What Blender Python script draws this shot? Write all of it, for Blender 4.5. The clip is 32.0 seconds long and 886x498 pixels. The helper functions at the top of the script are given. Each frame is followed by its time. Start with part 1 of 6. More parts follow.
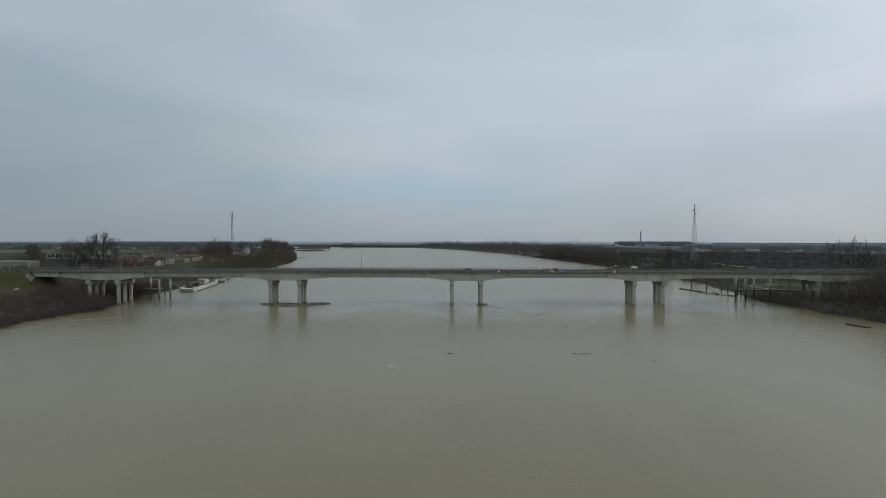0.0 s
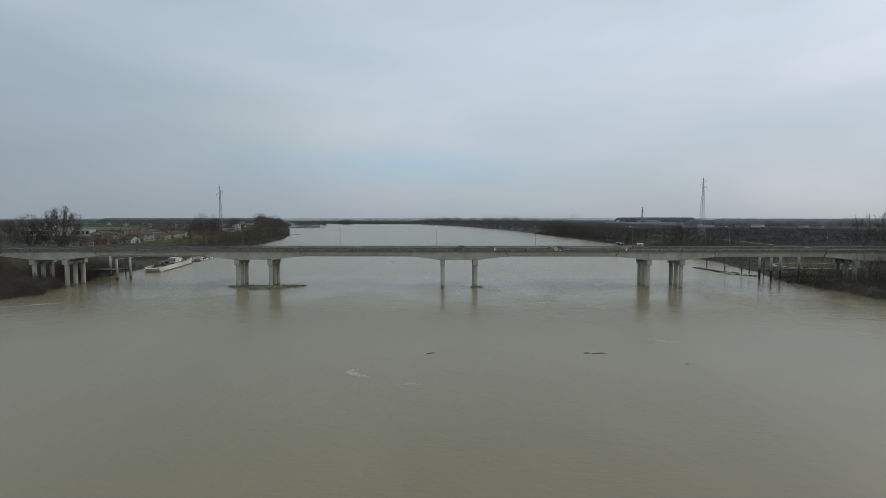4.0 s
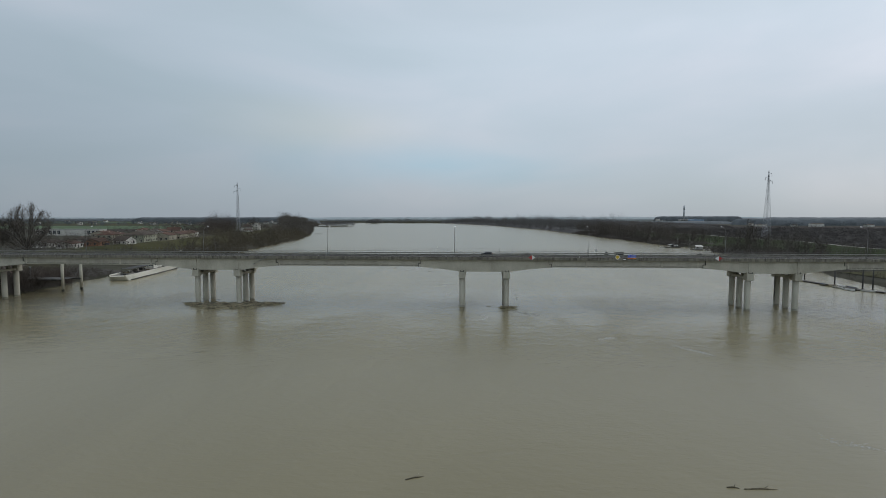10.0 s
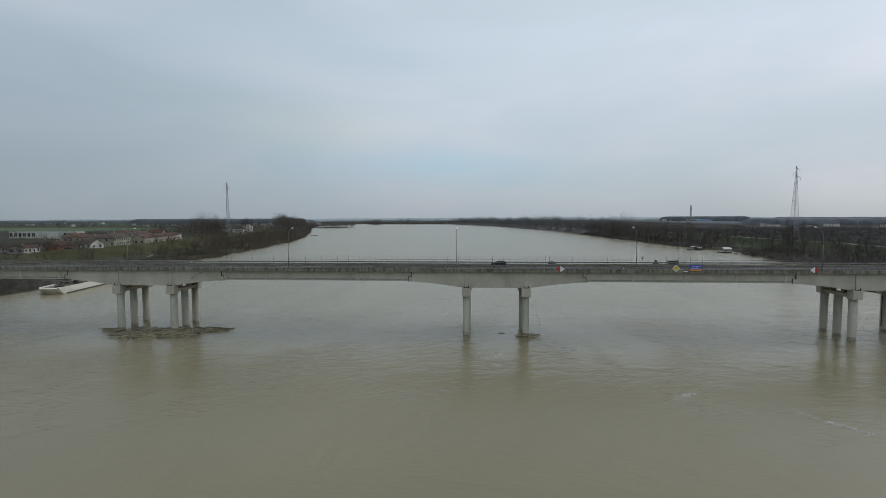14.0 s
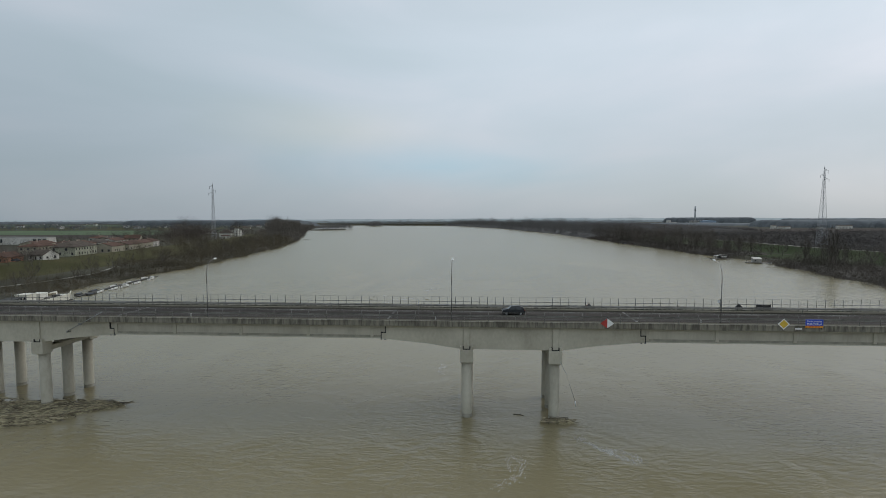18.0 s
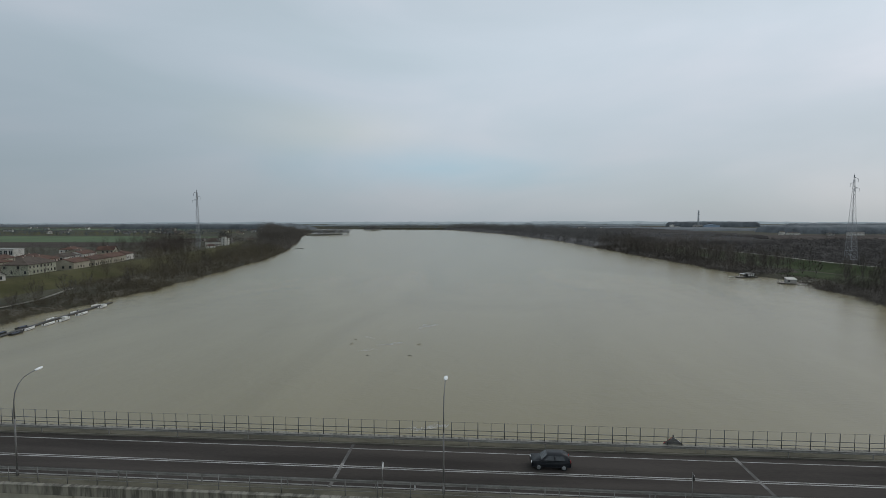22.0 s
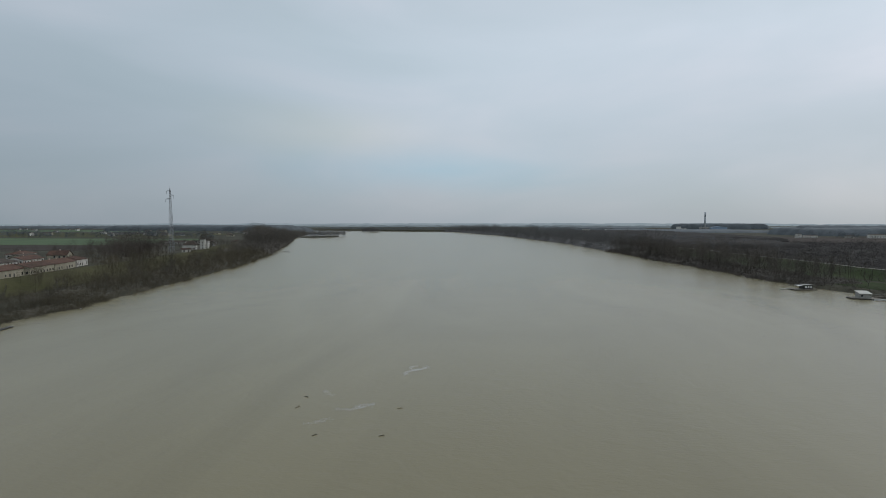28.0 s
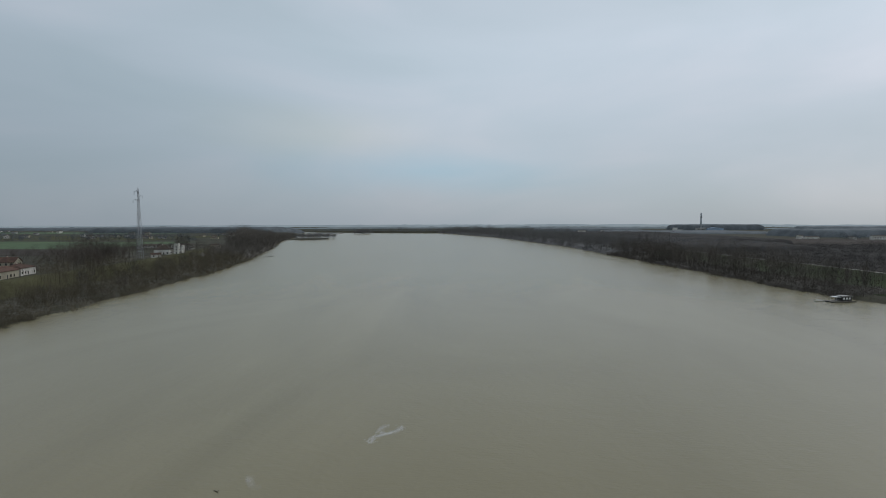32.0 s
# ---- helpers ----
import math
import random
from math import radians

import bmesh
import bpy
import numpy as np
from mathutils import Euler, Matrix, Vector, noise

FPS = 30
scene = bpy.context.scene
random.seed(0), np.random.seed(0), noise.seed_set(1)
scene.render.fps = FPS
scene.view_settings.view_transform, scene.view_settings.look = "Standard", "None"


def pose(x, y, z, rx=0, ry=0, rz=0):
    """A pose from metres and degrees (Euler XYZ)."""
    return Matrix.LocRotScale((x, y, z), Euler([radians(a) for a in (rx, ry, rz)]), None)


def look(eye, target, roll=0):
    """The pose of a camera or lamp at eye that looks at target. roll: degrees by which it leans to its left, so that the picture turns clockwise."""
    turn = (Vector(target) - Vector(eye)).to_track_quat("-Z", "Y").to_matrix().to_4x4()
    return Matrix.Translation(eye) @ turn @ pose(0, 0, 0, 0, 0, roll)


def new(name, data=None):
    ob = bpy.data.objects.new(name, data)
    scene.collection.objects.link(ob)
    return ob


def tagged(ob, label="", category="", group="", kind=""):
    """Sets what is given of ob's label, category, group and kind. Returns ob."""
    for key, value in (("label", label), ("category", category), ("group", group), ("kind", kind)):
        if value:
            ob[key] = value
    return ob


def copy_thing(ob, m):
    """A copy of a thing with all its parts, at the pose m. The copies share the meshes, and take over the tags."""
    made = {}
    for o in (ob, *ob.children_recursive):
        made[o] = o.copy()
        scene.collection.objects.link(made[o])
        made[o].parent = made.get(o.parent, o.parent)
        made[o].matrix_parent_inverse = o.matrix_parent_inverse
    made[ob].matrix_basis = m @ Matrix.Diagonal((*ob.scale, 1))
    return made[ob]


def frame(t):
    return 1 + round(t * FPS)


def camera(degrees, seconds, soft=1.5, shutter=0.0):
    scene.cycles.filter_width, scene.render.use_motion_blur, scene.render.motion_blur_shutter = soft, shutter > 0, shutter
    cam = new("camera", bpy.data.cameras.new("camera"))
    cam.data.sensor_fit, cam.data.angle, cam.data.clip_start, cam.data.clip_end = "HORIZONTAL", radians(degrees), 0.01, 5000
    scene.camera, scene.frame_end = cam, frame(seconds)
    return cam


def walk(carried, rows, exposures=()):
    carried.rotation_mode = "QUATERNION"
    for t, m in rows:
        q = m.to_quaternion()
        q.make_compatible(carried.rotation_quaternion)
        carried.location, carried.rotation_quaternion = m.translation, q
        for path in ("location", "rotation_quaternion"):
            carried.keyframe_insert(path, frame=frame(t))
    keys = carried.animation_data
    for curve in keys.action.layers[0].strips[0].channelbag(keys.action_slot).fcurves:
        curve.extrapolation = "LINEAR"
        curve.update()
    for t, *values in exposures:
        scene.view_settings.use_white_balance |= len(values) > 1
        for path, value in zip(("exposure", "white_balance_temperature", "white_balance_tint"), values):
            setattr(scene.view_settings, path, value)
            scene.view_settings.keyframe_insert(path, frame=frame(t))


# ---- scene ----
cam = camera(83.5, 32.0, 0.7)
# seconds, place in metres, then yaw, pitch and roll in degrees
ROWS = [
    (0, 6.60, -1.44, 29.62, 0.34, -0.95, -0.11),
    (0.5, 7.10, 1.72, 29.40, 0.26, -3.09, -0.10),
    (1, 7.60, 4.90, 29.20, 0.06, -3.78, -0.07),
    (1.5, 8.12, 8.12, 29.04, -0.24, -3.69, -0.08),
    (2, 8.63, 11.41, 28.89, -0.46, -3.68, -0.09),
    (2.5, 9.17, 14.77, 28.76, -0.65, -3.64, -0.05),
    (3, 9.72, 18.21, 28.66, -0.50, -3.60, -0.02),
    (3.5, 10.27, 21.72, 28.57, 0.05, -3.62, -0.02),
    (5.5, 12.41, 37.51, 28.63, 1.17, -3.73, -0.02),
    (6, 12.80, 41.75, 28.59, 1.91, -3.70, -0.01),
    (6.5, 13.15, 46.03, 28.53, 1.81, -3.71, 0.01),
    (7, 13.46, 50.35, 28.46, 1.91, -3.68, 0.00),
    (7.5, 13.73, 54.72, 28.37, 2.58, -3.70, -0.02),
    (8, 13.96, 59.14, 28.27, 2.51, -3.68, -0.02),
    (8.5, 14.13, 63.61, 28.16, 3.91, -3.72, -0.02),
    (9, 14.24, 68.13, 28.05, 3.97, -3.74, 0.00),
    (9.5, 14.28, 72.70, 27.94, 4.00, -3.76, -0.01),
    (10, 14.24, 77.33, 27.85, 4.03, -3.75, 0.02),
    (10.5, 14.12, 82.00, 27.77, 4.05, -3.74, 0.05),
    (11, 13.94, 86.69, 27.69, 4.06, -3.72, 0.05),
    (11.5, 13.73, 91.42, 27.59, 4.11, -3.72, 0.07),
    (12, 13.49, 96.16, 27.49, 4.18, -3.72, 0.10),
    (12.5, 13.26, 100.92, 27.37, 4.25, -3.70, 0.14),
    (13, 13.03, 105.68, 27.25, 4.30, -3.67, 0.15),
    (13.5, 12.83, 110.46, 27.15, 4.32, -3.65, 0.18),
    (15.5, 12.24, 129.53, 27.26, 4.34, -3.64, 0.21),
    (16, 12.14, 134.18, 27.76, 4.38, -3.69, 0.21),
    (16.5, 12.04, 138.82, 28.38, 4.39, -3.71, 0.18),
    (17, 11.93, 143.46, 29.20, 4.35, -3.71, 0.18),
    (17.5, 11.80, 148.07, 30.21, 4.41, -3.67, 0.22),
    (18, 11.66, 152.68, 31.39, 4.41, -3.61, 0.19),
    (18.5, 11.52, 157.25, 32.66, 4.38, -3.56, 0.15),
    (19, 11.37, 161.79, 33.95, 4.37, -3.50, 0.16),
    (19.5, 11.22, 166.27, 35.21, 4.36, -3.47, 0.13),
    (20, 11.05, 170.69, 36.39, 4.35, -3.47, 0.13),
    (20.5, 10.86, 175.07, 37.43, 4.38, -3.44, 0.12),
    (21, 10.66, 179.38, 38.28, 4.39, -3.40, 0.08),
    (21.5, 10.44, 183.64, 38.88, 4.40, -3.35, 0.05),
    (22, 10.23, 187.84, 39.16, 4.40, -3.38, 0.06),
    (22.5, 10.01, 192.04, 39.24, 4.42, -3.39, 0.02),
    (23, 9.79, 196.26, 39.21, 4.45, -3.40, -0.01),
    (23.5, 9.57, 200.56, 39.17, 4.42, -3.33, 0.02),
    (24, 9.36, 204.90, 39.13, 4.47, -3.30, 0.02),
    (24.5, 9.14, 209.29, 39.09, 4.47, -3.27, 0.01),
    (25, 8.92, 213.71, 39.04, 4.45, -3.31, -0.00),
    (25.5, 8.70, 218.17, 38.99, 4.46, -3.22, 0.02),
    (27.5, 7.80, 236.60, 38.64, 4.42, -3.20, -0.01),
    (28, 7.68, 241.13, 38.69, 4.50, -3.18, 0.01),
    (28.5, 7.58, 245.64, 38.77, 4.54, -3.18, 0.01),
    (29, 7.51, 250.12, 38.87, 5.28, -3.17, -0.00),
    (29.5, 7.46, 254.59, 39.00, 5.19, -3.16, 0.01),
    (30, 7.45, 259.06, 39.15, 4.84, -3.15, 0.04),
    (30.5, 7.46, 263.52, 39.31, 4.45, -3.13, 0.05),
    (31, 7.49, 267.97, 39.48, 4.18, -3.08, 0.03),
    (31.5, 7.53, 272.43, 39.65, 3.98, -3.07, 0.04),
    (32, 7.58, 276.88, 39.83, 3.83, -3.06, 0.10),
]
EXPOSURES = [(0, -0.16, 6500, 10), (0.7, 0, 6500, 10), (6, 0, 6500, 10), (8, 0.03, 6500, 10), (13, 0.05, 6500, 10), (16, 0.12, 6620, 10), (18, 0.12, 6650, 10), (19, 0.12, 6650, 10), (20, 0.04, 6620, 10), (22, 0.02, 6620, 10), (25, 0.05, 6500, 10), (28, 0, 6550, 10), (30, 0, 6550, 10), (32, -0.06, 6500, 10)]
walk(cam, [(t, pose(x, y, z, 90 + pitch, roll, yaw)) for t, x, y, z, yaw, pitch, roll in ROWS], EXPOSURES)

# ---------------------------------------------------------------- sky and light
world = bpy.data.worlds.new("overcast_sky")
scene.world = world
world.use_nodes = True
wt = world.node_tree
wt.nodes.clear()


def wnode(kind, **props):
    n = wt.nodes.new(kind)
    for k, v in props.items():
        n.inputs[k].default_value = v
    return n


w_co = wt.nodes.new("ShaderNodeTexCoord")
w_map = wnode("ShaderNodeMapping", Scale=(1.0, 1.0, 3.2), Location=(1.7, 0.6, 0.4))
w_noise = wnode("ShaderNodeTexNoise", Scale=2.1, Detail=6.0, Roughness=0.45, Distortion=0.35)
w_ramp = wt.nodes.new("ShaderNodeValToRGB")
w_ramp.color_ramp.elements[0].position, w_ramp.color_ramp.elements[0].color = 0.32, (0.425, 0.5, 0.556, 1)
w_ramp.color_ramp.elements[1].position, w_ramp.color_ramp.elements[1].color = 0.68, (0.548, 0.598, 0.662, 1)
w_mid = w_ramp.color_ramp.elements.new(0.5)
w_mid.color = (0.478, 0.548, 0.612, 1)
w_sky = wt.nodes.new("ShaderNodeTexSky")
w_sky.sky_type, w_sky.sun_disc = "NISHITA", False
w_sky.sun_elevation, w_sky.sun_rotation = radians(38), radians(60)
w_skyk = wt.nodes.new("ShaderNodeMix")
w_skyk.data_type, w_skyk.blend_type = "RGBA", "MULTIPLY"
w_skyk.inputs["Factor"].default_value = 1.0
w_skyk.inputs["B"].default_value = (0.09, 0.09, 0.09, 1)
w_mix = wt.nodes.new("ShaderNodeMix")
w_mix.data_type = "RGBA"
w_mix.inputs["Factor"].default_value = 0.9
# the cloud cover is thinner towards the sun, which stands high to the east of the river
w_dot = wt.nodes.new("ShaderNodeVectorMath")
w_dot.operation = "DOT_PRODUCT"
w_dot.inputs[1].default_value = (0.66, 0.0, 0.75)
w_rng = wnode("ShaderNodeMapRange", **{"From Min": -0.55, "From Max": 0.85, "To Min": 0.66, "To Max": 1.165})
w_gain = wt.nodes.new("ShaderNodeMix")
w_gain.data_type, w_gain.blend_type = "RGBA", "MULTIPLY"
w_gain.inputs["Factor"].default_value = 1.0
w_bg = wt.nodes.new("ShaderNodeBackground")
w_bg.inputs["Strength"].default_value = 0.94
w_out = wt.nodes.new("ShaderNodeOutputWorld")
L = wt.links.new
L(w_co.outputs["Generated"], w_map.inputs["Vector"])
L(w_map.outputs["Vector"], w_noise.inputs["Vector"])
L(w_noise.outputs["Fac"], w_ramp.inputs["Fac"])
L(w_sky.outputs["Color"], w_skyk.inputs["A"])
L(w_skyk.outputs["Result"], w_mix.inputs["A"])
L(w_ramp.outputs["Color"], w_mix.inputs["B"])
L(w_co.outputs["Generated"], w_dot.inputs[0])
L(w_dot.outputs["Value"], w_rng.inputs["Value"])
# the thicker cloud in the west is bluer
w_west = wnode("ShaderNodeMapRange", **{"From Min": -0.5, "From Max": 0.45, "To Min": 0.0, "To Max": 1.0})
w_hue = wt.nodes.new("ShaderNodeMix")
w_hue.data_type = "RGBA"
w_hue.inputs["A"].default_value = (0.935, 0.996, 1.03, 1)
w_hue.inputs["B"].default_value = (1.015, 1.0, 1.0, 1)
w_blue = wt.nodes.new("ShaderNodeMix")
w_blue.data_type, w_blue.blend_type = "RGBA", "MULTIPLY"
w_blue.inputs["Factor"].default_value = 1.0
L(w_dot.outputs["Value"], w_west.inputs["Value"])
L(w_west.outputs["Result"], w_hue.inputs["Factor"])
L(w_mix.outputs["Result"], w_blue.inputs["A"])
L(w_hue.outputs["Result"], w_blue.inputs["B"])
L(w_blue.outputs["Result"], w_gain.inputs["A"])
# and thicker low over the horizon
w_xyz = wt.nodes.new("ShaderNodeSeparateXYZ")
w_low = wnode("ShaderNodeMapRange", **{"From Min": 0.0, "From Max": 0.32, "To Min": 0.92, "To Max": 1.27})
w_two = wt.nodes.new("ShaderNodeMath")
w_two.operation = "MULTIPLY"
L(w_co.outputs["Generated"], w_xyz.inputs["Vector"])
L(w_xyz.outputs["Z"], w_low.inputs["Value"])
L(w_rng.outputs["Result"], w_two.inputs[0])
L(w_low.outputs["Result"], w_two.inputs[1])
L(w_two.outputs[0], w_gain.inputs["B"])
# low over the river a warm cloud bank above a strip of thin bluish cloud
w_last = w_gain.outputs["Result"]
for ox, oz, sx, sz, tint, most in ((0.12, -0.18, 1.3, 3.2, (1.14, 1.14, 1.13, 1), 1.0), (0.27, -0.168, 3.6, 13.0, (1.1, 1.05, 0.98, 1), 0.95), (0.09, -0.1, 2.4, 13.0, (0.83, 1.0, 1.06, 1), 1.0)):
    w_at = wt.nodes.new("ShaderNodeVectorMath")
    w_at.inputs[1].default_value = (ox, 0, oz)
    w_size = wt.nodes.new("ShaderNodeVectorMath")
    w_size.operation = "MULTIPLY"
    w_size.inputs[1].default_value = (sx, 0, sz)
    w_len = wt.nodes.new("ShaderNodeVectorMath")
    w_len.operation = "LENGTH"
    w_soft = wnode("ShaderNodeMapRange", **{"From Min": 0.1, "From Max": 1.0, "To Min": most, "To Max": 0.0})
    w_soft.interpolation_type = "SMOOTHSTEP"
    w_ragged = wt.nodes.new("ShaderNodeMath")
    w_ragged.operation = "MULTIPLY_ADD"
    w_ragged.inputs[1].default_value = 1.0
    w_tint = wt.nodes.new("ShaderNodeMix")
    w_tint.data_type, w_tint.blend_type = "RGBA", "MULTIPLY"
    w_tint.inputs["B"].default_value = tint
    L(w_co.outputs["Generated"], w_at.inputs[0])
    L(w_at.outputs["Vector"], w_size.inputs[0])
    L(w_size.outputs["Vector"], w_len.inputs[0])
    L(w_noise.outputs["Fac"], w_ragged.inputs[0])
    L(w_len.outputs["Value"], w_ragged.inputs[2])
    L(w_ragged.outputs[0], w_soft.inputs["Value"])
    w_soft.inputs["From Min"].default_value, w_soft.inputs["From Max"].default_value = 0.45, 1.5
    L(w_soft.outputs["Result"], w_tint.inputs["Factor"])
    L(w_last, w_tint.inputs["A"])
    w_last = w_tint.outputs["Result"]
L(w_last, w_bg.inputs["Color"])
L(w_bg.outputs["Background"], w_out.inputs["Surface"])

sun = new("sun", bpy.data.lights.new("sun", "SUN"))
sun.data.energy, sun.data.angle, sun.data.color = 0.5, radians(30), (1.0, 0.96, 0.9)
sun.matrix_world = look((140, 80, 130), (0, 0, 0))


# ---------------------------------------------------------------- materials
def rgb(c):
    return (c[0], c[1], c[2], 1.0)


def material(name, c1, c2, scale=1.0, rough=0.8, metal=0.0, bump=0.0, bump_scale=None, fine=None, stretch=(1, 1, 1), random_tint=0.0, spec=0.5, space="Object", detail=5.0, contrast=(0.35, 0.65)):
    """A surface with a coarse and a fine variation between two colours, and relief."""
    m = bpy.data.materials.new(name)
    m.use_nodes = True
    nt = m.node_tree
    b = nt.nodes["Principled BSDF"]
    b.inputs["Roughness"].default_value, b.inputs["Metallic"].default_value = rough, metal
    b.inputs["Specular IOR Level"].default_value = spec
    co = nt.nodes.new("ShaderNodeTexCoord")
    mp = nt.nodes.new("ShaderNodeMapping")
    mp.inputs["Scale"].default_value = stretch
    nt.links.new(co.outputs[space], mp.inputs["Vector"])
    n1 = nt.nodes.new("ShaderNodeTexNoise")
    n1.inputs["Scale"].default_value, n1.inputs["Detail"].default_value = scale, detail
    n2 = nt.nodes.new("ShaderNodeTexNoise")
    n2.inputs["Scale"].default_value, n2.inputs["Detail"].default_value = fine or scale * 9, 3.0
    for n in (n1, n2):
        nt.links.new(mp.outputs["Vector"], n.inputs["Vector"])
    add = nt.nodes.new("ShaderNodeMath")
    add.operation = "MULTIPLY_ADD"
    add.inputs[1].default_value = 0.35
    nt.links.new(n2.outputs["Fac"], add.inputs[0])
    sub = nt.nodes.new("ShaderNodeMath")
    sub.operation = "MULTIPLY_ADD"
    sub.inputs[1].default_value, sub.inputs[2].default_value = 1.0, -0.175
    nt.links.new(n1.outputs["Fac"], sub.inputs[0])
    nt.links.new(sub.outputs[0], add.inputs[2])
    last = add.outputs[0]
    if random_tint:
        info = nt.nodes.new("ShaderNodeObjectInfo")
        geo = nt.nodes.new("ShaderNodeNewGeometry")
        both = nt.nodes.new("ShaderNodeMath")
        both.operation = "ADD"
        nt.links.new(info.outputs["Random"], both.inputs[0])
        nt.links.new(geo.outputs["Random Per Island"], both.inputs[1])
        k = nt.nodes.new("ShaderNodeMath")
        k.operation = "MULTIPLY_ADD"
        k.inputs[1].default_value = random_tint
        nt.links.new(both.outputs[0], k.inputs[0])
        off = nt.nodes.new("ShaderNodeMath")
        off.operation = "ADD"
        off.inputs[1].default_value = -random_tint
        nt.links.new(last, off.inputs[0])
        nt.links.new(off.outputs[0], k.inputs[2])
        last = k.outputs[0]
    ramp = nt.nodes.new("ShaderNodeValToRGB")
    e = ramp.color_ramp.elements
    e[0].position, e[0].color = contrast[0], rgb(c1)
    e[1].position, e[1].color = contrast[1], rgb(c2)
    nt.links.new(last, ramp.inputs["Fac"])
    nt.links.new(ramp.outputs["Color"], b.inputs["Base Color"])
    if bump:
        n3 = nt.nodes.new("ShaderNodeTexNoise")
        n3.inputs["Scale"].default_value, n3.inputs["Detail"].default_value = bump_scale or scale * 6, 4.0
        nt.links.new(mp.outputs["Vector"], n3.inputs["Vector"])
        bp = nt.nodes.new("ShaderNodeBump")
        bp.inputs["Strength"].default_value, bp.inputs["Distance"].default_value = 0.6, bump
        nt.links.new(n3.outputs["Fac"], bp.inputs["Height"])
        nt.links.new(bp.outputs["Normal"], b.inputs["Normal"])
    return m


def water_material():
    m = bpy.data.materials.new("muddy_river_water")
    m.use_nodes = True
    nt = m.node_tree
    b = nt.nodes["Principled BSDF"]
    b.inputs["IOR"].default_value = 1.33
    b.inputs["Specular IOR Level"].default_value = 0.62
    co = nt.nodes.new("ShaderNodeTexCoord")

    def noise_at(scale, stretch, detail=4.0, distort=0.0):
        mp = nt.nodes.new("ShaderNodeMapping")
        mp.inputs["Scale"].default_value = stretch
        n = nt.nodes.new("ShaderNodeTexNoise")
        n.inputs["Scale"].default_value, n.inputs["Detail"].default_value, n.inputs["Distortion"].default_value = scale, detail, distort
        nt.links.new(co.outputs["Object"], mp.inputs["Vector"])
        nt.links.new(mp.outputs["Vector"], n.inputs["Vector"])
        return n.outputs["Fac"]

    silt = noise_at(0.012, (1.5, 0.5, 1), 5.0, 1.2)
    ramp = nt.nodes.new("ShaderNodeValToRGB")
    e = ramp.color_ramp.elements
    e[0].position, e[0].color = 0.3, rgb((0.191, 0.164, 0.094))
    e[1].position, e[1].color = 0.7, rgb((0.228, 0.196, 0.115))
    nt.links.new(silt, ramp.inputs["Fac"])
    nt.links.new(ramp.outputs["Color"], b.inputs["Base Color"])
    # the current is choppy before and under the bridge, calm farther upstream
    place = nt.nodes.new("ShaderNodeSeparateXYZ")
    nt.links.new(co.outputs["Object"], place.inputs["Vector"])

    def ranged(source, a, b, lo, hi, kind="SMOOTHSTEP"):
        n = nt.nodes.new("ShaderNodeMapRange")
        n.interpolation_type = kind
        for key, v in (("From Min", a), ("From Max", b), ("To Min", lo), ("To Max", hi)):
            n.inputs[key].default_value = v
        nt.links.new(source, n.inputs["Value"])
        return n.outputs["Result"]

    def times(a, b):
        n = nt.nodes.new("ShaderNodeMath")
        n.operation = "MULTIPLY"
        nt.links.new(a, n.inputs[0])
        nt.links.new(b, n.inputs[1])
        return n.outputs[0]

    chop = times(ranged(place.outputs["Y"], 150, 200, 0.0, 1.0), ranged(place.outputs["Y"], 236, 290, 1.0, 0.0))
    ruffle = noise_at(0.034, (1.0, 0.6, 1), 4.0, 0.8)
    nt.links.new(ranged(chop, 0.0, 1.0, 0.26, 0.16), b.inputs["Roughness"])
    small = noise_at(0.95, (0.6, 1.7, 1), 5.0, 0.5)
    swell = noise_at(0.16, (0.9, 1.0, 1), 3.0, 0.8)
    mix = nt.nodes.new("ShaderNodeMath")
    mix.operation = "MULTIPLY_ADD"
    mix.inputs[1].default_value = 2.4
    nt.links.new(swell, mix.inputs[0])
    nt.links.new(small, mix.inputs[2])
    patch = ranged(ruffle, 0.42, 0.6, 0.3, 1.0)
    rough_water = times(chop, patch)
    amp = nt.nodes.new("ShaderNodeMapRange")
    amp.inputs["To Min"].default_value, amp.inputs["To Max"].default_value = 0.22, 1.0
    nt.links.new(rough_water, amp.inputs["Value"])
    bp = nt.nodes.new("ShaderNodeBump")
    bp.inputs["Distance"].default_value = 0.17
    nt.links.new(times(amp.outputs["Result"], ranged(place.outputs["Y"], 300, 800, 1.0, 0.25)), bp.inputs["Strength"])
    nt.links.new(mix.outputs[0], bp.inputs["Height"])
    nt.links.new(bp.outputs["Normal"], b.inputs["Normal"])
    return m


def glass_material():
    m = bpy.data.materials.new("window_glass")
    m.use_nodes = True
    b = m.node_tree.nodes["Principled BSDF"]
    b.inputs["Base Color"].default_value = (0.02, 0.025, 0.03, 1)
    b.inputs["Roughness"].default_value = 0.2
    b.inputs["Specular IOR Level"].default_value = 0.3
    return m


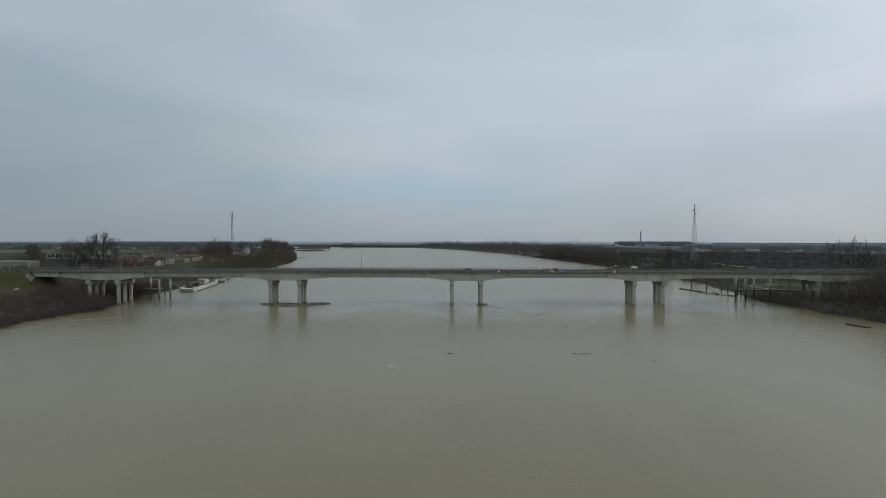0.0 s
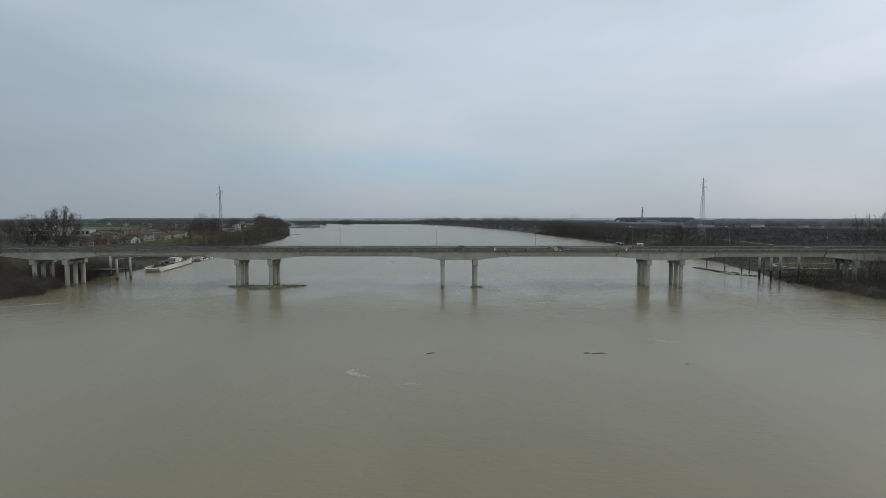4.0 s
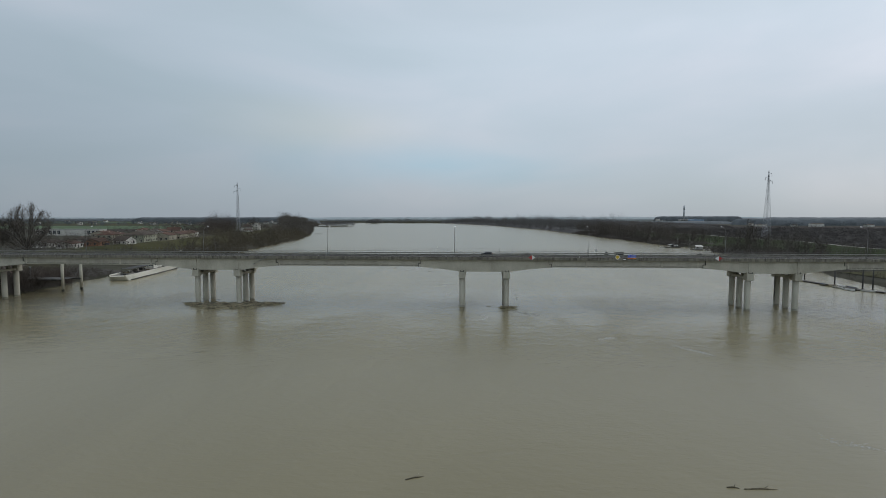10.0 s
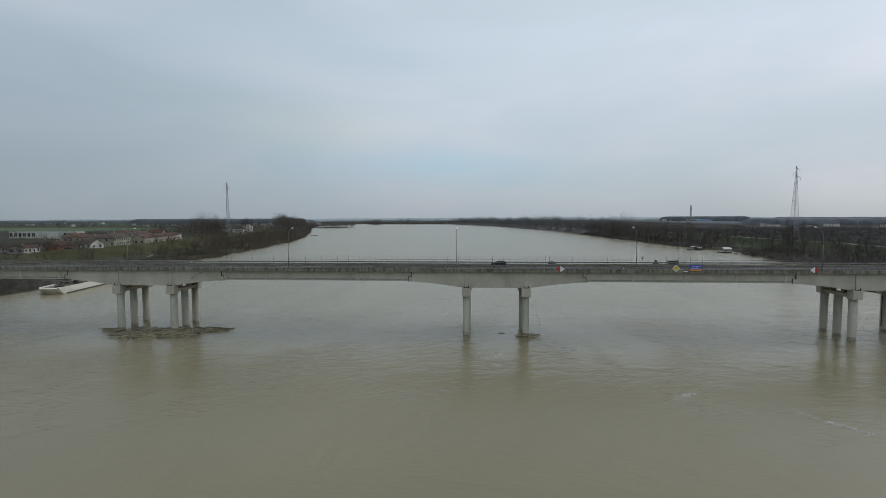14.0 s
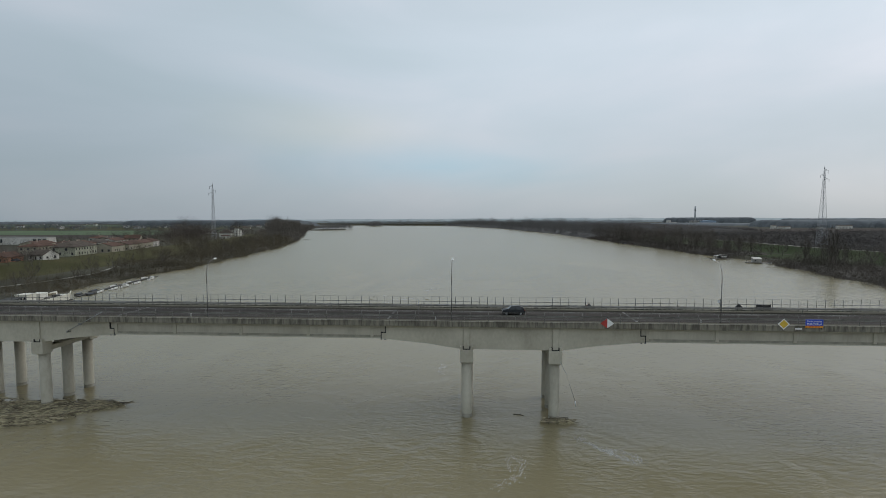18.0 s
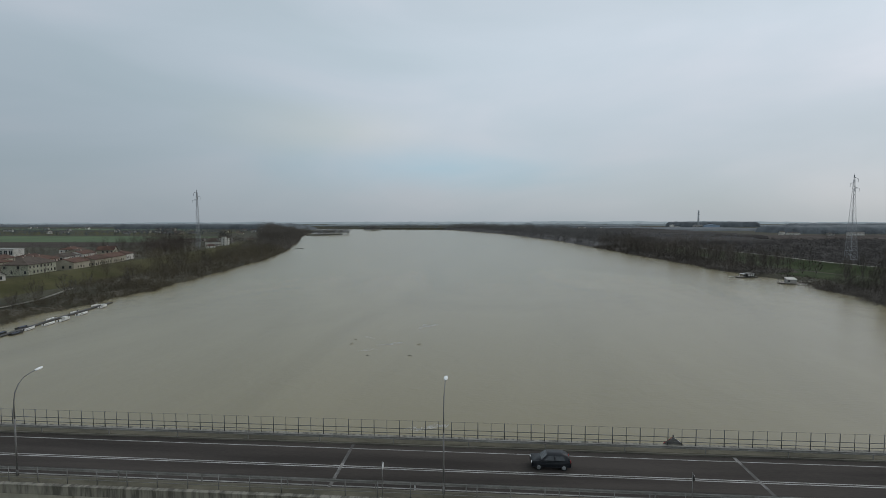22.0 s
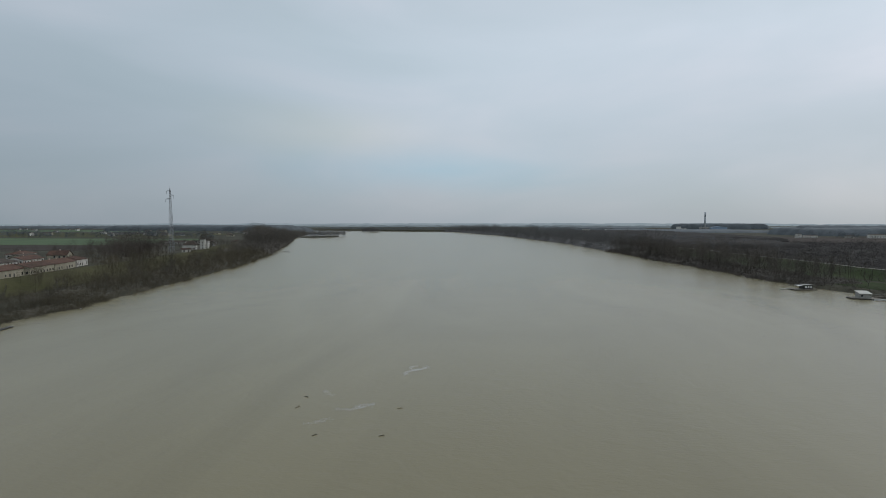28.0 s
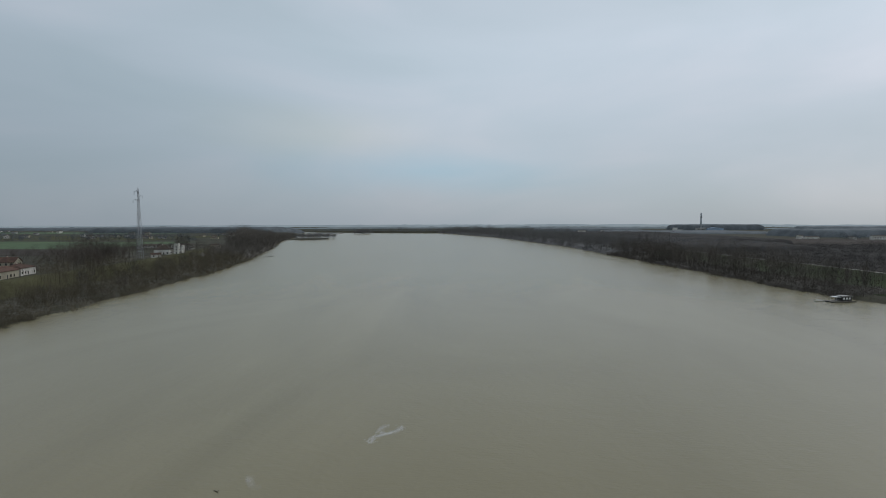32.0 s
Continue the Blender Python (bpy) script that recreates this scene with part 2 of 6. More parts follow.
WATER = water_material()
GLASS = glass_material()
CONCRETE = material("weathered_concrete", (0.33, 0.308, 0.245), (0.485, 0.462, 0.38), 0.3, 0.85, bump=0.012, fine=3.2, stretch=(0.8, 1, 0.5), contrast=(0.3, 0.66))
MOSS = material("mossy_footway", (0.06, 0.054, 0.035), (0.125, 0.112, 0.078), 0.4, 0.95, bump=0.008, fine=4.0, stretch=(0.4, 1, 1))
FASCIA = material("stained_concrete_edge", (0.085, 0.079, 0.062), (0.235, 0.22, 0.178), 0.8, 0.9, bump=0.015, fine=1.9, stretch=(3.2, 1, 0.45), contrast=(0.36, 0.6))
WEB = material("recessed_concrete_panel", (0.34, 0.32, 0.262), (0.45, 0.426, 0.355), 0.3, 0.88, bump=0.008, fine=3.0, stretch=(1.3, 1, 0.3))
WETCON = material("wet_concrete_foot", (0.16, 0.15, 0.115), (0.26, 0.245, 0.19), 1.0, 0.5, bump=0.01)
ASPHALT = material("worn_asphalt", (0.033, 0.0285, 0.025), (0.062, 0.0535, 0.047), 0.35, 0.95, spec=0.15, bump=0.004, fine=14, stretch=(0.12, 1, 1), bump_scale=25)
PAINT = material("road_paint", (0.2, 0.195, 0.18), (0.42, 0.41, 0.39), 1.2, 0.7, stretch=(0.6, 1, 1))
KERB = material("footway_concrete", (0.07, 0.064, 0.05), (0.135, 0.124, 0.098), 0.5, 0.9, bump=0.006, stretch=(0.4, 1, 1))
STEEL = material("galvanised_steel", (0.22, 0.23, 0.23), (0.36, 0.37, 0.37), 0.8, 0.5, metal=0.6)
BARRIER = material("dull_weathered_steel", (0.17, 0.163, 0.145), (0.3, 0.288, 0.258), 0.4, 0.7, metal=0.2)
POLE = material("dull_grey_lamp_steel", (0.13, 0.126, 0.118), (0.19, 0.183, 0.172), 0.8, 0.6, metal=0.2)
PYLON = material("dull_zinc_lattice", (0.25, 0.26, 0.27), (0.35, 0.36, 0.37), 0.5, 0.6, metal=0.2)
DARKSTEEL = material("dark_painted_steel", (0.03, 0.03, 0.03), (0.07, 0.068, 0.065), 1.0, 0.55, metal=0.3)
JOINT = material("worn_joint_strip", (0.07, 0.066, 0.06), (0.26, 0.25, 0.235), 0.7, 0.8, contrast=(0.45, 0.7))
RAILSTEEL = material("faded_dark_rail", (0.06, 0.06, 0.056), (0.125, 0.123, 0.115), 0.9, 0.6, metal=0.2)
RUBBER = material("black_joint_seal", (0.012, 0.012, 0.012), (0.025, 0.024, 0.023), 2.0, 0.8)
LAMPHEAD = material("white_lamp_housing", (0.72, 0.72, 0.70), (0.82, 0.82, 0.80), 2.0, 0.4)
RED = material("red_sign_sheet", (0.35, 0.035, 0.03), (0.45, 0.05, 0.04), 1.5, 0.5)
WHITE = material("white_sign_sheet", (0.68, 0.68, 0.67), (0.8, 0.8, 0.79), 1.5, 0.5)
YELLOW = material("yellow_sign_sheet", (0.55, 0.36, 0.03), (0.66, 0.45, 0.05), 1.5, 0.5)
BLUE = material("blue_sign_sheet", (0.02, 0.06, 0.42), (0.03, 0.085, 0.52), 1.5, 0.45)
ORANGE = material("orange_sign_sheet", (0.62, 0.22, 0.02), (0.72, 0.3, 0.03), 1.5, 0.45)
GROUND = material("winter_ground", (0.041, 0.039, 0.027), (0.07, 0.066, 0.045), 0.02, 0.95, spec=0.15, bump=0.08, fine=0.35, bump_scale=0.5)
GRASS = material("winter_grass", (0.054, 0.053, 0.023), (0.086, 0.08, 0.039), 0.05, 0.95, spec=0.1, bump=0.1, fine=0.45, bump_scale=1.5)
FIELD = material("young_wheat_field", (0.045, 0.078, 0.026), (0.066, 0.108, 0.038), 0.012, 0.95, fine=0.1, stretch=(1, 0.3, 1))
SOIL = material("ploughed_soil", (0.047, 0.038, 0.032), (0.07, 0.058, 0.049), 0.012, 0.95, spec=0.1, fine=0.1, stretch=(1, 0.25, 1), bump=0.06)
LUSH = material("green_levee_grass", (0.023, 0.035, 0.012), (0.043, 0.057, 0.022), 0.05, 0.95, spec=0.1, bump=0.1, fine=0.45, bump_scale=1.5)
GRAVEL = material("pale_gravel_track", (0.17, 0.158, 0.128), (0.34, 0.32, 0.27), 0.12, 0.95, fine=1.5)
BARK = material("grey_brown_bark", (0.075, 0.065, 0.055), (0.15, 0.135, 0.115), 1.2, 0.95, stretch=(1, 1, 0.2), random_tint=0.15)
TWIG = material("bare_twigs", (0.05, 0.042, 0.033), (0.083, 0.07, 0.056), 0.025, 0.95, random_tint=0.07)
SCRUB = material("bare_riverside_scrub", (0.062, 0.051, 0.031), (0.1, 0.083, 0.052), 0.025, 0.95, random_tint=0.07)
# blue-grey because the haze over the far woods is put into this colour
WOODS = material("haze_blued_bare_woods", (0.066, 0.075, 0.081), (0.122, 0.137, 0.146), 0.02, 0.95, random_tint=0.05, fine=0.22, contrast=(0.3, 0.7))
PLAINWOOD = material("dark_bare_woodland", (0.044, 0.0405, 0.038), (0.066, 0.061, 0.057), 0.015, 0.95, spec=0.05, random_tint=0.06)
BROWNWOOD = material("brown_bare_wood", (0.074, 0.064, 0.051), (0.11, 0.097, 0.08), 0.02, 0.95, random_tint=0.07)
# grey-brown, paler than near twigs: haze on the far banks is in the colour
GREYWOOD = material("haze_paled_bare_wood", (0.083, 0.079, 0.074), (0.124, 0.118, 0.112), 0.02, 0.95, random_tint=0.07)
ROOF = material("weathered_clay_roof_tiles", (0.062, 0.038, 0.029), (0.118, 0.067, 0.048), 0.35, 0.9, spec=0.2, bump=0.05, bump_scale=4, random_tint=0.2)
ROOFGREY = material("grey_brown_roof_tiles", (0.052, 0.041, 0.033), (0.096, 0.077, 0.062), 0.35, 0.9, spec=0.2, bump=0.05, bump_scale=4, random_tint=0.2)
PLASTER = {
    "white": material("white_plaster", (0.44, 0.42, 0.37), (0.62, 0.6, 0.55), 0.15, 0.9, fine=1.6),
    "cream": material("cream_plaster", (0.27, 0.245, 0.185), (0.37, 0.34, 0.26), 0.15, 0.9, fine=1.6),
    "green": material("pale_green_plaster", (0.26, 0.265, 0.195), (0.35, 0.35, 0.265), 0.15, 0.9, fine=1.6),
    "orange": material("orange_plaster", (0.27, 0.135, 0.078), (0.34, 0.175, 0.1), 0.4, 0.9, fine=3),
    "pink": material("faded_pink_plaster", (0.33, 0.25, 0.205), (0.43, 0.33, 0.27), 0.15, 0.9, fine=1.6),
    "grey": material("grey_plaster", (0.28, 0.27, 0.25), (0.38, 0.37, 0.345), 0.4, 0.9, fine=3),
}
GREYSTEEL = material("grey_painted_rail", (0.13, 0.127, 0.117), (0.22, 0.215, 0.2), 0.8, 0.6, metal=0.2)
HULLWHITE = material("worn_white_hull_paint", (0.54, 0.515, 0.43), (0.74, 0.715, 0.63), 0.3, 0.55, fine=2, stretch=(1, 0.3, 1))
HULLDARK = material("dark_tarred_wood", (0.025, 0.024, 0.022), (0.06, 0.056, 0.05), 0.8, 0.8)
DECKWOOD = material("grey_deck_planks", (0.13, 0.115, 0.095), (0.24, 0.215, 0.18), 0.8, 0.9, stretch=(1, 0.2, 1))
STAGEWOOD = material("dark_wet_boards", (0.022, 0.02, 0.018), (0.085, 0.077, 0.065), 0.5, 0.7)
DRIFT = material("wet_driftwood", (0.1, 0.083, 0.052), (0.38, 0.325, 0.215), 0.9, 0.85, random_tint=0.35)
MUD = material("reed_litter_raft", (0.11, 0.094, 0.052), (0.34, 0.3, 0.185), 1.6, 0.95, bump=0.3, bump_scale=5, contrast=(0.38, 0.62))
FOAM = material("pale_river_foam", (0.36, 0.35, 0.32), (0.52, 0.51, 0.48), 2.0, 0.8)
BLUESHED = material("blue_sheet_metal", (0.2, 0.27, 0.36), (0.27, 0.35, 0.44), 0.2, 0.6)
CHIMNEY = material("grey_chimney_concrete", (0.32, 0.34, 0.35), (0.42, 0.44, 0.45), 0.08, 0.85)
CARPAINT = material("dark_grey_car_paint", (0.01, 0.0115, 0.014), (0.016, 0.018, 0.021), 3.0, 0.4, spec=0.3)
TYRE = material("tyre_rubber", (0.01, 0.01, 0.01), (0.018, 0.018, 0.018), 5.0, 0.9)
TARP = material("dark_boat_cover", (0.03, 0.038, 0.055), (0.055, 0.065, 0.085), 2.0, 0.7)


CARGLASS = material("tinted_car_glass", (0.03, 0.035, 0.037), (0.05, 0.056, 0.058), 2.0, 0.15)


# Emission in haze colours, so the backdrop glows without being a lamp.
def haze_material(name="painted_haze_distance", near=(0.2, 0.25, 0.285, 1), off=(0.245, 0.3, 0.335, 1)):
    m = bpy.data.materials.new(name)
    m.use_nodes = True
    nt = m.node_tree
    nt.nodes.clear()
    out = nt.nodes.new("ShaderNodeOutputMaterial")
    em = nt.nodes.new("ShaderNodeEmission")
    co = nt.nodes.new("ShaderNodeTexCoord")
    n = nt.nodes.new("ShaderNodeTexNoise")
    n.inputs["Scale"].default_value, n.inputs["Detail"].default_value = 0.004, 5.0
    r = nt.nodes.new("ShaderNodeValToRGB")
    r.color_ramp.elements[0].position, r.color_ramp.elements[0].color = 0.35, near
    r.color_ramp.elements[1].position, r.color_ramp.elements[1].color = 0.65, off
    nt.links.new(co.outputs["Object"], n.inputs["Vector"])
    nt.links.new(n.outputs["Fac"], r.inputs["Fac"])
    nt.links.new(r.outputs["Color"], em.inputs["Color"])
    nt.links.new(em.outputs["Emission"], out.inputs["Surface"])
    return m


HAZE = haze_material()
HAZE_NEAR = haze_material("painted_haze_woods", (0.115, 0.145, 0.165, 1), (0.155, 0.19, 0.212, 1))
BRUSH = material("brown_winter_brush", (0.046, 0.04, 0.027), (0.077, 0.067, 0.045), 0.03, 0.95, fine=0.8)
REDTWIG = material("reddish_bare_scrub", (0.054, 0.042, 0.033), (0.088, 0.069, 0.056), 0.03, 0.95, random_tint=0.07)
BOATWHITE = material("white_boat_gelcoat", (0.6, 0.59, 0.55), (0.78, 0.77, 0.73), 0.6, 0.4)
UNDER = material("brown_woodland_floor", (0.045, 0.039, 0.031), (0.074, 0.063, 0.05), 0.03, 0.95, bump=0.1, fine=0.4)


# ---------------------------------------------------------------- building blocks
def raw_mesh(name, verts, faces, *mats, smooth=False):
    me = bpy.data.meshes.new(name)
    me.from_pydata([tuple(v) for v in verts], [], [tuple(f) for f in faces])
    for m in mats:
        me.materials.append(m)
    if smooth:
        me.polygons.foreach_set("use_smooth", [True] * len(me.polygons))
    me.update()
    return me


def tri_mesh(name, pts, mat):
    """A mesh of loose triangles from an array of (n, 3, 3) corners."""
    n = len(pts)
    me = bpy.data.meshes.new(name)
    me.vertices.add(n * 3)
    me.vertices.foreach_set("co", np.asarray(pts, dtype=np.float32).ravel())
    me.loops.add(n * 3)
    me.loops.foreach_set("vertex_index", np.arange(n * 3, dtype=np.int32))
    me.polygons.add(n)
    me.polygons.foreach_set("loop_start", np.arange(0, n * 3, 3, dtype=np.int32))
    me.polygons.foreach_set("loop_total", np.full(n, 3, dtype=np.int32))
    me.materials.append(mat)
    me.update(calc_edges=True)
    return me


def bm_mesh(name, bm, mat, smooth=False):
    bmesh.ops.recalc_face_normals(bm, faces=bm.faces)
    me = bpy.data.meshes.new(name)
    bm.to_mesh(me)
    bm.free()
    me.materials.append(mat)
    if smooth:
        me.polygons.foreach_set("use_smooth", [True] * len(me.polygons))
    return me


def under(name, me, parent, label="", at=None):
    """Links a mesh as one object under a thing or part."""
    ob = new(name, me)
    ob.parent = parent
    if at is not None:
        ob.matrix_local = at
    if label:
        tagged(ob, label)
    return ob


def thing(name, label, category, x=0.0, y=0.0, z=0.0, turn=0.0, group="", kind="", me=None):
    ob = new(name, me)
    ob.matrix_world = pose(x, y, z, 0, 0, turn)
    return tagged(ob, label, category, group, kind)


def add_box(bm, x0, x1, y0, y1, z0, z1, chamfer=0.0):
    r = bmesh.ops.create_cube(bm, size=1.0)
    for v in r["verts"]:
        v.co = ((x0 + x1) / 2 + v.co.x * (x1 - x0), (y0 + y1) / 2 + v.co.y * (y1 - y0), (z0 + z1) / 2 + v.co.z * (z1 - z0))
    if chamfer:
        edges = list({e for v in r["verts"] for e in v.link_edges})
        bmesh.ops.bevel(bm, geom=edges, offset=chamfer, segments=1, affect="EDGES")


def box_mesh(name, mat, x0, x1, y0, y1, z0, z1, chamfer=0.0):
    bm = bmesh.new()
    add_box(bm, x0, x1, y0, y1, z0, z1, chamfer)
    return bm_mesh(name, bm, mat)


def boxes_mesh(name, mat, boxes, chamfer=0.0):
    bm = bmesh.new()
    for b in boxes:
        add_box(bm, *b, chamfer)
    return bm_mesh(name, bm, mat)


def add_tube(bm, pts, radii, sides=8, caps=True):
    """A tapered tube along points."""
    rings = []
    pts = [Vector(p) for p in pts]
    for i, p in enumerate(pts):
        d = (pts[min(i + 1, len(pts) - 1)] - pts[max(i - 1, 0)]).normalized()
        a = d.orthogonal().normalized() if abs(d.z) < 0.95 else Vector((1, 0, 0))
        a = (a - d * a.dot(d)).normalized()
        c = d.cross(a)
        rings.append([bm.verts.new(p + radii[i] * (math.cos(k * math.tau / sides) * a + math.sin(k * math.tau / sides) * c)) for k in range(sides)])
    for q, w in zip(rings, rings[1:]):
        for k in range(sides):
            bm.faces.new((q[k], q[(k + 1) % sides], w[(k + 1) % sides], w[k]))
    if caps:
        bm.faces.new(rings[0][::-1])
        bm.faces.new(rings[-1])


def tube_mesh(name, mat, pts, radii, sides=10, smooth=True):
    bm = bmesh.new()
    add_tube(bm, pts, radii, sides)
    return bm_mesh(name, bm, mat, smooth)


def extrude_profile(name, mat, profile, y0, y1):
    """A solid with an outline in x and z, from y0 to y1."""
    n = len(profile)
    verts = [(x, y0, z) for x, z in profile] + [(x, y1, z) for x, z in profile]
    faces = [tuple(range(n)), tuple(range(2 * n - 1, n - 1, -1))] + [(i, i + n, (i + 1) % n + n, (i + 1) % n) for i in range(n)]
    bm = bmesh.new()
    vs = [bm.verts.new(v) for v in verts]
    for f in faces:
        bm.faces.new([vs[i] for i in f])
    return bm_mesh(name, bm, mat)


# ---------------------------------------------------------------- the lie of the land
SHORE_L = [(-4700, -900), (-1500, -260), (-400, -165), (0, -147), (165, -146), (205, -143), (240, -152), (275, -153), (310, -160), (370, -172), (430, -173), (480, -177), (567, -190), (651, -202), (771, -230), (1000, -301), (1290, -402), (1570, -480), (1900, -560), (2150, -700), (2300, -900), (3000, -1500), (4700, -2600)]
SHORE_R = [(-4700, -400), (-1500, 120), (-400, 170), (0, 172), (176, 167), (221, 163), (241, 162), (270, 168), (300, 176), (360, 187), (438, 196), (483, 201), (503, 206), (525, 207), (545, 200), (575, 194), (664, 189), (755, 179), (830, 176), (890, 170), (1100, 153), (1254, 125), (1480, 83), (1566, 66), (2040, -90), (2105, -150), (2150, -420), (2300, -720), (3000, -1300), (4700, -2400)]
ISLANDS = [(-386, 1475, 44, 95), (-390, 2000, 36, 34)]


def lerp(table, v):
    return float(np.interp(v, [a for a, _ in table], [b for _, b in table]))


def shore_left(y):
    return lerp(SHORE_L, y) + 1.6 * math.sin(y * 0.13) + 1.1 * math.sin(y * 0.31 + 1)


def shore_right(y):
    return lerp(SHORE_R, y) + 1.5 * math.sin(y * 0.11 + 2) + 1.0 * math.sin(y * 0.27)


def levee_start(y, left):
    return float(np.interp(y, [235, 330], [18, 50])) if left else float(np.interp(y, [250, 420], [75, 58]))


def height(x, y):
    """The ground's height over the river: banks, the strip that floods, the levee and the plain behind it."""
    dl, dr = shore_left(y) - x, x - shore_right(y)
    d = max(dl, dr)
    s = levee_start(y, dl > dr)
    crest, plain = (7.4, 7.0) if dl > dr else (6.6, 1.3)
    z = float(np.interp(d, [-40, -12, 0, 3, 8, s, s + 15, s + 21, s + 34], [-6, -2.5, -0.15, 0.7, 1.5, 2.2, crest, crest, plain]))
    if d > 8:
        z += 0.25 * noise.noise((x * 0.05, y * 0.05, 0)) * min(1, (d - 8) / 20)
    if abs(y - 234.3) < 40:
        # the road's earth banks behind the bridge ends
        z = max(z, 14.9 - max(0.0, abs(y - 234.3) - 9.0) / 1.7 - max(0.0, min(x + 187.5, 338 - x)) / 0.9)
    for ix, iy, rx, ry in ISLANDS:
        k = 1 - math.hypot((x - ix) / rx, (y - iy) / ry)
        if k > -0.15:
            z = max(z, min(1.4, 6 * k))
    return z


INLAND = [0, 3, 8, 14, 20, 26, 32, 38, 44, 50, 56, 62, 66, 72, 78, 84, 90, 98, 110, 130, 160, 200, 260, 340, 450, 600, 850, 1200, 1700, 2400, 3400, 4600]
ROWS_Y = [-4600, -3000, -2000, -1200, -700, -400, -250, -150, -80, -30] + list(range(0, 100, 20)) + list(range(100, 192, 8)) + list(range(192, 280, 4)) + list(range(280, 720, 8)) + list(range(720, 2320, 24)) + [2400, 2600, 2900, 3300, 3800, 4300, 4700]
verts, faces = [], []
for y in ROWS_Y:
    xl, xr = shore_left(y), shore_right(y)
    row = [xl - d for d in reversed(INLAND)] + [xl + (xr - xl) * k / 12 for k in range(1, 12)] + [xr + d for d in INLAND]
    verts += [(x, y, height(x, y)) for x in row]
    wide = len(row)
for j in range(len(ROWS_Y) - 1):
    for i in range(wide - 1):
        a = j * wide + i
        faces.append((a, a + 1, a + 1 + wide, a + wide))
thing("ground", "brown winter floodplain and plain with levees", "ground", kind="structure", me=raw_mesh("ground", verts, faces, GROUND, smooth=True))

# the river lies as one level sheet between its banks
thing("water", "brown silty river in flood with calm surface", "river", kind="structure", me=raw_mesh("water", [(-4700, -4600, 0), (4700, -4600, 0), (4700, 4700, 0), (-4700, 4700, 0)], [(0, 1, 2, 3)], WATER))

# glowing backdrop rings all round, in two layers, haze painted into their colours
def horizon(radius, low, rough, mat, seed, label):
    ring_v, ring_f = [], []
    n = 720
    for k in range(n):
        a = k * math.tau / n
        c, q = math.cos(a), math.sin(a)
        up = low + rough * noise.noise((c * 14, q * 14, seed)) + rough * 0.7 * noise.noise((c * 70, q * 70, seed)) + rough * 0.35 * noise.noise((c * 260, q * 260, seed))
        ring_v += [(8 + radius * c, 140 + radius * q, -8), (8 + radius * c, 140 + radius * q, up)]
        b = (k + 1) % n
        ring_f.append((2 * k, 2 * b, 2 * b + 1, 2 * k + 1))
    thing("backdrop", label, "backdrop", kind="structure", me=raw_mesh("backdrop", ring_v, ring_f, mat))


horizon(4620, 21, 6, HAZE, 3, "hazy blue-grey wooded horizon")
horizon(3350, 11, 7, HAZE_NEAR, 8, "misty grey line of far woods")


def ribbon(name, pts, width, mat, label, category, lift=0.06, step=6.0):
    """A strip that follows the ground along a line of points."""
    line = []
    for (x0, y0), (x1, y1) in zip(pts, pts[1:]):
        n = max(1, int(math.hypot(x1 - x0, y1 - y0) / step))
        line += [(x0 + (x1 - x0) * k / n, y0 + (y1 - y0) * k / n) for k in range(n)]
    line.append(pts[-1])
    across = max(2, int(width / 4) + 1)
    v, f = [], []
    for i, (x, y) in enumerate(line):
        (xa, ya), (xb, yb) = line[max(0, i - 1)], line[min(len(line) - 1, i + 1)]
        t = math.hypot(xb - xa, yb - ya)
        nx, ny = -(yb - ya) / t, (xb - xa) / t
        for k in range(across + 1):
            o = (k / across - 0.5) * width
            px, py = x + nx * o, y + ny * o
            v.append((px, py, height(px, py) + (-0.35 if across > 3 and k in (0, across) else lift)))
    for i in range(len(line) - 1):
        for k in range(across):
            a = i * (across + 1) + k
            f.append((a, a + 1, a + across + 2, a + across + 1))
    return thing(name, label, category, kind="structure", me=raw_mesh(name, v, f, mat, smooth=True))


def along(shore, sign, d, y0, y1, step=20):
    n = int((y1 - y0) / step)
    return [(shore(y0 + (y1 - y0) * k / n) + sign * d, y0 + (y1 - y0) * k / n) for k in range(n + 1)]


ribbon("grass_bank", [(x - levee_start(y, True) - 10, y) for x, y in along(shore_left, -1, 0, 100, 900)], 34, GRASS, "dull green winter grass on the levee slope", "grass", 0.35)
ribbon("grass_bank", [(x + levee_start(y, False) + 8, y) for x, y in along(shore_right, 1, 0, 300, 1200)], 34, LUSH, "green winter grass on the levee slope", "grass", 0.35)
ribbon("grass_bank", along(shore_right, 1, 32, 470, 760), 34, LUSH, "dull green grass between river and levee", "grass", 0.32)
ribbon("road", [(x - levee_start(y, True) - 18, y) for x, y in along(shore_left, -1, 0, 80, 900)], 2.6, GRAVEL, "pale gravel road along the levee top", "road", 0.3)
ribbon("road", [(x + levee_start(y, False) + 18, y) for x, y in along(shore_right, 1, 0, 260, 1300)], 3.4, GRAVEL, "pale gravel road along the levee top", "road", 0.5)
ribbon("path", [(-196, 335), (-192.5, 368), (-193, 382), (-195.5, 403), (-211, 440)], 2.0, GRAVEL, "pale gravel footpath above the mooring", "path", 0.45)
ribbon("field", [(-470, 985), (-1500, 985)], 240, FIELD, "bright green young wheat field", "field", 0.25, 40)
ribbon("field", [(-600, 1330), (-2600, 1330)], 300, GRASS, "dull green meadow far behind the village", "field", 0.3, 60)
ribbon("field", [(-900, 1800), (-3000, 1800)], 260, FIELD, "green wheat field far out on the plain", "field", 0.3, 80)
ribbon("field", [(-430, 800), (-1500, 790)], 120, SOIL, "brown ploughed field behind the village", "field", 0.25, 40)
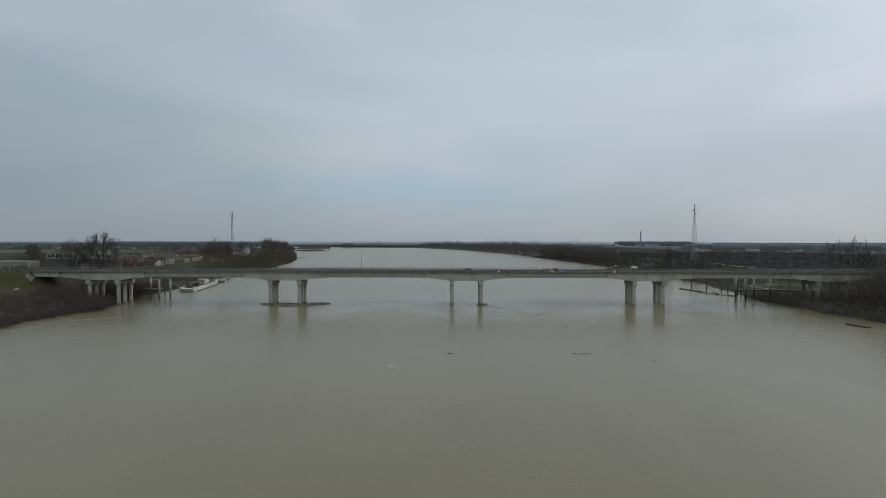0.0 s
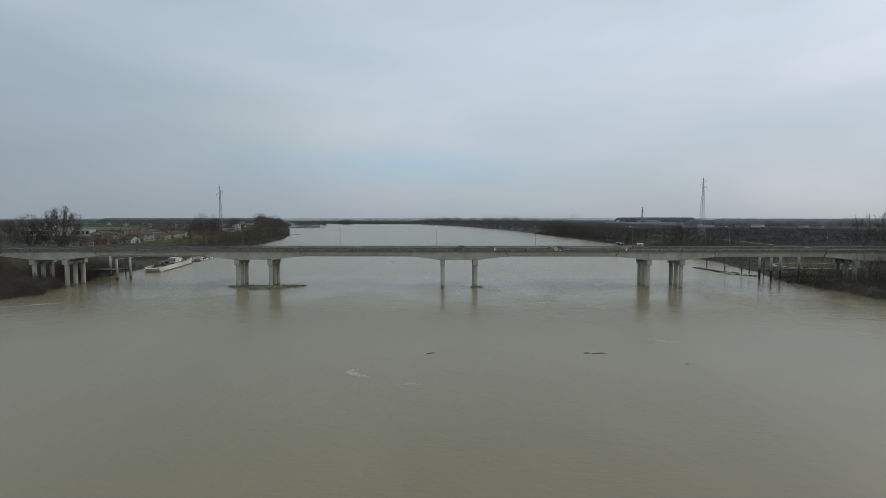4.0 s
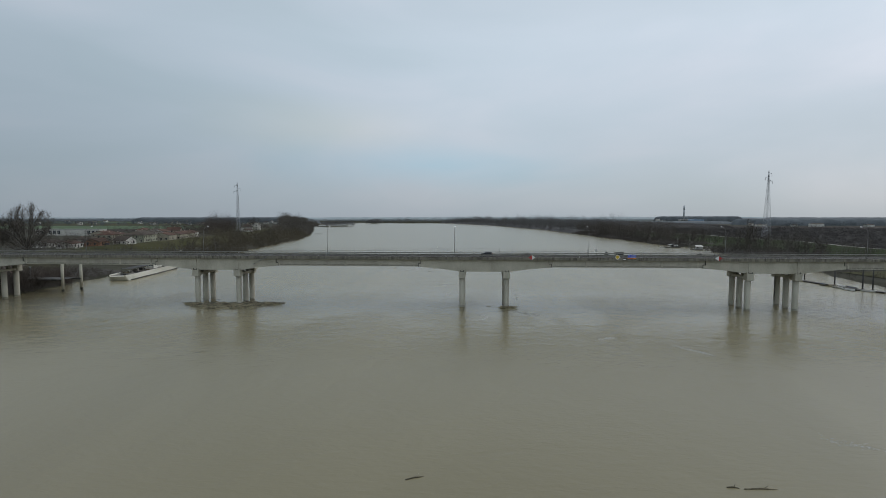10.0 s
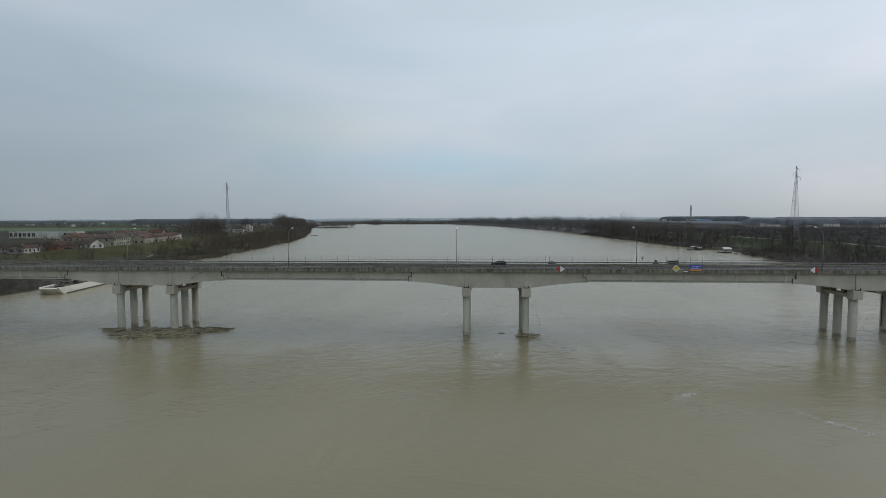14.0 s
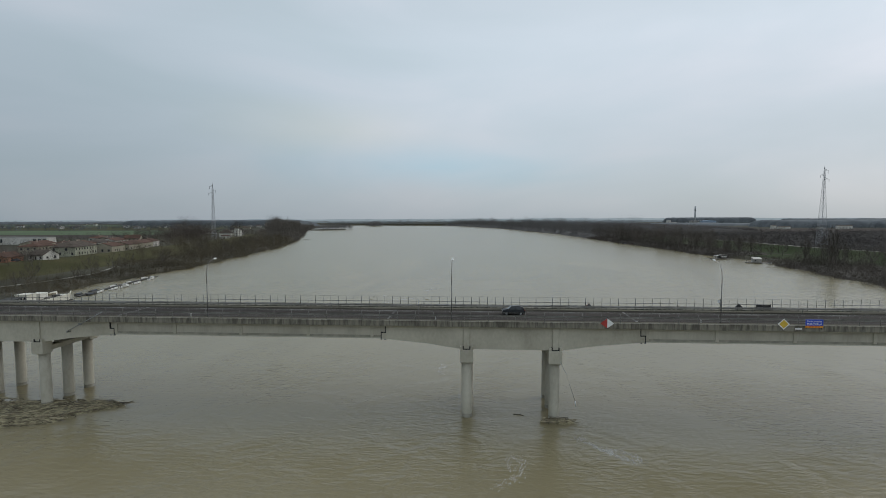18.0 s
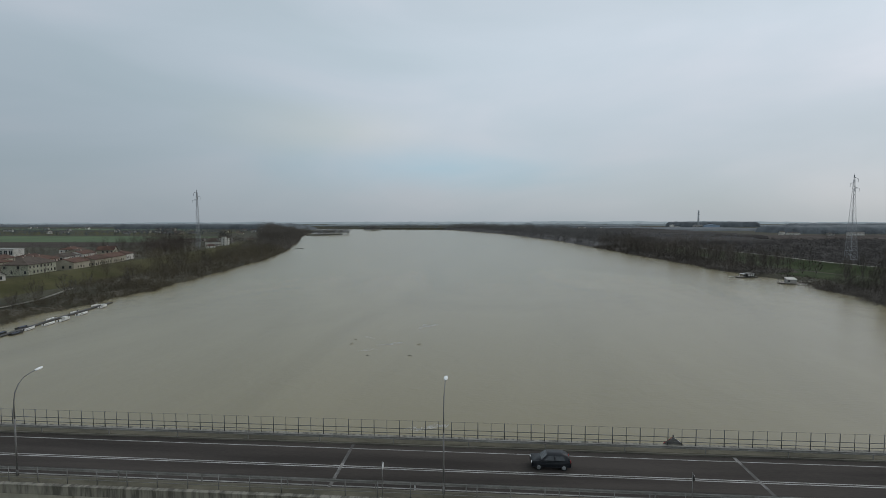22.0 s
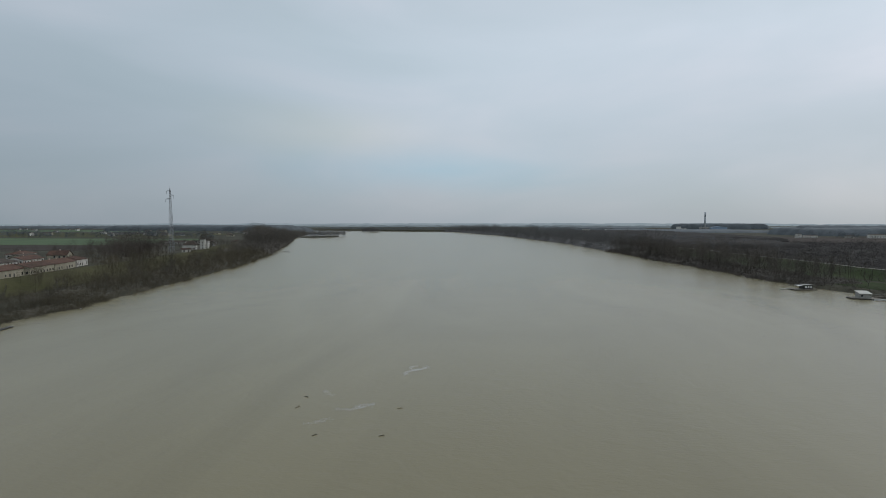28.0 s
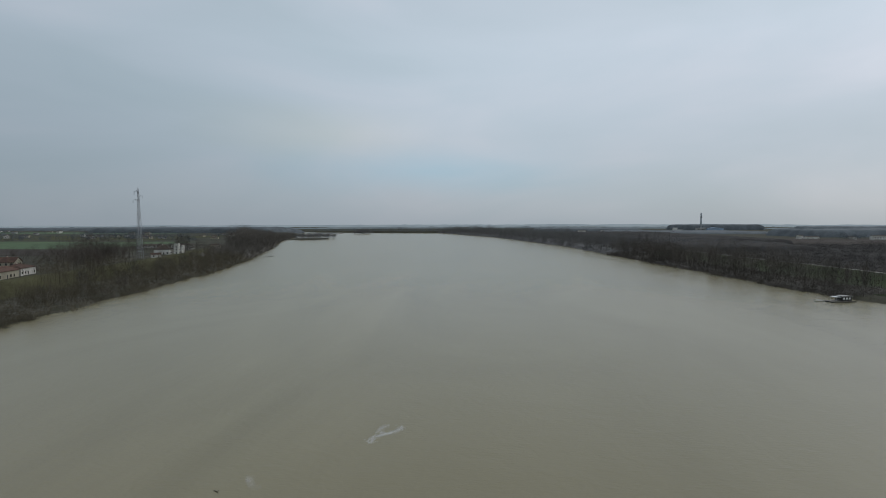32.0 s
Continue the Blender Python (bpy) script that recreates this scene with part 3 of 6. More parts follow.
ribbon("field", [(420, 1290), (1900, 1290)], 340, SOIL, "brown ploughed field behind the levee", "field", 0.25, 40)
ribbon("woodland_floor", [(525, 250), (525, 1115)], 460, UNDER, "brown leaf litter under bare trees", "woodland floor", 0.2, 40)
ribbon("path", [(212 + 20 * math.cos(k * math.tau / 24), 297 + 17 * math.sin(k * math.tau / 24)) for k in range(25)], 2.6, GRAVEL, "pale oval drive on the riverside lawn", "path", 0.45, 3)
ribbon("grass_bank", [(185, 297), (245, 297)], 60, GRASS, "dull green riverside lawn", "grass", 0.3, 8)
ribbon("grass_bank", [(-180, 219), (-340, 219)], 22, GRASS, "dull green grass on the road embankment", "grass", 0.15, 4)
ribbon("grass_bank", [(-340, 250), (-180, 250)], 20, GRASS, "dull green grass on the road embankment", "grass", 0.15, 4)
ribbon("road", [(-183, 262), (-190, 275), (-203, 300)], 2.2, GRAVEL, "pale gravel road along the levee top", "road", 0.5)

# ---------------------------------------------------------------- the bridge
YN, YF, ZR = 228.2, 240.4, 15.2
PIER, PERIOD, TWIN, ARM = 9.4, 84.8, 13.6, 12.7
X0, X1 = -345.0, 375.0
bridge = thing("road_bridge", "long grey concrete road bridge on round piers", "bridge")
under("deck_slab", box_mesh("deck_slab", CONCRETE, X0, X1, YN + 0.3, YF - 0.3, 14.6, 15.08), bridge)
under("roadway", box_mesh("roadway", ASPHALT, X0, X1, 229.95, 238.65, 15.085, ZR), bridge, "dark worn asphalt carriageway")
for nm, a, b in (("footway", YN + 0.36, 229.75), ("footway", 238.85, YF - 0.36)):
    under(nm, box_mesh(nm, MOSS, X0, X1, a, b, 15.085, 15.4, 0.02), bridge, "narrow raised concrete footway")
for a, b in ((229.76, 229.95), (238.65, 238.84)):
    under("kerb", box_mesh("kerb", KERB, X0, X1, a, b, 15.085, 15.36, 0.02), bridge)
seg = 12.0
n_seg = int((X1 - X0) / seg)
for k in range(n_seg):
    a, b = X0 + k * seg, X0 + (k + 1) * seg - 0.02
    under("fascia", boxes_mesh("fascia", FASCIA, [(a, b, YN - 0.2, YN + 0.15, 14.62, 15.4), (a, b, YN - 0.25, YN + 0.2, 15.401, 15.5)], 0.02), bridge)
    under("fascia", boxes_mesh("fascia", FASCIA, [(a, b, YF - 0.15, YF + 0.2, 14.62, 15.4), (a, b, YF - 0.2, YF + 0.25, 15.401, 15.5)], 0.02), bridge)
for y, w in ((233.74, 0.13), (234.06, 0.13), (230.42, 0.12), (237.72, 0.12)):
    under("road_marking", box_mesh("road_marking", PAINT, X0, X1, y - w / 2, y + w / 2, ZR - 0.02, ZR + 0.005), bridge, "worn white painted line")

GIRDERS = (229.05, 232.6, 236.0, 239.55)
for k in range(-2, 4):
    p0 = PIER + PERIOD * k
    p1, j0 = p0 + TWIN, p0 - ARM
    j1, nxt = p1 + ARM, p0 + PERIOD - ARM
    # haunched cantilever piece over the twin piers
    haunch = [(j0, 14.6), (j0, 13.42), (j0 - 0.66, 13.42), (j0 - 0.66, 12.45), (p0 - 6, 11.75), (p0 - 1.5, 11.08), (p0, 11.0), (p1, 11.0), (p1 + 1.5, 11.08), (p1 + 6, 11.75), (j1 + 0.66, 12.45), (j1 + 0.66, 13.42), (j1, 13.42), (j1, 14.6)]
    for y in GIRDERS:
        under("girder", extrude_profile("girder", CONCRETE, haunch, y - 0.28, y + 0.28), bridge)
    for y, s in ((GIRDERS[0] - 0.28, -1), (GIRDERS[-1] + 0.28, 1)):
        for x in (p0, p1):
            a, b = sorted((y, y + s * 0.24))
            under("pilaster", box_mesh("pilaster", CONCRETE, x - 0.44, x + 0.44, a, b, 11.12, 14.59, 0.04), bridge)
    # suspended piece: web set back above a sloping bottom flange, with ribs
    for y in GIRDERS:
        web = boxes_mesh("suspended_girder", WEB, [(j1 + 0.12, nxt - 0.12, y - 0.16, y + 0.16, 12.5, 14.6)])
        g = under("suspended_girder", web, bridge)
        prof = [(-0.28, 12.45), (0.28, 12.45), (0.28, 12.62), (0.15, 13.0), (-0.15, 13.0), (-0.28, 12.62)]
        n = len(prof)
        vv = [(j1 + 0.74, y + a, z) for a, z in prof] + [(nxt - 0.74, y + a, z) for a, z in prof]
        ff = [tuple(range(n)), tuple(range(2 * n - 1, n - 1, -1))] + [(i, i + n, (i + 1) % n + n, (i + 1) % n) for i in range(n)]
        flange = raw_mesh("bottom_flange", vv, ff, CONCRETE, WETCON)
        for q in (4, 6):
            flange.polygons[q].material_index = 1
        under("bottom_flange", flange, g, "concrete flange with a dirt-dark ledge")
    for y, s in ((GIRDERS[0] - 0.16, -1), (GIRDERS[-1] + 0.16, 1)):
        for x in (j1 + 1.0, j1 + 11.1, j1 + 22.2, j1 + 33.3, nxt - 2.2):
            a, b = sorted((y, y + s * 0.16))
            under("stiffener", box_mesh("stiffener", CONCRETE, x - 0.24, x + 0.24, a, b, 12.72, 14.59, 0.02), bridge)
        under("top_flange", box_mesh("top_flange", CONCRETE, j1 + 0.12, nxt - 0.12, min(y, y + s * 0.1), max(y, y + s * 0.1), 14.3, 14.595), bridge)
    # stepped expansion joints with dark seals
    for x, s in ((j0, -1), (j1, 1)):
        ya = GIRDERS[0] - 0.34
        step = [(x - 0.06, 14.61), (x - 0.06, 13.36 if s > 0 else 13.5)] + ([(x + 0.64, 13.36), (x + 0.64, 12.3), (x + 0.78, 12.3), (x + 0.78, 13.5), (x + 0.06, 13.5)] if s > 0 else [(x - 0.78, 13.5), (x - 0.78, 12.3), (x - 0.64, 12.3), (x - 0.64, 13.36), (x + 0.06, 13.36)]) + [(x + 0.06, 14.61)]
        under("expansion_joint", extrude_profile("expansion_joint", RUBBER, step, ya, ya + 0.3), bridge, "black stepped joint between girders")
        for o in (0.7, 0.1):
            under("bearing_stub", box_mesh("bearing_stub", RUBBER, x + s * o - 0.09, x + s * o + 0.09, ya - 0.03, ya + 0.3, 12.27, 12.42), bridge)
        under("joint_cover", box_mesh("joint_cover", JOINT, x - 0.16, x + 0.16, 229.97, 238.63, ZR - 0.02, ZR + 0.008), bridge, "pale steel strip across the roadway")
    # twin piers: cap beam with an eared nose, on three round columns
    for x in (p0, p1):
        cap = under("pier_cap", boxes_mesh("pier_cap", CONCRETE, [(x - 0.72, x + 0.72, 230.3, 238.4, 9.25, 10.05), (x - 1.02, x + 1.02, 228.35, 230.3, 8.95, 10.98), (x - 1.02, x + 1.02, 238.4, 240.35, 8.95, 10.98), (x - 1.02, x - 0.6, 228.37, 229.6, 10.97, 11.5), (x + 0.6, x + 1.02, 228.37, 229.6, 10.97, 11.5), (x - 1.02, x - 0.6, 239.1, 240.33, 10.97, 11.5), (x + 0.6, x + 1.02, 239.1, 240.33, 10.97, 11.5)], 0.05), bridge, "concrete cap beam with eared end blocks")
        for y in GIRDERS[1:3]:
            under("bearing_block", box_mesh("bearing_block", WETCON, x - 0.45, x + 0.45, y - 0.4, y + 0.4, 10.051, 10.995, 0.02), cap, "dark block under the girder")
        # black boxes fill the slots round the bearing, in place of their shade
        for q in (-1, 1):
            under("bearing_gap", box_mesh("bearing_gap", RUBBER, min(x + q * 0.441, x + q * 0.599), max(x + q * 0.441, x + q * 0.599), 228.44, 228.78, 10.981, 11.47), cap, "black filler for the slot's shade beside the bearing")
        under("bearing_gap", box_mesh("bearing_gap", RUBBER, x - 0.43, x + 0.43, 228.4, 228.52, 10.981, 11.1), cap, "black filler for the slot's shade under the girder")
        for y in (229.75, 234.3, 238.85):
            under("column", tube_mesh("column", CONCRETE, [(x, y, -5), (x, y, 0.9)] + [(x, y, 1.0), (x, y, 9.3)], [0.83, 0.83, 0.83, 0.83], 20), cap)
            under("wet_band", tube_mesh("wet_band", WETCON, [(x, y, -5), (x, y, 0.55)], [0.845, 0.84], 20), cap, "dark wet foot of the column")


# abutments and the short end pieces that rest on them
for xa, xb, xc in ((-187.5, PIER - 2 * PERIOD - ARM - 0.12, -190.5), (336.1, 340.5, 343.5)):
    under("abutment", boxes_mesh("abutment", CONCRETE, [(min(xa, xc), max(xa, xc), 229.2, 239.4, 6.0, 12.44), (min(xc, xc + math.copysign(1.2, xc)), max(xc, xc + math.copysign(1.2, xc)), 229.2, 239.4, 6.0, 14.59)]), bridge)
    if xa < 0:
        for y in GIRDERS:
            under("end_girder", box_mesh("end_girder", CONCRETE, xc + 0.1, xb - 0.62, y - 0.28, y + 0.28, 12.45, 14.595), bridge)


def railing(name, y, label, thin, side):
    """A tall bridge railing: posts, three rails and, on the downstream side, slim mesh stays."""
    r = thing(name, label, "fence")
    steel = RAILSTEEL if thin else GREYSTEEL
    post = tube_mesh("post", steel, [(0, 0, 15.38), (0, 0, 17.4 if thin else 16.85)], [0.05, 0.045] if thin else [0.042, 0.036], 6)
    stay = tube_mesh("stay", RAILSTEEL, [(0, 0, 15.38), (0, 0, 17.42)], [0.034, 0.03], 5)
    n = int((X1 - X0) / 2.83)
    for k in range(n):
        x = X0 + 1.2 + k * 2.83
        under("post", post, r, at=pose(x, y, 0))
        if thin:
            under("stay", stay, r, at=pose(x + 1.415, y, 0))
    for z, rad in ((17.38, 0.01), (16.5, 0.035), (16.0, 0.035)) if thin else ((16.8, 0.028), (16.3, 0.018), (15.85, 0.022)):
        under("rail", tube_mesh("rail", steel, [(X0, y - side * 0.05, z), (X1, y - side * 0.05, z)], [rad, rad], 6), r)
    return r


railing("bridge_railing", 240.1, "dark steel bridge railing with tall mesh stays", True, 1)
railing("bridge_railing", 228.5, "grey steel bridge railing with three rails", False, -1)

# crash barrier between road and near footway
barrier = thing("crash_barrier", "galvanised steel crash barrier beside the carriageway", "barrier")
prof = [(0.0, 0.0), (0.06, 0.04), (0.06, 0.1), (0.0, 0.14), (0.0, 0.17), (0.06, 0.21), (0.06, 0.27), (0.0, 0.31)]
for y, s in ((229.86, 1), (238.74, -1)):
    vv = [(x, y + s * a, 15.86 + z) for x in (X0, X1) for a, z in prof] + [(x, y + s * (a - 0.012), 15.86 + z) for x in (X0, X1) for a, z in prof]
    n = len(prof)
    ff = [(i, i + 1, i + 1 + n, i + n) for i in range(n - 1)] + [(i + 1 + 2 * n, i + 2 * n, i + 3 * n, i + 1 + 3 * n) for i in range(n - 1)]
    under("barrier_beam", raw_mesh("barrier_beam", vv, ff, BARRIER), barrier)
    bpost = box_mesh("barrier_post", BARRIER, -0.05, 0.05, -0.05, 0.0, 15.36, 16.16)
    for k in range(90):
        under("barrier_post", bpost, barrier, at=pose(X0 + 2 + k * 8.0, y - s * 0.012 if s > 0 else y + 0.062, 0))


def street_lamp(x):
    lamp = thing("street_lamp", "tall slim steel street lamp with a curved arm", "street lamp", x, 229.62, 15.4, group="lamps along the bridge")
    under("base", tube_mesh("base", POLE, [(0, 0, 0), (0, 0, 0.5), (0, 0, 0.55)], [0.11, 0.11, 0.08], 10), lamp)
    under("pole", tube_mesh("pole", POLE, [(0, 0, 0.5), (0, 0, 5.4)], [0.075, 0.068], 10), lamp)
    arc = [(0, 0, 5.4), (0, 0, 7.0), (0, 0.16, 7.8), (0, 0.55, 8.5), (0, 1.15, 8.98), (0, 1.9, 9.2), (0, 2.4, 9.24)]
    under("arm", tube_mesh("arm", POLE, arc, [0.067, 0.052, 0.048, 0.045, 0.042, 0.04, 0.038], 8), lamp)
    bm = bmesh.new()
    bmesh.ops.create_uvsphere(bm, u_segments=12, v_segments=8, radius=1.0)
    for v in bm.verts:
        v.co = (v.co.x * 0.2, 2.75 + v.co.y * 0.46, 9.28 + (v.co.z * 0.13 if v.co.z > 0 else v.co.z * 0.09) + v.co.y * 0.06)
    under("lamp_head", bm_mesh("lamp_head", bm, LAMPHEAD, True), lamp, "white rounded lamp housing")
    return lamp


first = street_lamp(7.05)
for x in (-232.5, -192.5, -152.5, -112.6, -73.0, -32.8, 47.65, 87.4, 127.2, 167, 207, 247, 287):
    copy_thing(first, pose(x, 229.62, 15.4))


def flat_poly(name, mat, pts, y, thick):
    return extrude_profile(name, mat, pts, y, y + thick)


def channel_mark(x, red_left, y, s):
    """A two-coloured river mark hung on the railing; from behind it is a dark plate on a frame."""
    sign = thing("navigation_mark", "red and white diamond river mark on the railing", "sign", x, y, 15.5)
    w, h = 1.02, 0.74
    a = flat_poly("plate", RED, [(-w, 0), (0, -h), (0, h)], -0.03 if s < 0 else 0.0, 0.03)
    b = flat_poly("plate", WHITE, [(w, 0), (0, h), (0, -h)], -0.03 if s < 0 else 0.0, 0.03)
    flip = pose(0, 0, 0) if red_left else pose(0, 0, 0, 0, 180, 0)
    under("plate", a, sign, "red half of the plate", at=flip)
    under("plate", b, sign, "white half of the plate", at=flip)
    under("backing", boxes_mesh("backing", DARKSTEEL, [(-0.05, 0.05, 0.03 if s < 0 else -0.1, 0.1 if s < 0 else 0.0, -0.75, 0.95), (-0.9, 0.9, 0.03 if s < 0 else -0.08, 0.08 if s < 0 else -0.0, -0.04, 0.04)]), sign)
    back = flat_poly("backing", POLE, [(-w, 0), (0, -h), (w, 0), (0, h)], 0.101 if s < 0 else -0.13, 0.03)
    under("backing", back, sign)


channel_mark(30.5, True, 227.9, -1)
channel_mark(84.8, False, 227.9, -1)
channel_mark(30.5, True, 240.72, 1)
channel_mark(84.8, False, 240.72, 1)


def diamond_mark(x, y, s):
    sign = thing("navigation_mark", "yellow diamond river mark with white border", "sign", x, y, 15.72)
    f = -1 if s < 0 else 1
    h = 0.82
    k = 0.64
    under("border", flat_poly("border", WHITE, [(-h, 0), (0, -h), (h, 0), (0, h)], -0.02, 0.04), sign, "white border plate")
    under("face", flat_poly("face", YELLOW, [(-k, 0), (0, -k), (k, 0), (0, k)], -0.03 if f < 0 else 0.02, 0.01), sign, "yellow diamond face")
    under("backing", flat_poly("backing", DARKSTEEL, [(-h, 0), (0, -h), (h, 0), (0, h)], 0.021 if f < 0 else -0.05, 0.03), sign)


diamond_mark(55.7, 227.9, -1)
diamond_mark(55.7, 240.72, 1)

plate = thing("small_plate", "small pale plate fixed to the bridge edge", "sign", 57.75, 227.9, 15.05)
under("plate", box_mesh("plate", WHITE, -0.45, 0.45, -0.03, 0.0, -0.11, 0.11), plate)
under("bracket", box_mesh("bracket", STEEL, -0.06, 0.06, 0.0, 0.05, -0.2, 0.2), plate)


tab = thing("small_plate", "small pale notice plate on the far railing", "sign", 52.3, 240.16, 16.95)
under("plate", box_mesh("plate", WHITE, -0.34, 0.34, 0.0, 0.03, -0.22, 0.22), tab)
under("bracket", box_mesh("bracket", DARKSTEEL, -0.04, 0.04, 0.031, 0.07, -0.4, 0.3), tab)


def words(text, size, x, y, z, mat, parent):
    cu = bpy.data.curves.new("lettering", "FONT")
    cu.body, cu.size, cu.align_x, cu.extrude = text, size, "CENTER", 0.004
    tmp = new("lettering", cu)
    dg = bpy.context.evaluated_depsgraph_get()
    me = bpy.data.meshes.new_from_object(tmp.evaluated_get(dg))
    bpy.data.objects.remove(tmp)
    me.materials.clear()
    me.materials.append(mat)
    return under("lettering", me, parent, at=pose(x, y, z, 90, 0, 0))


board = thing("bridge_sign", "blue bridge name board with white lettering", "sign", 59.9, 227.86, 15.2)
under("panel", box_mesh("panel", BLUE, -1.22, 1.22, -0.03, 0.02, 0.36, 1.26, 0.01), board, "blue panel")
under("panel", box_mesh("panel", ORANGE, -1.22, 1.22, -0.03, 0.02, 0.02, 0.35, 0.01), board, "orange lower strip")
words("Ponte stradale", 0.36, 0, -0.036, 0.88, WHITE, board)
words("POLESELLA", 0.42, 0, -0.036, 0.47, WHITE, board)
for k in range(4):
    under("bar", box_mesh("bar", RED, -0.7 + k * 0.38, -0.42 + k * 0.38, -0.036, -0.031, 0.12, 0.25), board)
under("backing", boxes_mesh("backing", DARKSTEEL, [(-1.1, -1.04, 0.021, 0.12, -0.2, 1.25), (1.04, 1.1, 0.021, 0.12, -0.2, 1.25)]), board)
board2 = thing("bridge_sign", "bridge name board seen from its dark back", "sign", 59.8, 240.75, 15.35)
under("panel", box_mesh("panel", DARKSTEEL, -1.25, 1.25, 0.0, 0.04, 0.1, 0.95, 0.01), board2)
under("backing", boxes_mesh("backing", DARKSTEEL, [(-1.1, -1.04, -0.14, -0.001, -0.1, 1.2), (1.04, 1.1, -0.14, -0.001, -0.1, 1.2)]), board2)

pipe = thing("drain_pipe", "slanting galvanised pipe on the bridge side", "pipe")
under("pipe_run", tube_mesh("pipe_run", STEEL, [(-49.7, 228.0, 16.3), (-55.9, 227.95, 13.05)], [0.075, 0.075], 10), pipe)
under("clamp", box_mesh("clamp", STEEL, -53.9, -53.5, 227.84, 228.16, 14.1, 14.4, 0.03), pipe)
under("elbow", tube_mesh("elbow", STEEL, [(-55.9, 227.95, 13.05), (-56.1, 228.1, 12.9), (-56.1, 228.8, 12.85)], [0.12, 0.12, 0.12], 10), pipe)
for x in (1.97, 27.25):
    d = thing("road_sign", "round road sign on a thin post by the railing", "sign", x, 228.02, 15.5)
    under("post", tube_mesh("post", GREYSTEEL, [(0, 0, -0.3), (0, 0, 3.35)], [0.035, 0.03], 8), d)
    under("plate", tube_mesh("plate", DARKSTEEL, [(0.036, 0, 2.95), (0.06, 0, 2.95)], [0.3, 0.3], 18, False), d, "dark back of the round plate")
    under("face", tube_mesh("face", WHITE, [(0.061, 0, 2.95), (0.075, 0, 2.95)], [0.29, 0.29], 18, False), d, "pale face of the plate")
for x in (4.45, -36.0, 45.0):
    d = thing("road_marker", "small black and white road marker post", "road marker", x, 230.15, 15.2)
    under("shaft", box_mesh("shaft", LAMPHEAD, -0.05, 0.05, -0.05, 0.05, 0.0, 0.6, 0.01), d)
    under("cap", box_mesh("cap", RUBBER, -0.055, 0.055, -0.055, 0.055, 0.601, 0.85, 0.01), d, "black top with reflector")
drain = thing("drain_pipe", "dark downpipe beside a bridge column", "pipe")
under("pipe_run", tube_mesh("pipe_run", DARKSTEEL, [(106.9, 238.5, 10.4), (106.9, 238.5, 1.2)], [0.1, 0.1], 8), drain)
for zz in (8.5, 3.5):
    under("clamp", box_mesh("clamp", STEEL, 106.8, 107.25, 238.4, 238.6, zz, zz + 0.15), drain)
rope = thing("hanging_rope", "pale rope hanging from a pier cap", "rope")
under("strand", tube_mesh("strand", STEEL, [(23.7, 228.3, 9.3), (24.6, 228.2, 7.6), (25.3, 228.2, 5.4), (26.0, 228.2, 3.2)], [0.026] * 4, 6), rope)
under("frayed_end", tube_mesh("frayed_end", LAMPHEAD, [(26.0, 228.2, 3.3), (26.05, 228.2, 2.5)], [0.12, 0.04], 6), rope)


# ---------------------------------------------------------------- trees and woods
def slivers(base, tip, width, rng):
    """Thin blades from base points to tips, their flat sides turned to the open sky on the river's side."""
    d = tip - base
    side = np.cross(d, rng.normal(0, 0.4, d.shape) + np.array([0.0, -0.65, 0.75]))
    side /= np.linalg.norm(side, axis=1, keepdims=True) + 1e-9
    w = np.asarray(width).reshape(-1, 1) * 0.7 * side
    return np.stack([base - w, base + w, tip], axis=1)


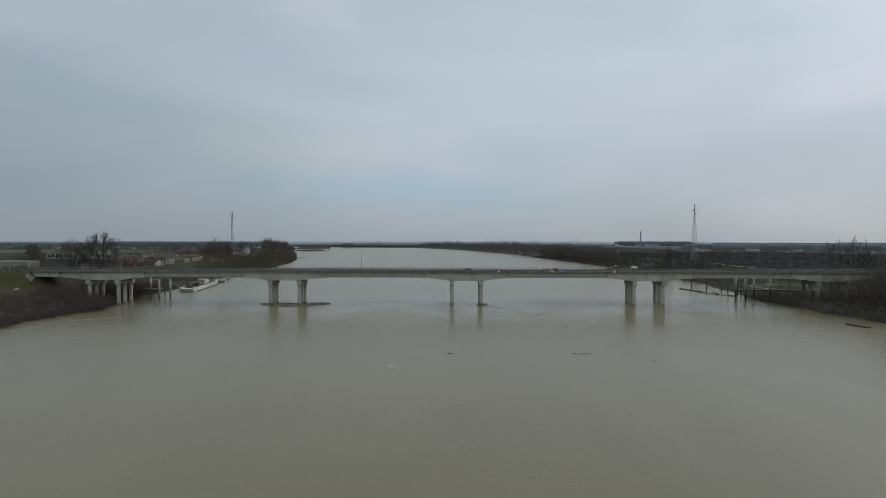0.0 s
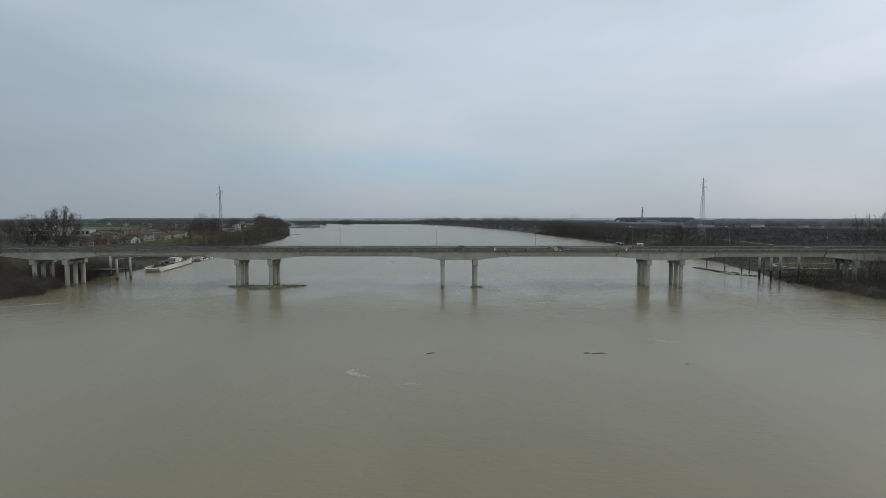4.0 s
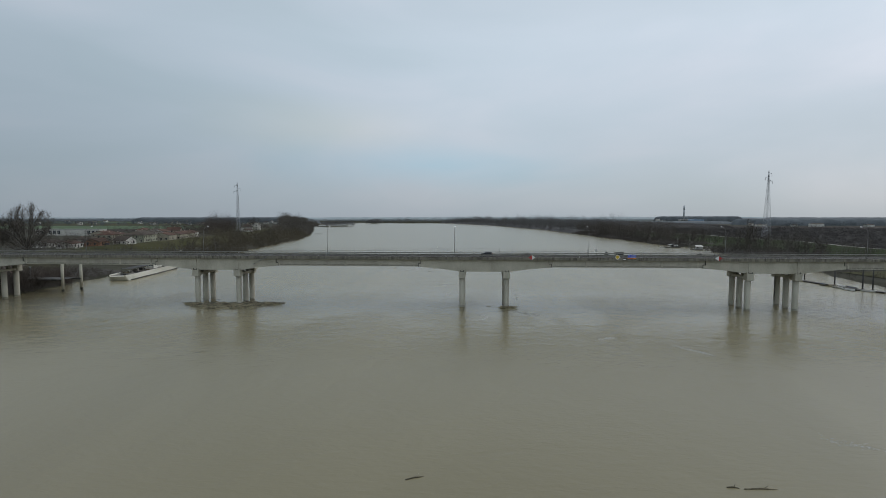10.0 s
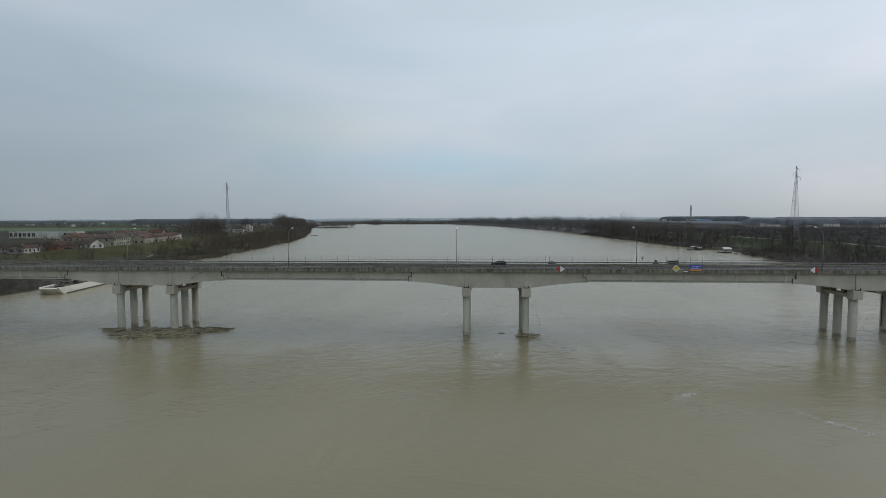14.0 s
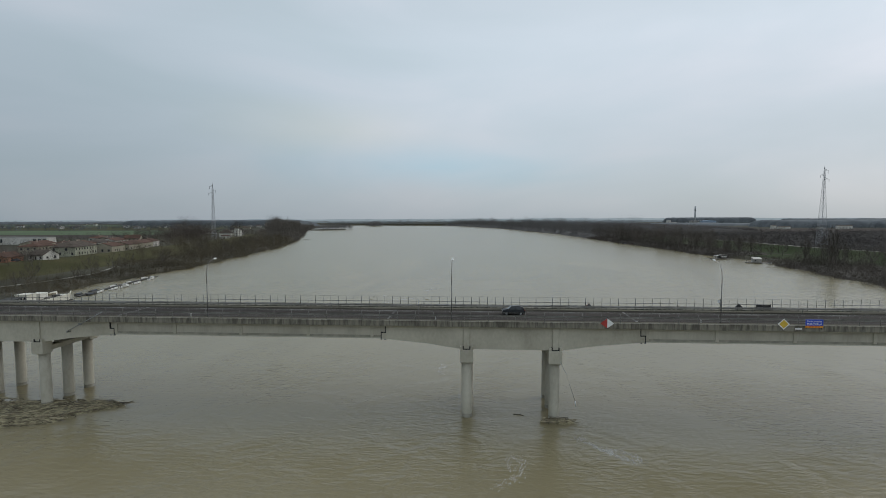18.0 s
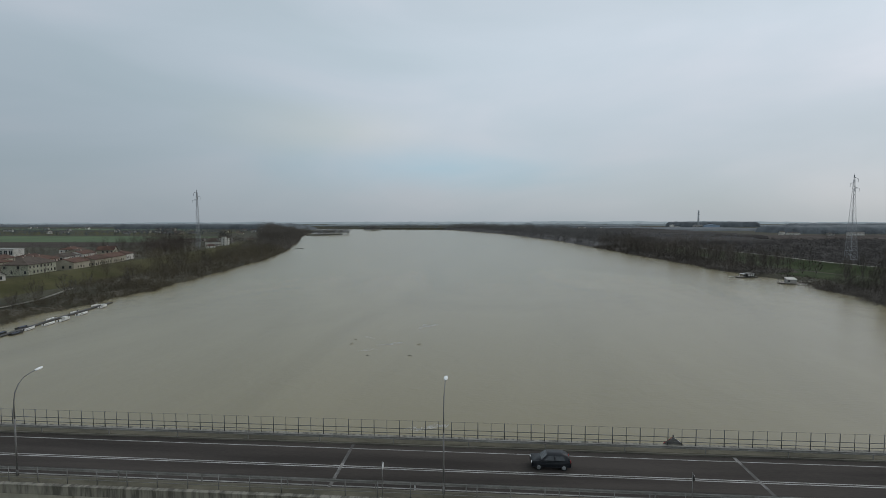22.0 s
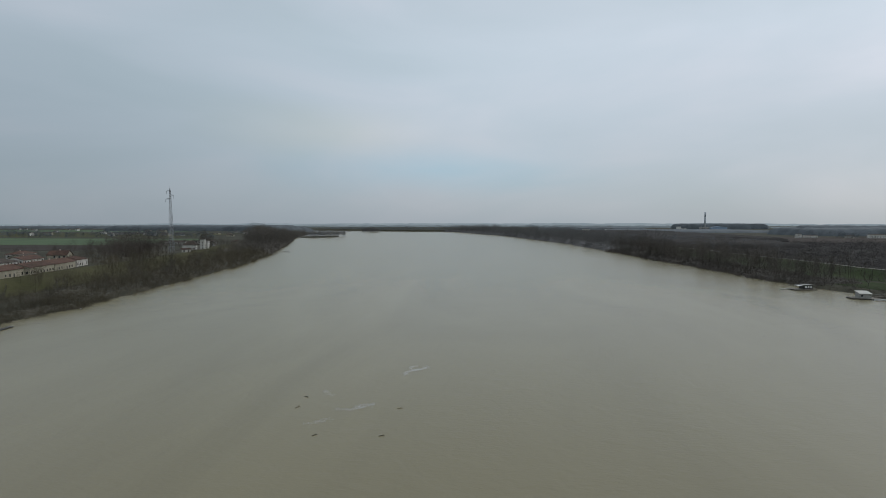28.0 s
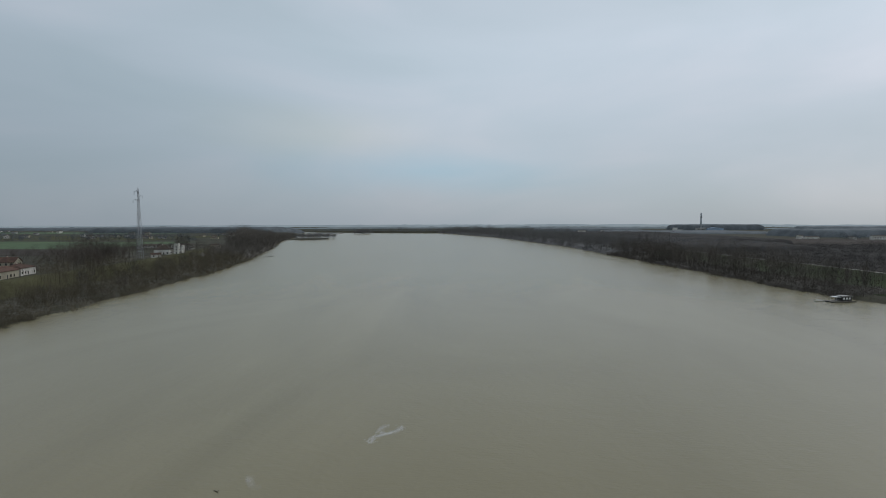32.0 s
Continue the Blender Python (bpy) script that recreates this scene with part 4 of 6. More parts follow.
def bare_tree(seed, tall, spread, limbs=7, twig=0.05, dense=1.0, trunk=0.35, low=0.22):
    """Trunk with curving limbs that fork twice, inside a rounded crown of fine bare twigs. Returns the wood and the twig meshes."""
    rng = np.random.default_rng(seed)
    bm = bmesh.new()
    fork = tall * low
    mid_z, half_z = tall * (0.5 + low / 2), tall * (0.5 - low / 2)
    lean = rng.normal(0, 0.03, 2)
    top = Vector((lean[0] * fork, lean[1] * fork, fork))
    add_tube(bm, [(0, 0, -0.6), (0, 0, 0.3), tuple(top * 0.5), tuple(top)], [trunk * 1.4, trunk * 1.05, trunk * 0.9, trunk * 0.8], 7, False)

    def edge(a, u, k):
        w = math.sqrt(max(0.0, 1 - u * u)) * spread * k * (1 + 0.16 * math.sin(3 * a + seed))
        return Vector((math.cos(a) * w, math.sin(a) * w, mid_z + u * half_z * k))

    twigs_b, twigs_t = [], []
    for i in range(limbs):
        a = i * math.tau * 0.618 + rng.uniform(-0.25, 0.25)
        u = -0.55 + 1.5 * (i + 0.5) / limbs
        tipp = edge(a, min(u, 0.97), 0.94)
        start = top * rng.uniform(0.75, 1.0)
        mid = start.lerp(tipp, 0.5) + Vector((0, 0, -0.05 * tall if u < 0.4 else 0.03 * tall)) + Vector(rng.normal(0, 0.03, 3)) * tall
        add_tube(bm, [tuple(start), tuple(mid), tuple(tipp)], [trunk * 0.48, trunk * 0.28, trunk * 0.07], 5, False)
        for j in range(int(6 * dense)):
            k = rng.uniform(0.2, 1.0)
            p = start.lerp(mid, k / 0.5) if k < 0.5 else mid.lerp(tipp, (k - 0.5) / 0.5)
            q = edge(a + rng.normal(0, 0.55), max(-0.9, min(0.97, u + rng.normal(0.1, 0.35))), rng.uniform(0.85, 1.02))
            q = p.lerp(q, rng.uniform(0.55, 1.0))
            add_tube(bm, [tuple(p), tuple(p.lerp(q, 0.5) + Vector((0, 0, -0.02 * tall))), tuple(q)], [trunk * 0.16, trunk * 0.1, trunk * 0.03], 3, False)
            n = int(26 * dense)
            t = rng.uniform(0.3, 1.0, (n, 1))
            st = np.array(p) * (1 - t) + np.array(q) * t
            d = np.array(q - p) / max(1e-6, (q - p).length) + rng.normal(0, 0.6, (n, 3)) + np.array([0, 0, 0.3])
            d /= np.linalg.norm(d, axis=1, keepdims=True)
            twigs_b.append(st)
            twigs_t.append(st + d * tall * rng.uniform(0.03, 0.1, (n, 1)))
    b, t = np.concatenate(twigs_b), np.concatenate(twigs_t)
    wood_me = bm_mesh("trunk", bm, BARK, True)
    return wood_me, tri_mesh("crown", slivers(b, t, np.full(len(b), twig), rng), TWIG)


def plant(x, y, wood, twigs, label, turn=0.0, size=1.0, name="tree", group=""):
    t = thing(name, label, "tree", x, y, max(height(x, y), -0.3) - 0.05, turn, group)
    t.scale = (size, size, size)
    under("trunk", wood, t)
    under("crown", twigs, t)
    return t


BIG = [bare_tree(s, 24, 10.8, 22, 0.017, 2.2, 0.42) for s in (3, 8)]
OPEN = [bare_tree(s, 24, 6.6, 12, 0.03, 1.2, 0.45) for s in (4, 9)]
TALL = [bare_tree(s, 20, 3.2, 9, 0.036, 1.1, 0.3, 0.16) for s in (11, 12)]
MED = [bare_tree(s, 11, 3.9, 8, 0.034, 1.0, 0.18, 0.16) for s in (21, 22, 23, 24)]
WIDE = "wide-crowned bare tree with dark forking limbs"
plant(-213.7, 312.7, *BIG[0], WIDE, 20, 1.26)
plant(-223, 303, *BIG[1], WIDE, 140, 0.98)
plant(-481, 580, *BIG[1], WIDE, 40, 0.8)
plant(-462, 560, *BIG[0], WIDE, 70, 0.75)
plant(258, 320, *OPEN[1], WIDE, 80, 1.1)
plant(274, 322, *OPEN[0], WIDE, 200, 1.2)
plant(284, 324, *OPEN[1], WIDE, 10, 1.12)
plant(310, 335, *TALL[0], "tall slender bare tree behind the levee", 0, 1.1)
plant(204, 440, *TALL[0], "tall slender bare tree on the river bank", 0, 1.3)
plant(206, 443, *TALL[1], "tall slender bare tree on the river bank", 50, 1.1)
plant(213, 405, *MED[0], "forked bare tree on the river bank", 10, 1.05)
plant(222, 392, *MED[1], "forked bare tree on the river bank", 100, 1.1)
rng = np.random.default_rng(5)
SMALL = "small bare tree on the grassy bank"
for x, y in ((-186, 330), (-190, 352), (-189, 356), (-193, 398), (-188, 414), (-196, 418), (-207, 445), (-190, 452), (-198, 466), (-214, 386), (-225, 352), (-186, 380), (-201, 502), (-212, 540), (-220, 590), (-180, 262), (-200, 340)):
    plant(x, y, *MED[int(rng.integers(4))], SMALL, float(rng.uniform(0, 360)), float(rng.uniform(0.75, 1.1)))
for k in range(46):
    y = float(rng.uniform(365, 1050))
    d = float(rng.uniform(4, 52))
    plant(shore_right(y) + d, y, *(MED[int(rng.integers(4))] if k % 4 else TALL[k % 2]), "bare riverside tree on the bank", float(rng.uniform(0, 360)), float(rng.uniform(0.8, 1.25)) * (0.75 if k % 4 == 0 else 1))
for k in range(26):
    y = float(rng.uniform(520, 1000))
    d = float(rng.uniform(8, 40))
    plant(shore_left(y) - d, y, *MED[int(rng.integers(4))], "bare riverside tree on the bank", float(rng.uniform(0, 360)), float(rng.uniform(0.9, 1.3)))


def shrub_cloud(rng, xs, ys, tall, spread, n, width, mat_name):
    """Slivers of many shrubs at once: stems fanning out of the ground and side twigs on them."""
    m = len(xs)
    zs = np.array([max(height(float(x), float(y)), -0.2) for x, y in zip(xs, ys)])
    base = np.repeat(np.stack([xs, ys, zs], 1), n, axis=0)
    hh = np.repeat(tall, n)
    sp = np.repeat(spread, n)
    w = np.repeat(width, n)
    a = rng.uniform(0, math.tau, m * n)
    # upright stems with fans of twigs along them
    lvl = rng.uniform(0.0, 0.85, m * n) ** 1.1
    rad = sp * np.sqrt(rng.uniform(0, 1, m * n)) * (0.35 + 0.65 * np.sin(np.clip(lvl * 2.2 + 0.5, 0, math.pi)))
    start = base + np.stack([np.cos(a) * rad, np.sin(a) * rad, lvl * hh * 0.92], 1)
    d = np.stack([np.cos(a) * 0.5, np.sin(a) * 0.5, np.full(m * n, 0.9)], 1) + rng.normal(0, 0.45, (m * n, 3))
    d /= np.linalg.norm(d, axis=1, keepdims=True)
    tip = start + d * (hh * rng.uniform(0.12, 0.34, m * n))[:, None]
    return slivers(start, tip, w * rng.uniform(0.6, 1.4, m * n), rng)


def belt(name, label, seed, spots, tall, spread, n, width, mat):
    rng = np.random.default_rng(seed)
    xs = np.array([p[0] for p in spots])
    ys = np.array([p[1] for p in spots])
    t = rng.uniform(tall[0], tall[1], len(spots)) * np.array([0.75 + 0.5 * noise.noise((p[0] * 0.02, p[1] * 0.02, 7)) for p in spots]) * 1.15
    s = t * rng.uniform(spread[0], spread[1], len(spots))
    pts = shrub_cloud(rng, xs, ys, t, s, n, np.full(len(spots), width), mat)
    return thing(name, label, "woodland", kind="stuff", me=tri_mesh(name, pts, mat))


def tree_cloud(rng, xs, ys, tall, n, width, slim):
    """Slivers of many bare trees at once: trunk, limbs and a crown of twigs in an uneven oval."""
    out = []
    m = len(xs)
    zs = np.array([max(height(float(x), float(y)), -0.2) for x, y in zip(xs, ys)])
    base = np.stack([xs, ys, zs], 1)
    lean = rng.normal(0, 0.04, (m, 2)) * tall[:, None]
    top = base + np.concatenate([lean, (tall * 0.9)[:, None]], 1)
    for _ in range(2):
        out.append(slivers(base + rng.normal(0, 0.05, (m, 3)) * width, top, tall * 0.007 + width * 0.25, rng))
    k = 7
    b2, t2 = np.repeat(base, k, 0), np.repeat(tall, k)
    lv = rng.uniform(0.22, 0.6, m * k)
    ax = np.repeat(top - base, k, 0)
    st = b2 + ax * lv[:, None]
    a = rng.uniform(0, math.tau, m * k)
    ln = t2 * rng.uniform(0.28, 0.45, m * k)
    tip = st + np.stack([np.cos(a) * ln * slim * 1.6, np.sin(a) * ln * slim * 1.6, ln * 0.9], 1)
    out.append(slivers(st, tip, t2 * 0.003 + width * 0.2, rng))
    # crown
    a = rng.uniform(0, math.tau, m * n)
    u = rng.uniform(-1, 1, m * n)
    r = rng.uniform(0.25, 1, m * n) ** 0.6
    tt = np.repeat(tall, n)
    lob = 1 + 0.35 * np.sin(a * 3 + np.repeat(rng.uniform(0, 6, m), n)) * np.cos(u * 2)
    hor = np.sqrt(1 - u * u) * r * lob * tt * slim
    b3 = np.repeat(base, n, 0) + np.repeat(top - base, n, 0) * 0.6
    st = b3 + np.stack([np.cos(a) * hor, np.sin(a) * hor, u * r * tt * 0.42], 1)
    d = np.stack([np.cos(a) * 0.6, np.sin(a) * 0.6, np.full(m * n, 0.75)], 1) + rng.normal(0, 0.45, (m * n, 3))
    d /= np.linalg.norm(d, axis=1, keepdims=True)
    out.append(slivers(st, st + d * (tt * rng.uniform(0.07, 0.17, m * n))[:, None], np.repeat(np.full(m, width), n) * rng.uniform(0.6, 1.3, m * n), rng))
    return np.concatenate(out)


def wood(name, label, seed, spots, tall, n, width, mat, slim=0.26):
    rng = np.random.default_rng(seed)
    xs, ys = np.array([p[0] for p in spots]), np.array([p[1] for p in spots])
    t = rng.uniform(tall[0], tall[1], len(spots)) * np.array([0.95 + 0.55 * noise.noise((p[0] * 0.03, p[1] * 0.03, 3)) for p in spots])
    return thing(name, label, "woodland", kind="stuff", me=tri_mesh(name, tree_cloud(rng, xs, ys, t, n, width, slim), mat))


def bank_spots(seed, shore, sign, y0, y1, d0, d1, count):
    rng = np.random.default_rng(seed)
    out = []
    for _ in range(count):
        y = rng.uniform(y0, y1)
        d = d0 + (d1 - d0) * rng.uniform(0, 1) ** 1.25
        out.append((shore(y) + sign * d, y))
    return out


def thicket(name, label, shore, sign, y0, y1, d0, d1, step, low, tall, mat, seed):
    """The matted undergrowth of a wood: a rough knotted sheet that rises from the ground and falls back to it at its edges."""
    rng = np.random.default_rng(seed)
    ny, nd = int((y1 - y0) / step), int((d1 - d0) / step)
    v, f = [], []
    for j in range(ny + 1):
        for i in range(nd + 1):
            y = y0 + (y1 - y0) * j / ny + (rng.uniform(-0.4, 0.4) * step if 0 < j < ny else 0)
            x = shore(y) + sign * (d0 + (d1 - d0) * i / nd + rng.uniform(-0.4, 0.4) * step)
            rim = min(1, i / 2, (nd - i) / 2, j / 2, (ny - j) / 2)
            n = 0.5 + 0.6 * noise.noise((x * 0.06, y * 0.06, seed)) + 0.5 * noise.noise((x * 0.25, y * 0.25, seed)) + rng.uniform(-0.25, 0.25)
            v.append((x, y, max(height(x, y), -0.3) - 0.4 + rim * max(0.0, low + (tall - low) * n)))
    for j in range(ny):
        for i in range(nd):
            a = j * (nd + 1) + i
            f.append((a, a + 1, a + nd + 2, a + nd + 1))
    return thing(name, label, "undergrowth", kind="stuff", me=raw_mesh(name, v, f, mat))


MAT_ = "matted brown undergrowth beneath bare trees"
thicket("undergrowth", MAT_, shore_right, 1, 300, 1100, 98, 400, 3.4, 1.6, 5.0, PLAINWOOD, 3)
thicket("undergrowth", MAT_, shore_right, 1, 300, 1100, 400, 700, 5.0, 1.6, 5.0, PLAINWOOD, 12)
thicket("undergrowth", MAT_, shore_right, 1, 548, 900, -1, 38, 1.6, 0.3, 2.2, UNDER, 4)
thicket("undergrowth", MAT_, shore_right, 1, 352, 486, -1, 38, 1.6, 0.2, 1.6, UNDER, 5)
thicket("undergrowth", MAT_, shore_right, 1, 110, 246, -1, 46, 1.6, 0.4, 2.8, UNDER, 6)
thicket("undergrowth", MAT_, shore_left, -1, 226, 312, 0, 42, 1.8, 0.1, 1.2, UNDER, 16)
thicket("undergrowth", MAT_, shore_left, -1, 330, 452, -1, 15, 1.5, 0.0, 1.1, BRUSH, 11)
thicket("undergrowth", MAT_, shore_left, -1, 452, 800, -1, 44, 1.8, 0.0, 1.0, BRUSH, 7)
thicket("undergrowth", MAT_, shore_left, -1, 800, 1650, -1, 60, 5.0, 0.8, 5.0, BROWNWOOD, 8)
thicket("undergrowth", MAT_, shore_left, -1, 95, 225, -1, 28, 1.6, 0.2, 2.2, UNDER, 9)
thicket("undergrowth", MAT_, shore_right, 1, 900, 2100, -1, 95, 6.0, 1.5, 7.0, GREYWOOD, 10)

SCR = "dense brown leafless scrub along the bank"
DSCR = "dense dark leafless scrub along the bank"
belt("riverside_scrub", SCR, 31, bank_spots(1, shore_left, -1, 90, 226, -3, 27, 2000), (3.2, 6.5), (0.3, 0.5), 72, 0.042, REDTWIG)
belt("riverside_scrub", DSCR, 30, bank_spots(23, shore_left, -1, 226, 300, 0, 44, 800), (2, 5), (0.3, 0.5), 70, 0.035, TWIG)
belt("riverside_scrub", SCR, 32, bank_spots(2, shore_left, -1, 330, 470, -3, 20, 900), (2, 5), (0.3, 0.5), 64, 0.04, SCRUB)
belt("riverside_scrub", SCR, 33, bank_spots(3, shore_left, -1, 440, 800, -4, 46, 2300), (2.2, 5.6), (0.28, 0.42), 52, 0.06, SCRUB)
belt("riverside_scrub", SCR, 34, bank_spots(4, shore_left, -1, 800, 1650, -4, 50, 1300), (5, 9), (0.28, 0.42), 50, 0.14, BROWNWOOD)
belt("riverside_scrub", DSCR, 35, bank_spots(5, shore_right, 1, 110, 250, -2, 45, 1500), (2.5, 5.5), (0.3, 0.5), 70, 0.035, SCRUB)
belt("riverside_scrub", DSCR, 36, bank_spots(6, shore_right, 1, 345, 490, -4, 34, 800), (3, 6.5), (0.3, 0.5), 64, 0.05, TWIG)
belt("riverside_scrub", DSCR, 37, bank_spots(7, shore_right, 1, 545, 900, -4, 28, 1700), (3, 6), (0.28, 0.42), 56, 0.065, TWIG)
belt("riverside_scrub", DSCR, 38, bank_spots(8, shore_right, 1, 900, 2150, 0, 50, 1100), (5, 9), (0.28, 0.42), 48, 0.16, GREYWOOD)
BW = "ragged line of bare trees along the bank"
wood("riverside_trees", BW, 61, bank_spots(11, shore_left, -1, 330, 480, 3, 30, 60), (6, 11), 260, 0.025, SCRUB)
wood("riverside_trees", BW, 62, bank_spots(12, shore_left, -1, 480, 800, 2, 60, 560), (7, 13), 190, 0.038, SCRUB)
wood("riverside_trees", BW, 63, bank_spots(13, shore_left, -1, 780, 1650, 2, 60, 1100), (9, 15), 120, 0.09, BROWNWOOD)
wood("riverside_trees", BW, 64, bank_spots(14, shore_right, 1, 340, 490, 3, 45, 110), (9, 18), 240, 0.026, TWIG, 0.22)
wood("riverside_trees", BW, 65, bank_spots(15, shore_right, 1, 560, 900, 2, 50, 560), (11, 24), 190, 0.042, TWIG, 0.22)
wood("riverside_trees", BW, 66, bank_spots(16, shore_right, 1, 880, 2150, 2, 95, 1400), (15, 27), 96, 0.125, GREYWOOD, 0.26)
wood("riverside_trees", BW, 67, bank_spots(17, shore_left, -1, 100, 300, 3, 24, 60), (5, 9), 260, 0.025, SCRUB)
wood("garden_trees", "reddish bare trees before the village", 47, bank_spots(29, shore_left, -1, 330, 450, 58, 112, 130), (5, 10), 190, 0.03, REDTWIG)
wood("riverside_trees", BW, 72, bank_spots(33, shore_left, -1, 240, 268, -4, 16, 95), (6, 10.5), 300, 0.034, REDTWIG, 0.3)
wood("riverside_trees", BW, 70, bank_spots(30, shore_left, -1, 240, 275, 4, 34, 26), (6, 11), 240, 0.025, TWIG)
wood("riverside_trees", BW, 69, bank_spots(25, shore_right, 1, 176, 224, 6, 62, 105), (14, 25), 460, 0.036, REDTWIG, 0.26)
belt("riverside_scrub", DSCR, 28, bank_spots(28, shore_right, 1, 246, 346, -1, 16, 260), (0.7, 2.2), (0.35, 0.6), 60, 0.03, TWIG)
belt("riverside_scrub", DSCR, 29, bank_spots(26, shore_right, 1, 492, 548, -2, 14, 170), (1, 2.6), (0.35, 0.55), 60, 0.04, TWIG)
wood("riverside_trees", BW, 68, bank_spots(18, shore_right, 1, 130, 330, 8, 130, 200), (7, 13), 240, 0.028, TWIG)
wood("riverside_wood", "tall dark wood on the river bend", 39, bank_spots(9, shore_left, -1, 940, 1300, 12, 62, 260), (22, 30), 260, 0.11, BROWNWOOD, 0.28)
wood("levee_wood", "tall bare wood at the end of the village", 40, [p for p in bank_spots(10, shore_left, -1, 600, 705, 52, 128, 420) if -300 - (p[1] - 606) * 0.3 < p[0] < -256 - (p[1] - 600) * 0.4][:130], (14, 27), 260, 0.036, REDTWIG, 0.17)
wood("levee_wood", "bare trees climbing the levee slope", 45, bank_spots(24, shore_left, -1, 560, 655, 45, 100, 110), (6, 13), 150, 0.05, SCRUB)
thicket("undergrowth", MAT_, shore_left, -1, 598, 760, 84, 125, 2.5, 0.3, 2.4, BRUSH, 14)
wood("village_trees", "dark bare trees round the villa grounds", 48, [(p[0], p[1]) for p in bank_spots(31, shore_left, -1, 790, 900, 70, 230, 190)] + [(p[0], p[1]) for p in bank_spots(32, shore_left, -1, 640, 790, 112, 220, 150)], (6, 13), 130, 0.06, TWIG)
wood("village_trees", "bare garden trees between village houses", 42, [p for p in bank_spots(19, shore_left, -1, 280, 640, 85, 330, 520)] + bank_spots(27, shore_left, -1, 340, 440, 62, 90, 60), (4.5, 9.5), 120, 0.04, TWIG)
wood("plain_trees", "brown bare woodland behind the levee", 43, bank_spots(20, shore_right, 1, 300, 1110, 98, 560, 5200), (6, 11.5), 76, 0.052, PLAINWOOD, 0.38)
wood("plain_trees", "scattered bare trees behind the levee", 44, [p for p in bank_spots(22, shore_right, 1, 150, 400, 105, 420, 160)], (6, 12), 160, 0.05, TWIG)
rng = np.random.default_rng(61)
wood("village_trees", "dense dark clump of bare trees beside the bridge road", 71, [(-270 + 11 * rng.normal(0, 0.6), 332 + 9 * rng.normal(0, 0.6)) for _ in range(16)], (15, 21), 460, 0.04, TWIG, 0.3)
isl = []
rng = np.random.default_rng(9)
for ix, iy, rx, ry in ISLANDS:
    for _ in range(220):
        a, r = rng.uniform(0, math.tau), 0.98 * math.sqrt(rng.uniform(0, 1))
        isl.append((ix + rx * r * math.cos(a), iy + ry * r * math.sin(a)))
wood("island_wood", "bare wood on low river islands", 41, isl, (11, 18), 110, 0.11, GREYWOOD)

# woods, hedges and orchards of the plain, farther and farther off
far = []
rng = np.random.default_rng(77)


def wood_block(x0, x1, y0, y1, count):
    for _ in range(count):
        far.append((rng.uniform(x0, x1), rng.uniform(y0, y1)))


def clear_of_fields(x, y):
    d = max(shore_left(y) - x, x - shore_right(y))
    return d > 120 and not (-1520 < x < -455 and 735 < y < 1110) and not (300 < x < 2000 and 800 < y < 2600) and not (-420 < x < -230 and y < 720) and not (320 < x < 910 and 310 < y < 510) and not (-420 < x < -290 and 720 < y < 900)


hedge = []
for _ in range(240):
    cx, cy = rng.uniform(-3300, 3300), rng.uniform(520, 4300)
    along_x = rng.uniform() < 0.75
    ln = rng.uniform(60, 420) * (1 + cy / 3000)
    for _ in range(int(ln / 10)):
        t = rng.uniform(-0.5, 0.5) * ln
        x, y = (cx + t, cy + rng.normal(0, 6)) if along_x else (cx + rng.normal(0, 6), cy + t)
        if clear_of_fields(x, y):
            hedge.append((x, y))
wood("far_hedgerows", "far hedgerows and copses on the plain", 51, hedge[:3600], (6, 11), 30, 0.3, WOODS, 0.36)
wood_block(830, 2400, 1552, 1572, 520)
wood_block(976, 1365, 2695, 2760, 420)
wood_block(220, 400, 905, 1170, 200)
wood_block(796, 850, 1408, 1426, 40)
wood_block(895, 1000, 1400, 1420, 50)
wood_block(-1250, -640, 1795, 1812, 300)
wood_block(-1250, -640, 1812, 2150, 250)
wood_block(-700, 700, 2350, 2600, 900)
wood_block(-3000, -1300, 2300, 2600, 600)
for cx, cy, wide_, deep, count in ((-700, 1128, 420, 8, 170), (-1150, 1125, 500, 8, 150), (-640, 1230, 120, 40, 70), (-820, 1330, 160, 50, 90), (-1020, 1300, 120, 50, 60), (-1300, 1420, 260, 60, 110), (-560, 1420, 120, 60, 70), (-900, 1560, 300, 60, 120), (-1700, 1500, 500, 70, 140), (-2100, 1750, 700, 80, 160)):
    for _ in range(count):
        far.append((cx + rng.uniform(-0.5, 0.5) * wide_, cy + rng.uniform(-0.5, 0.5) * deep))
far = [p for p in far if max(shore_left(p[1]) - p[0], p[0] - shore_right(p[1])) > 20]
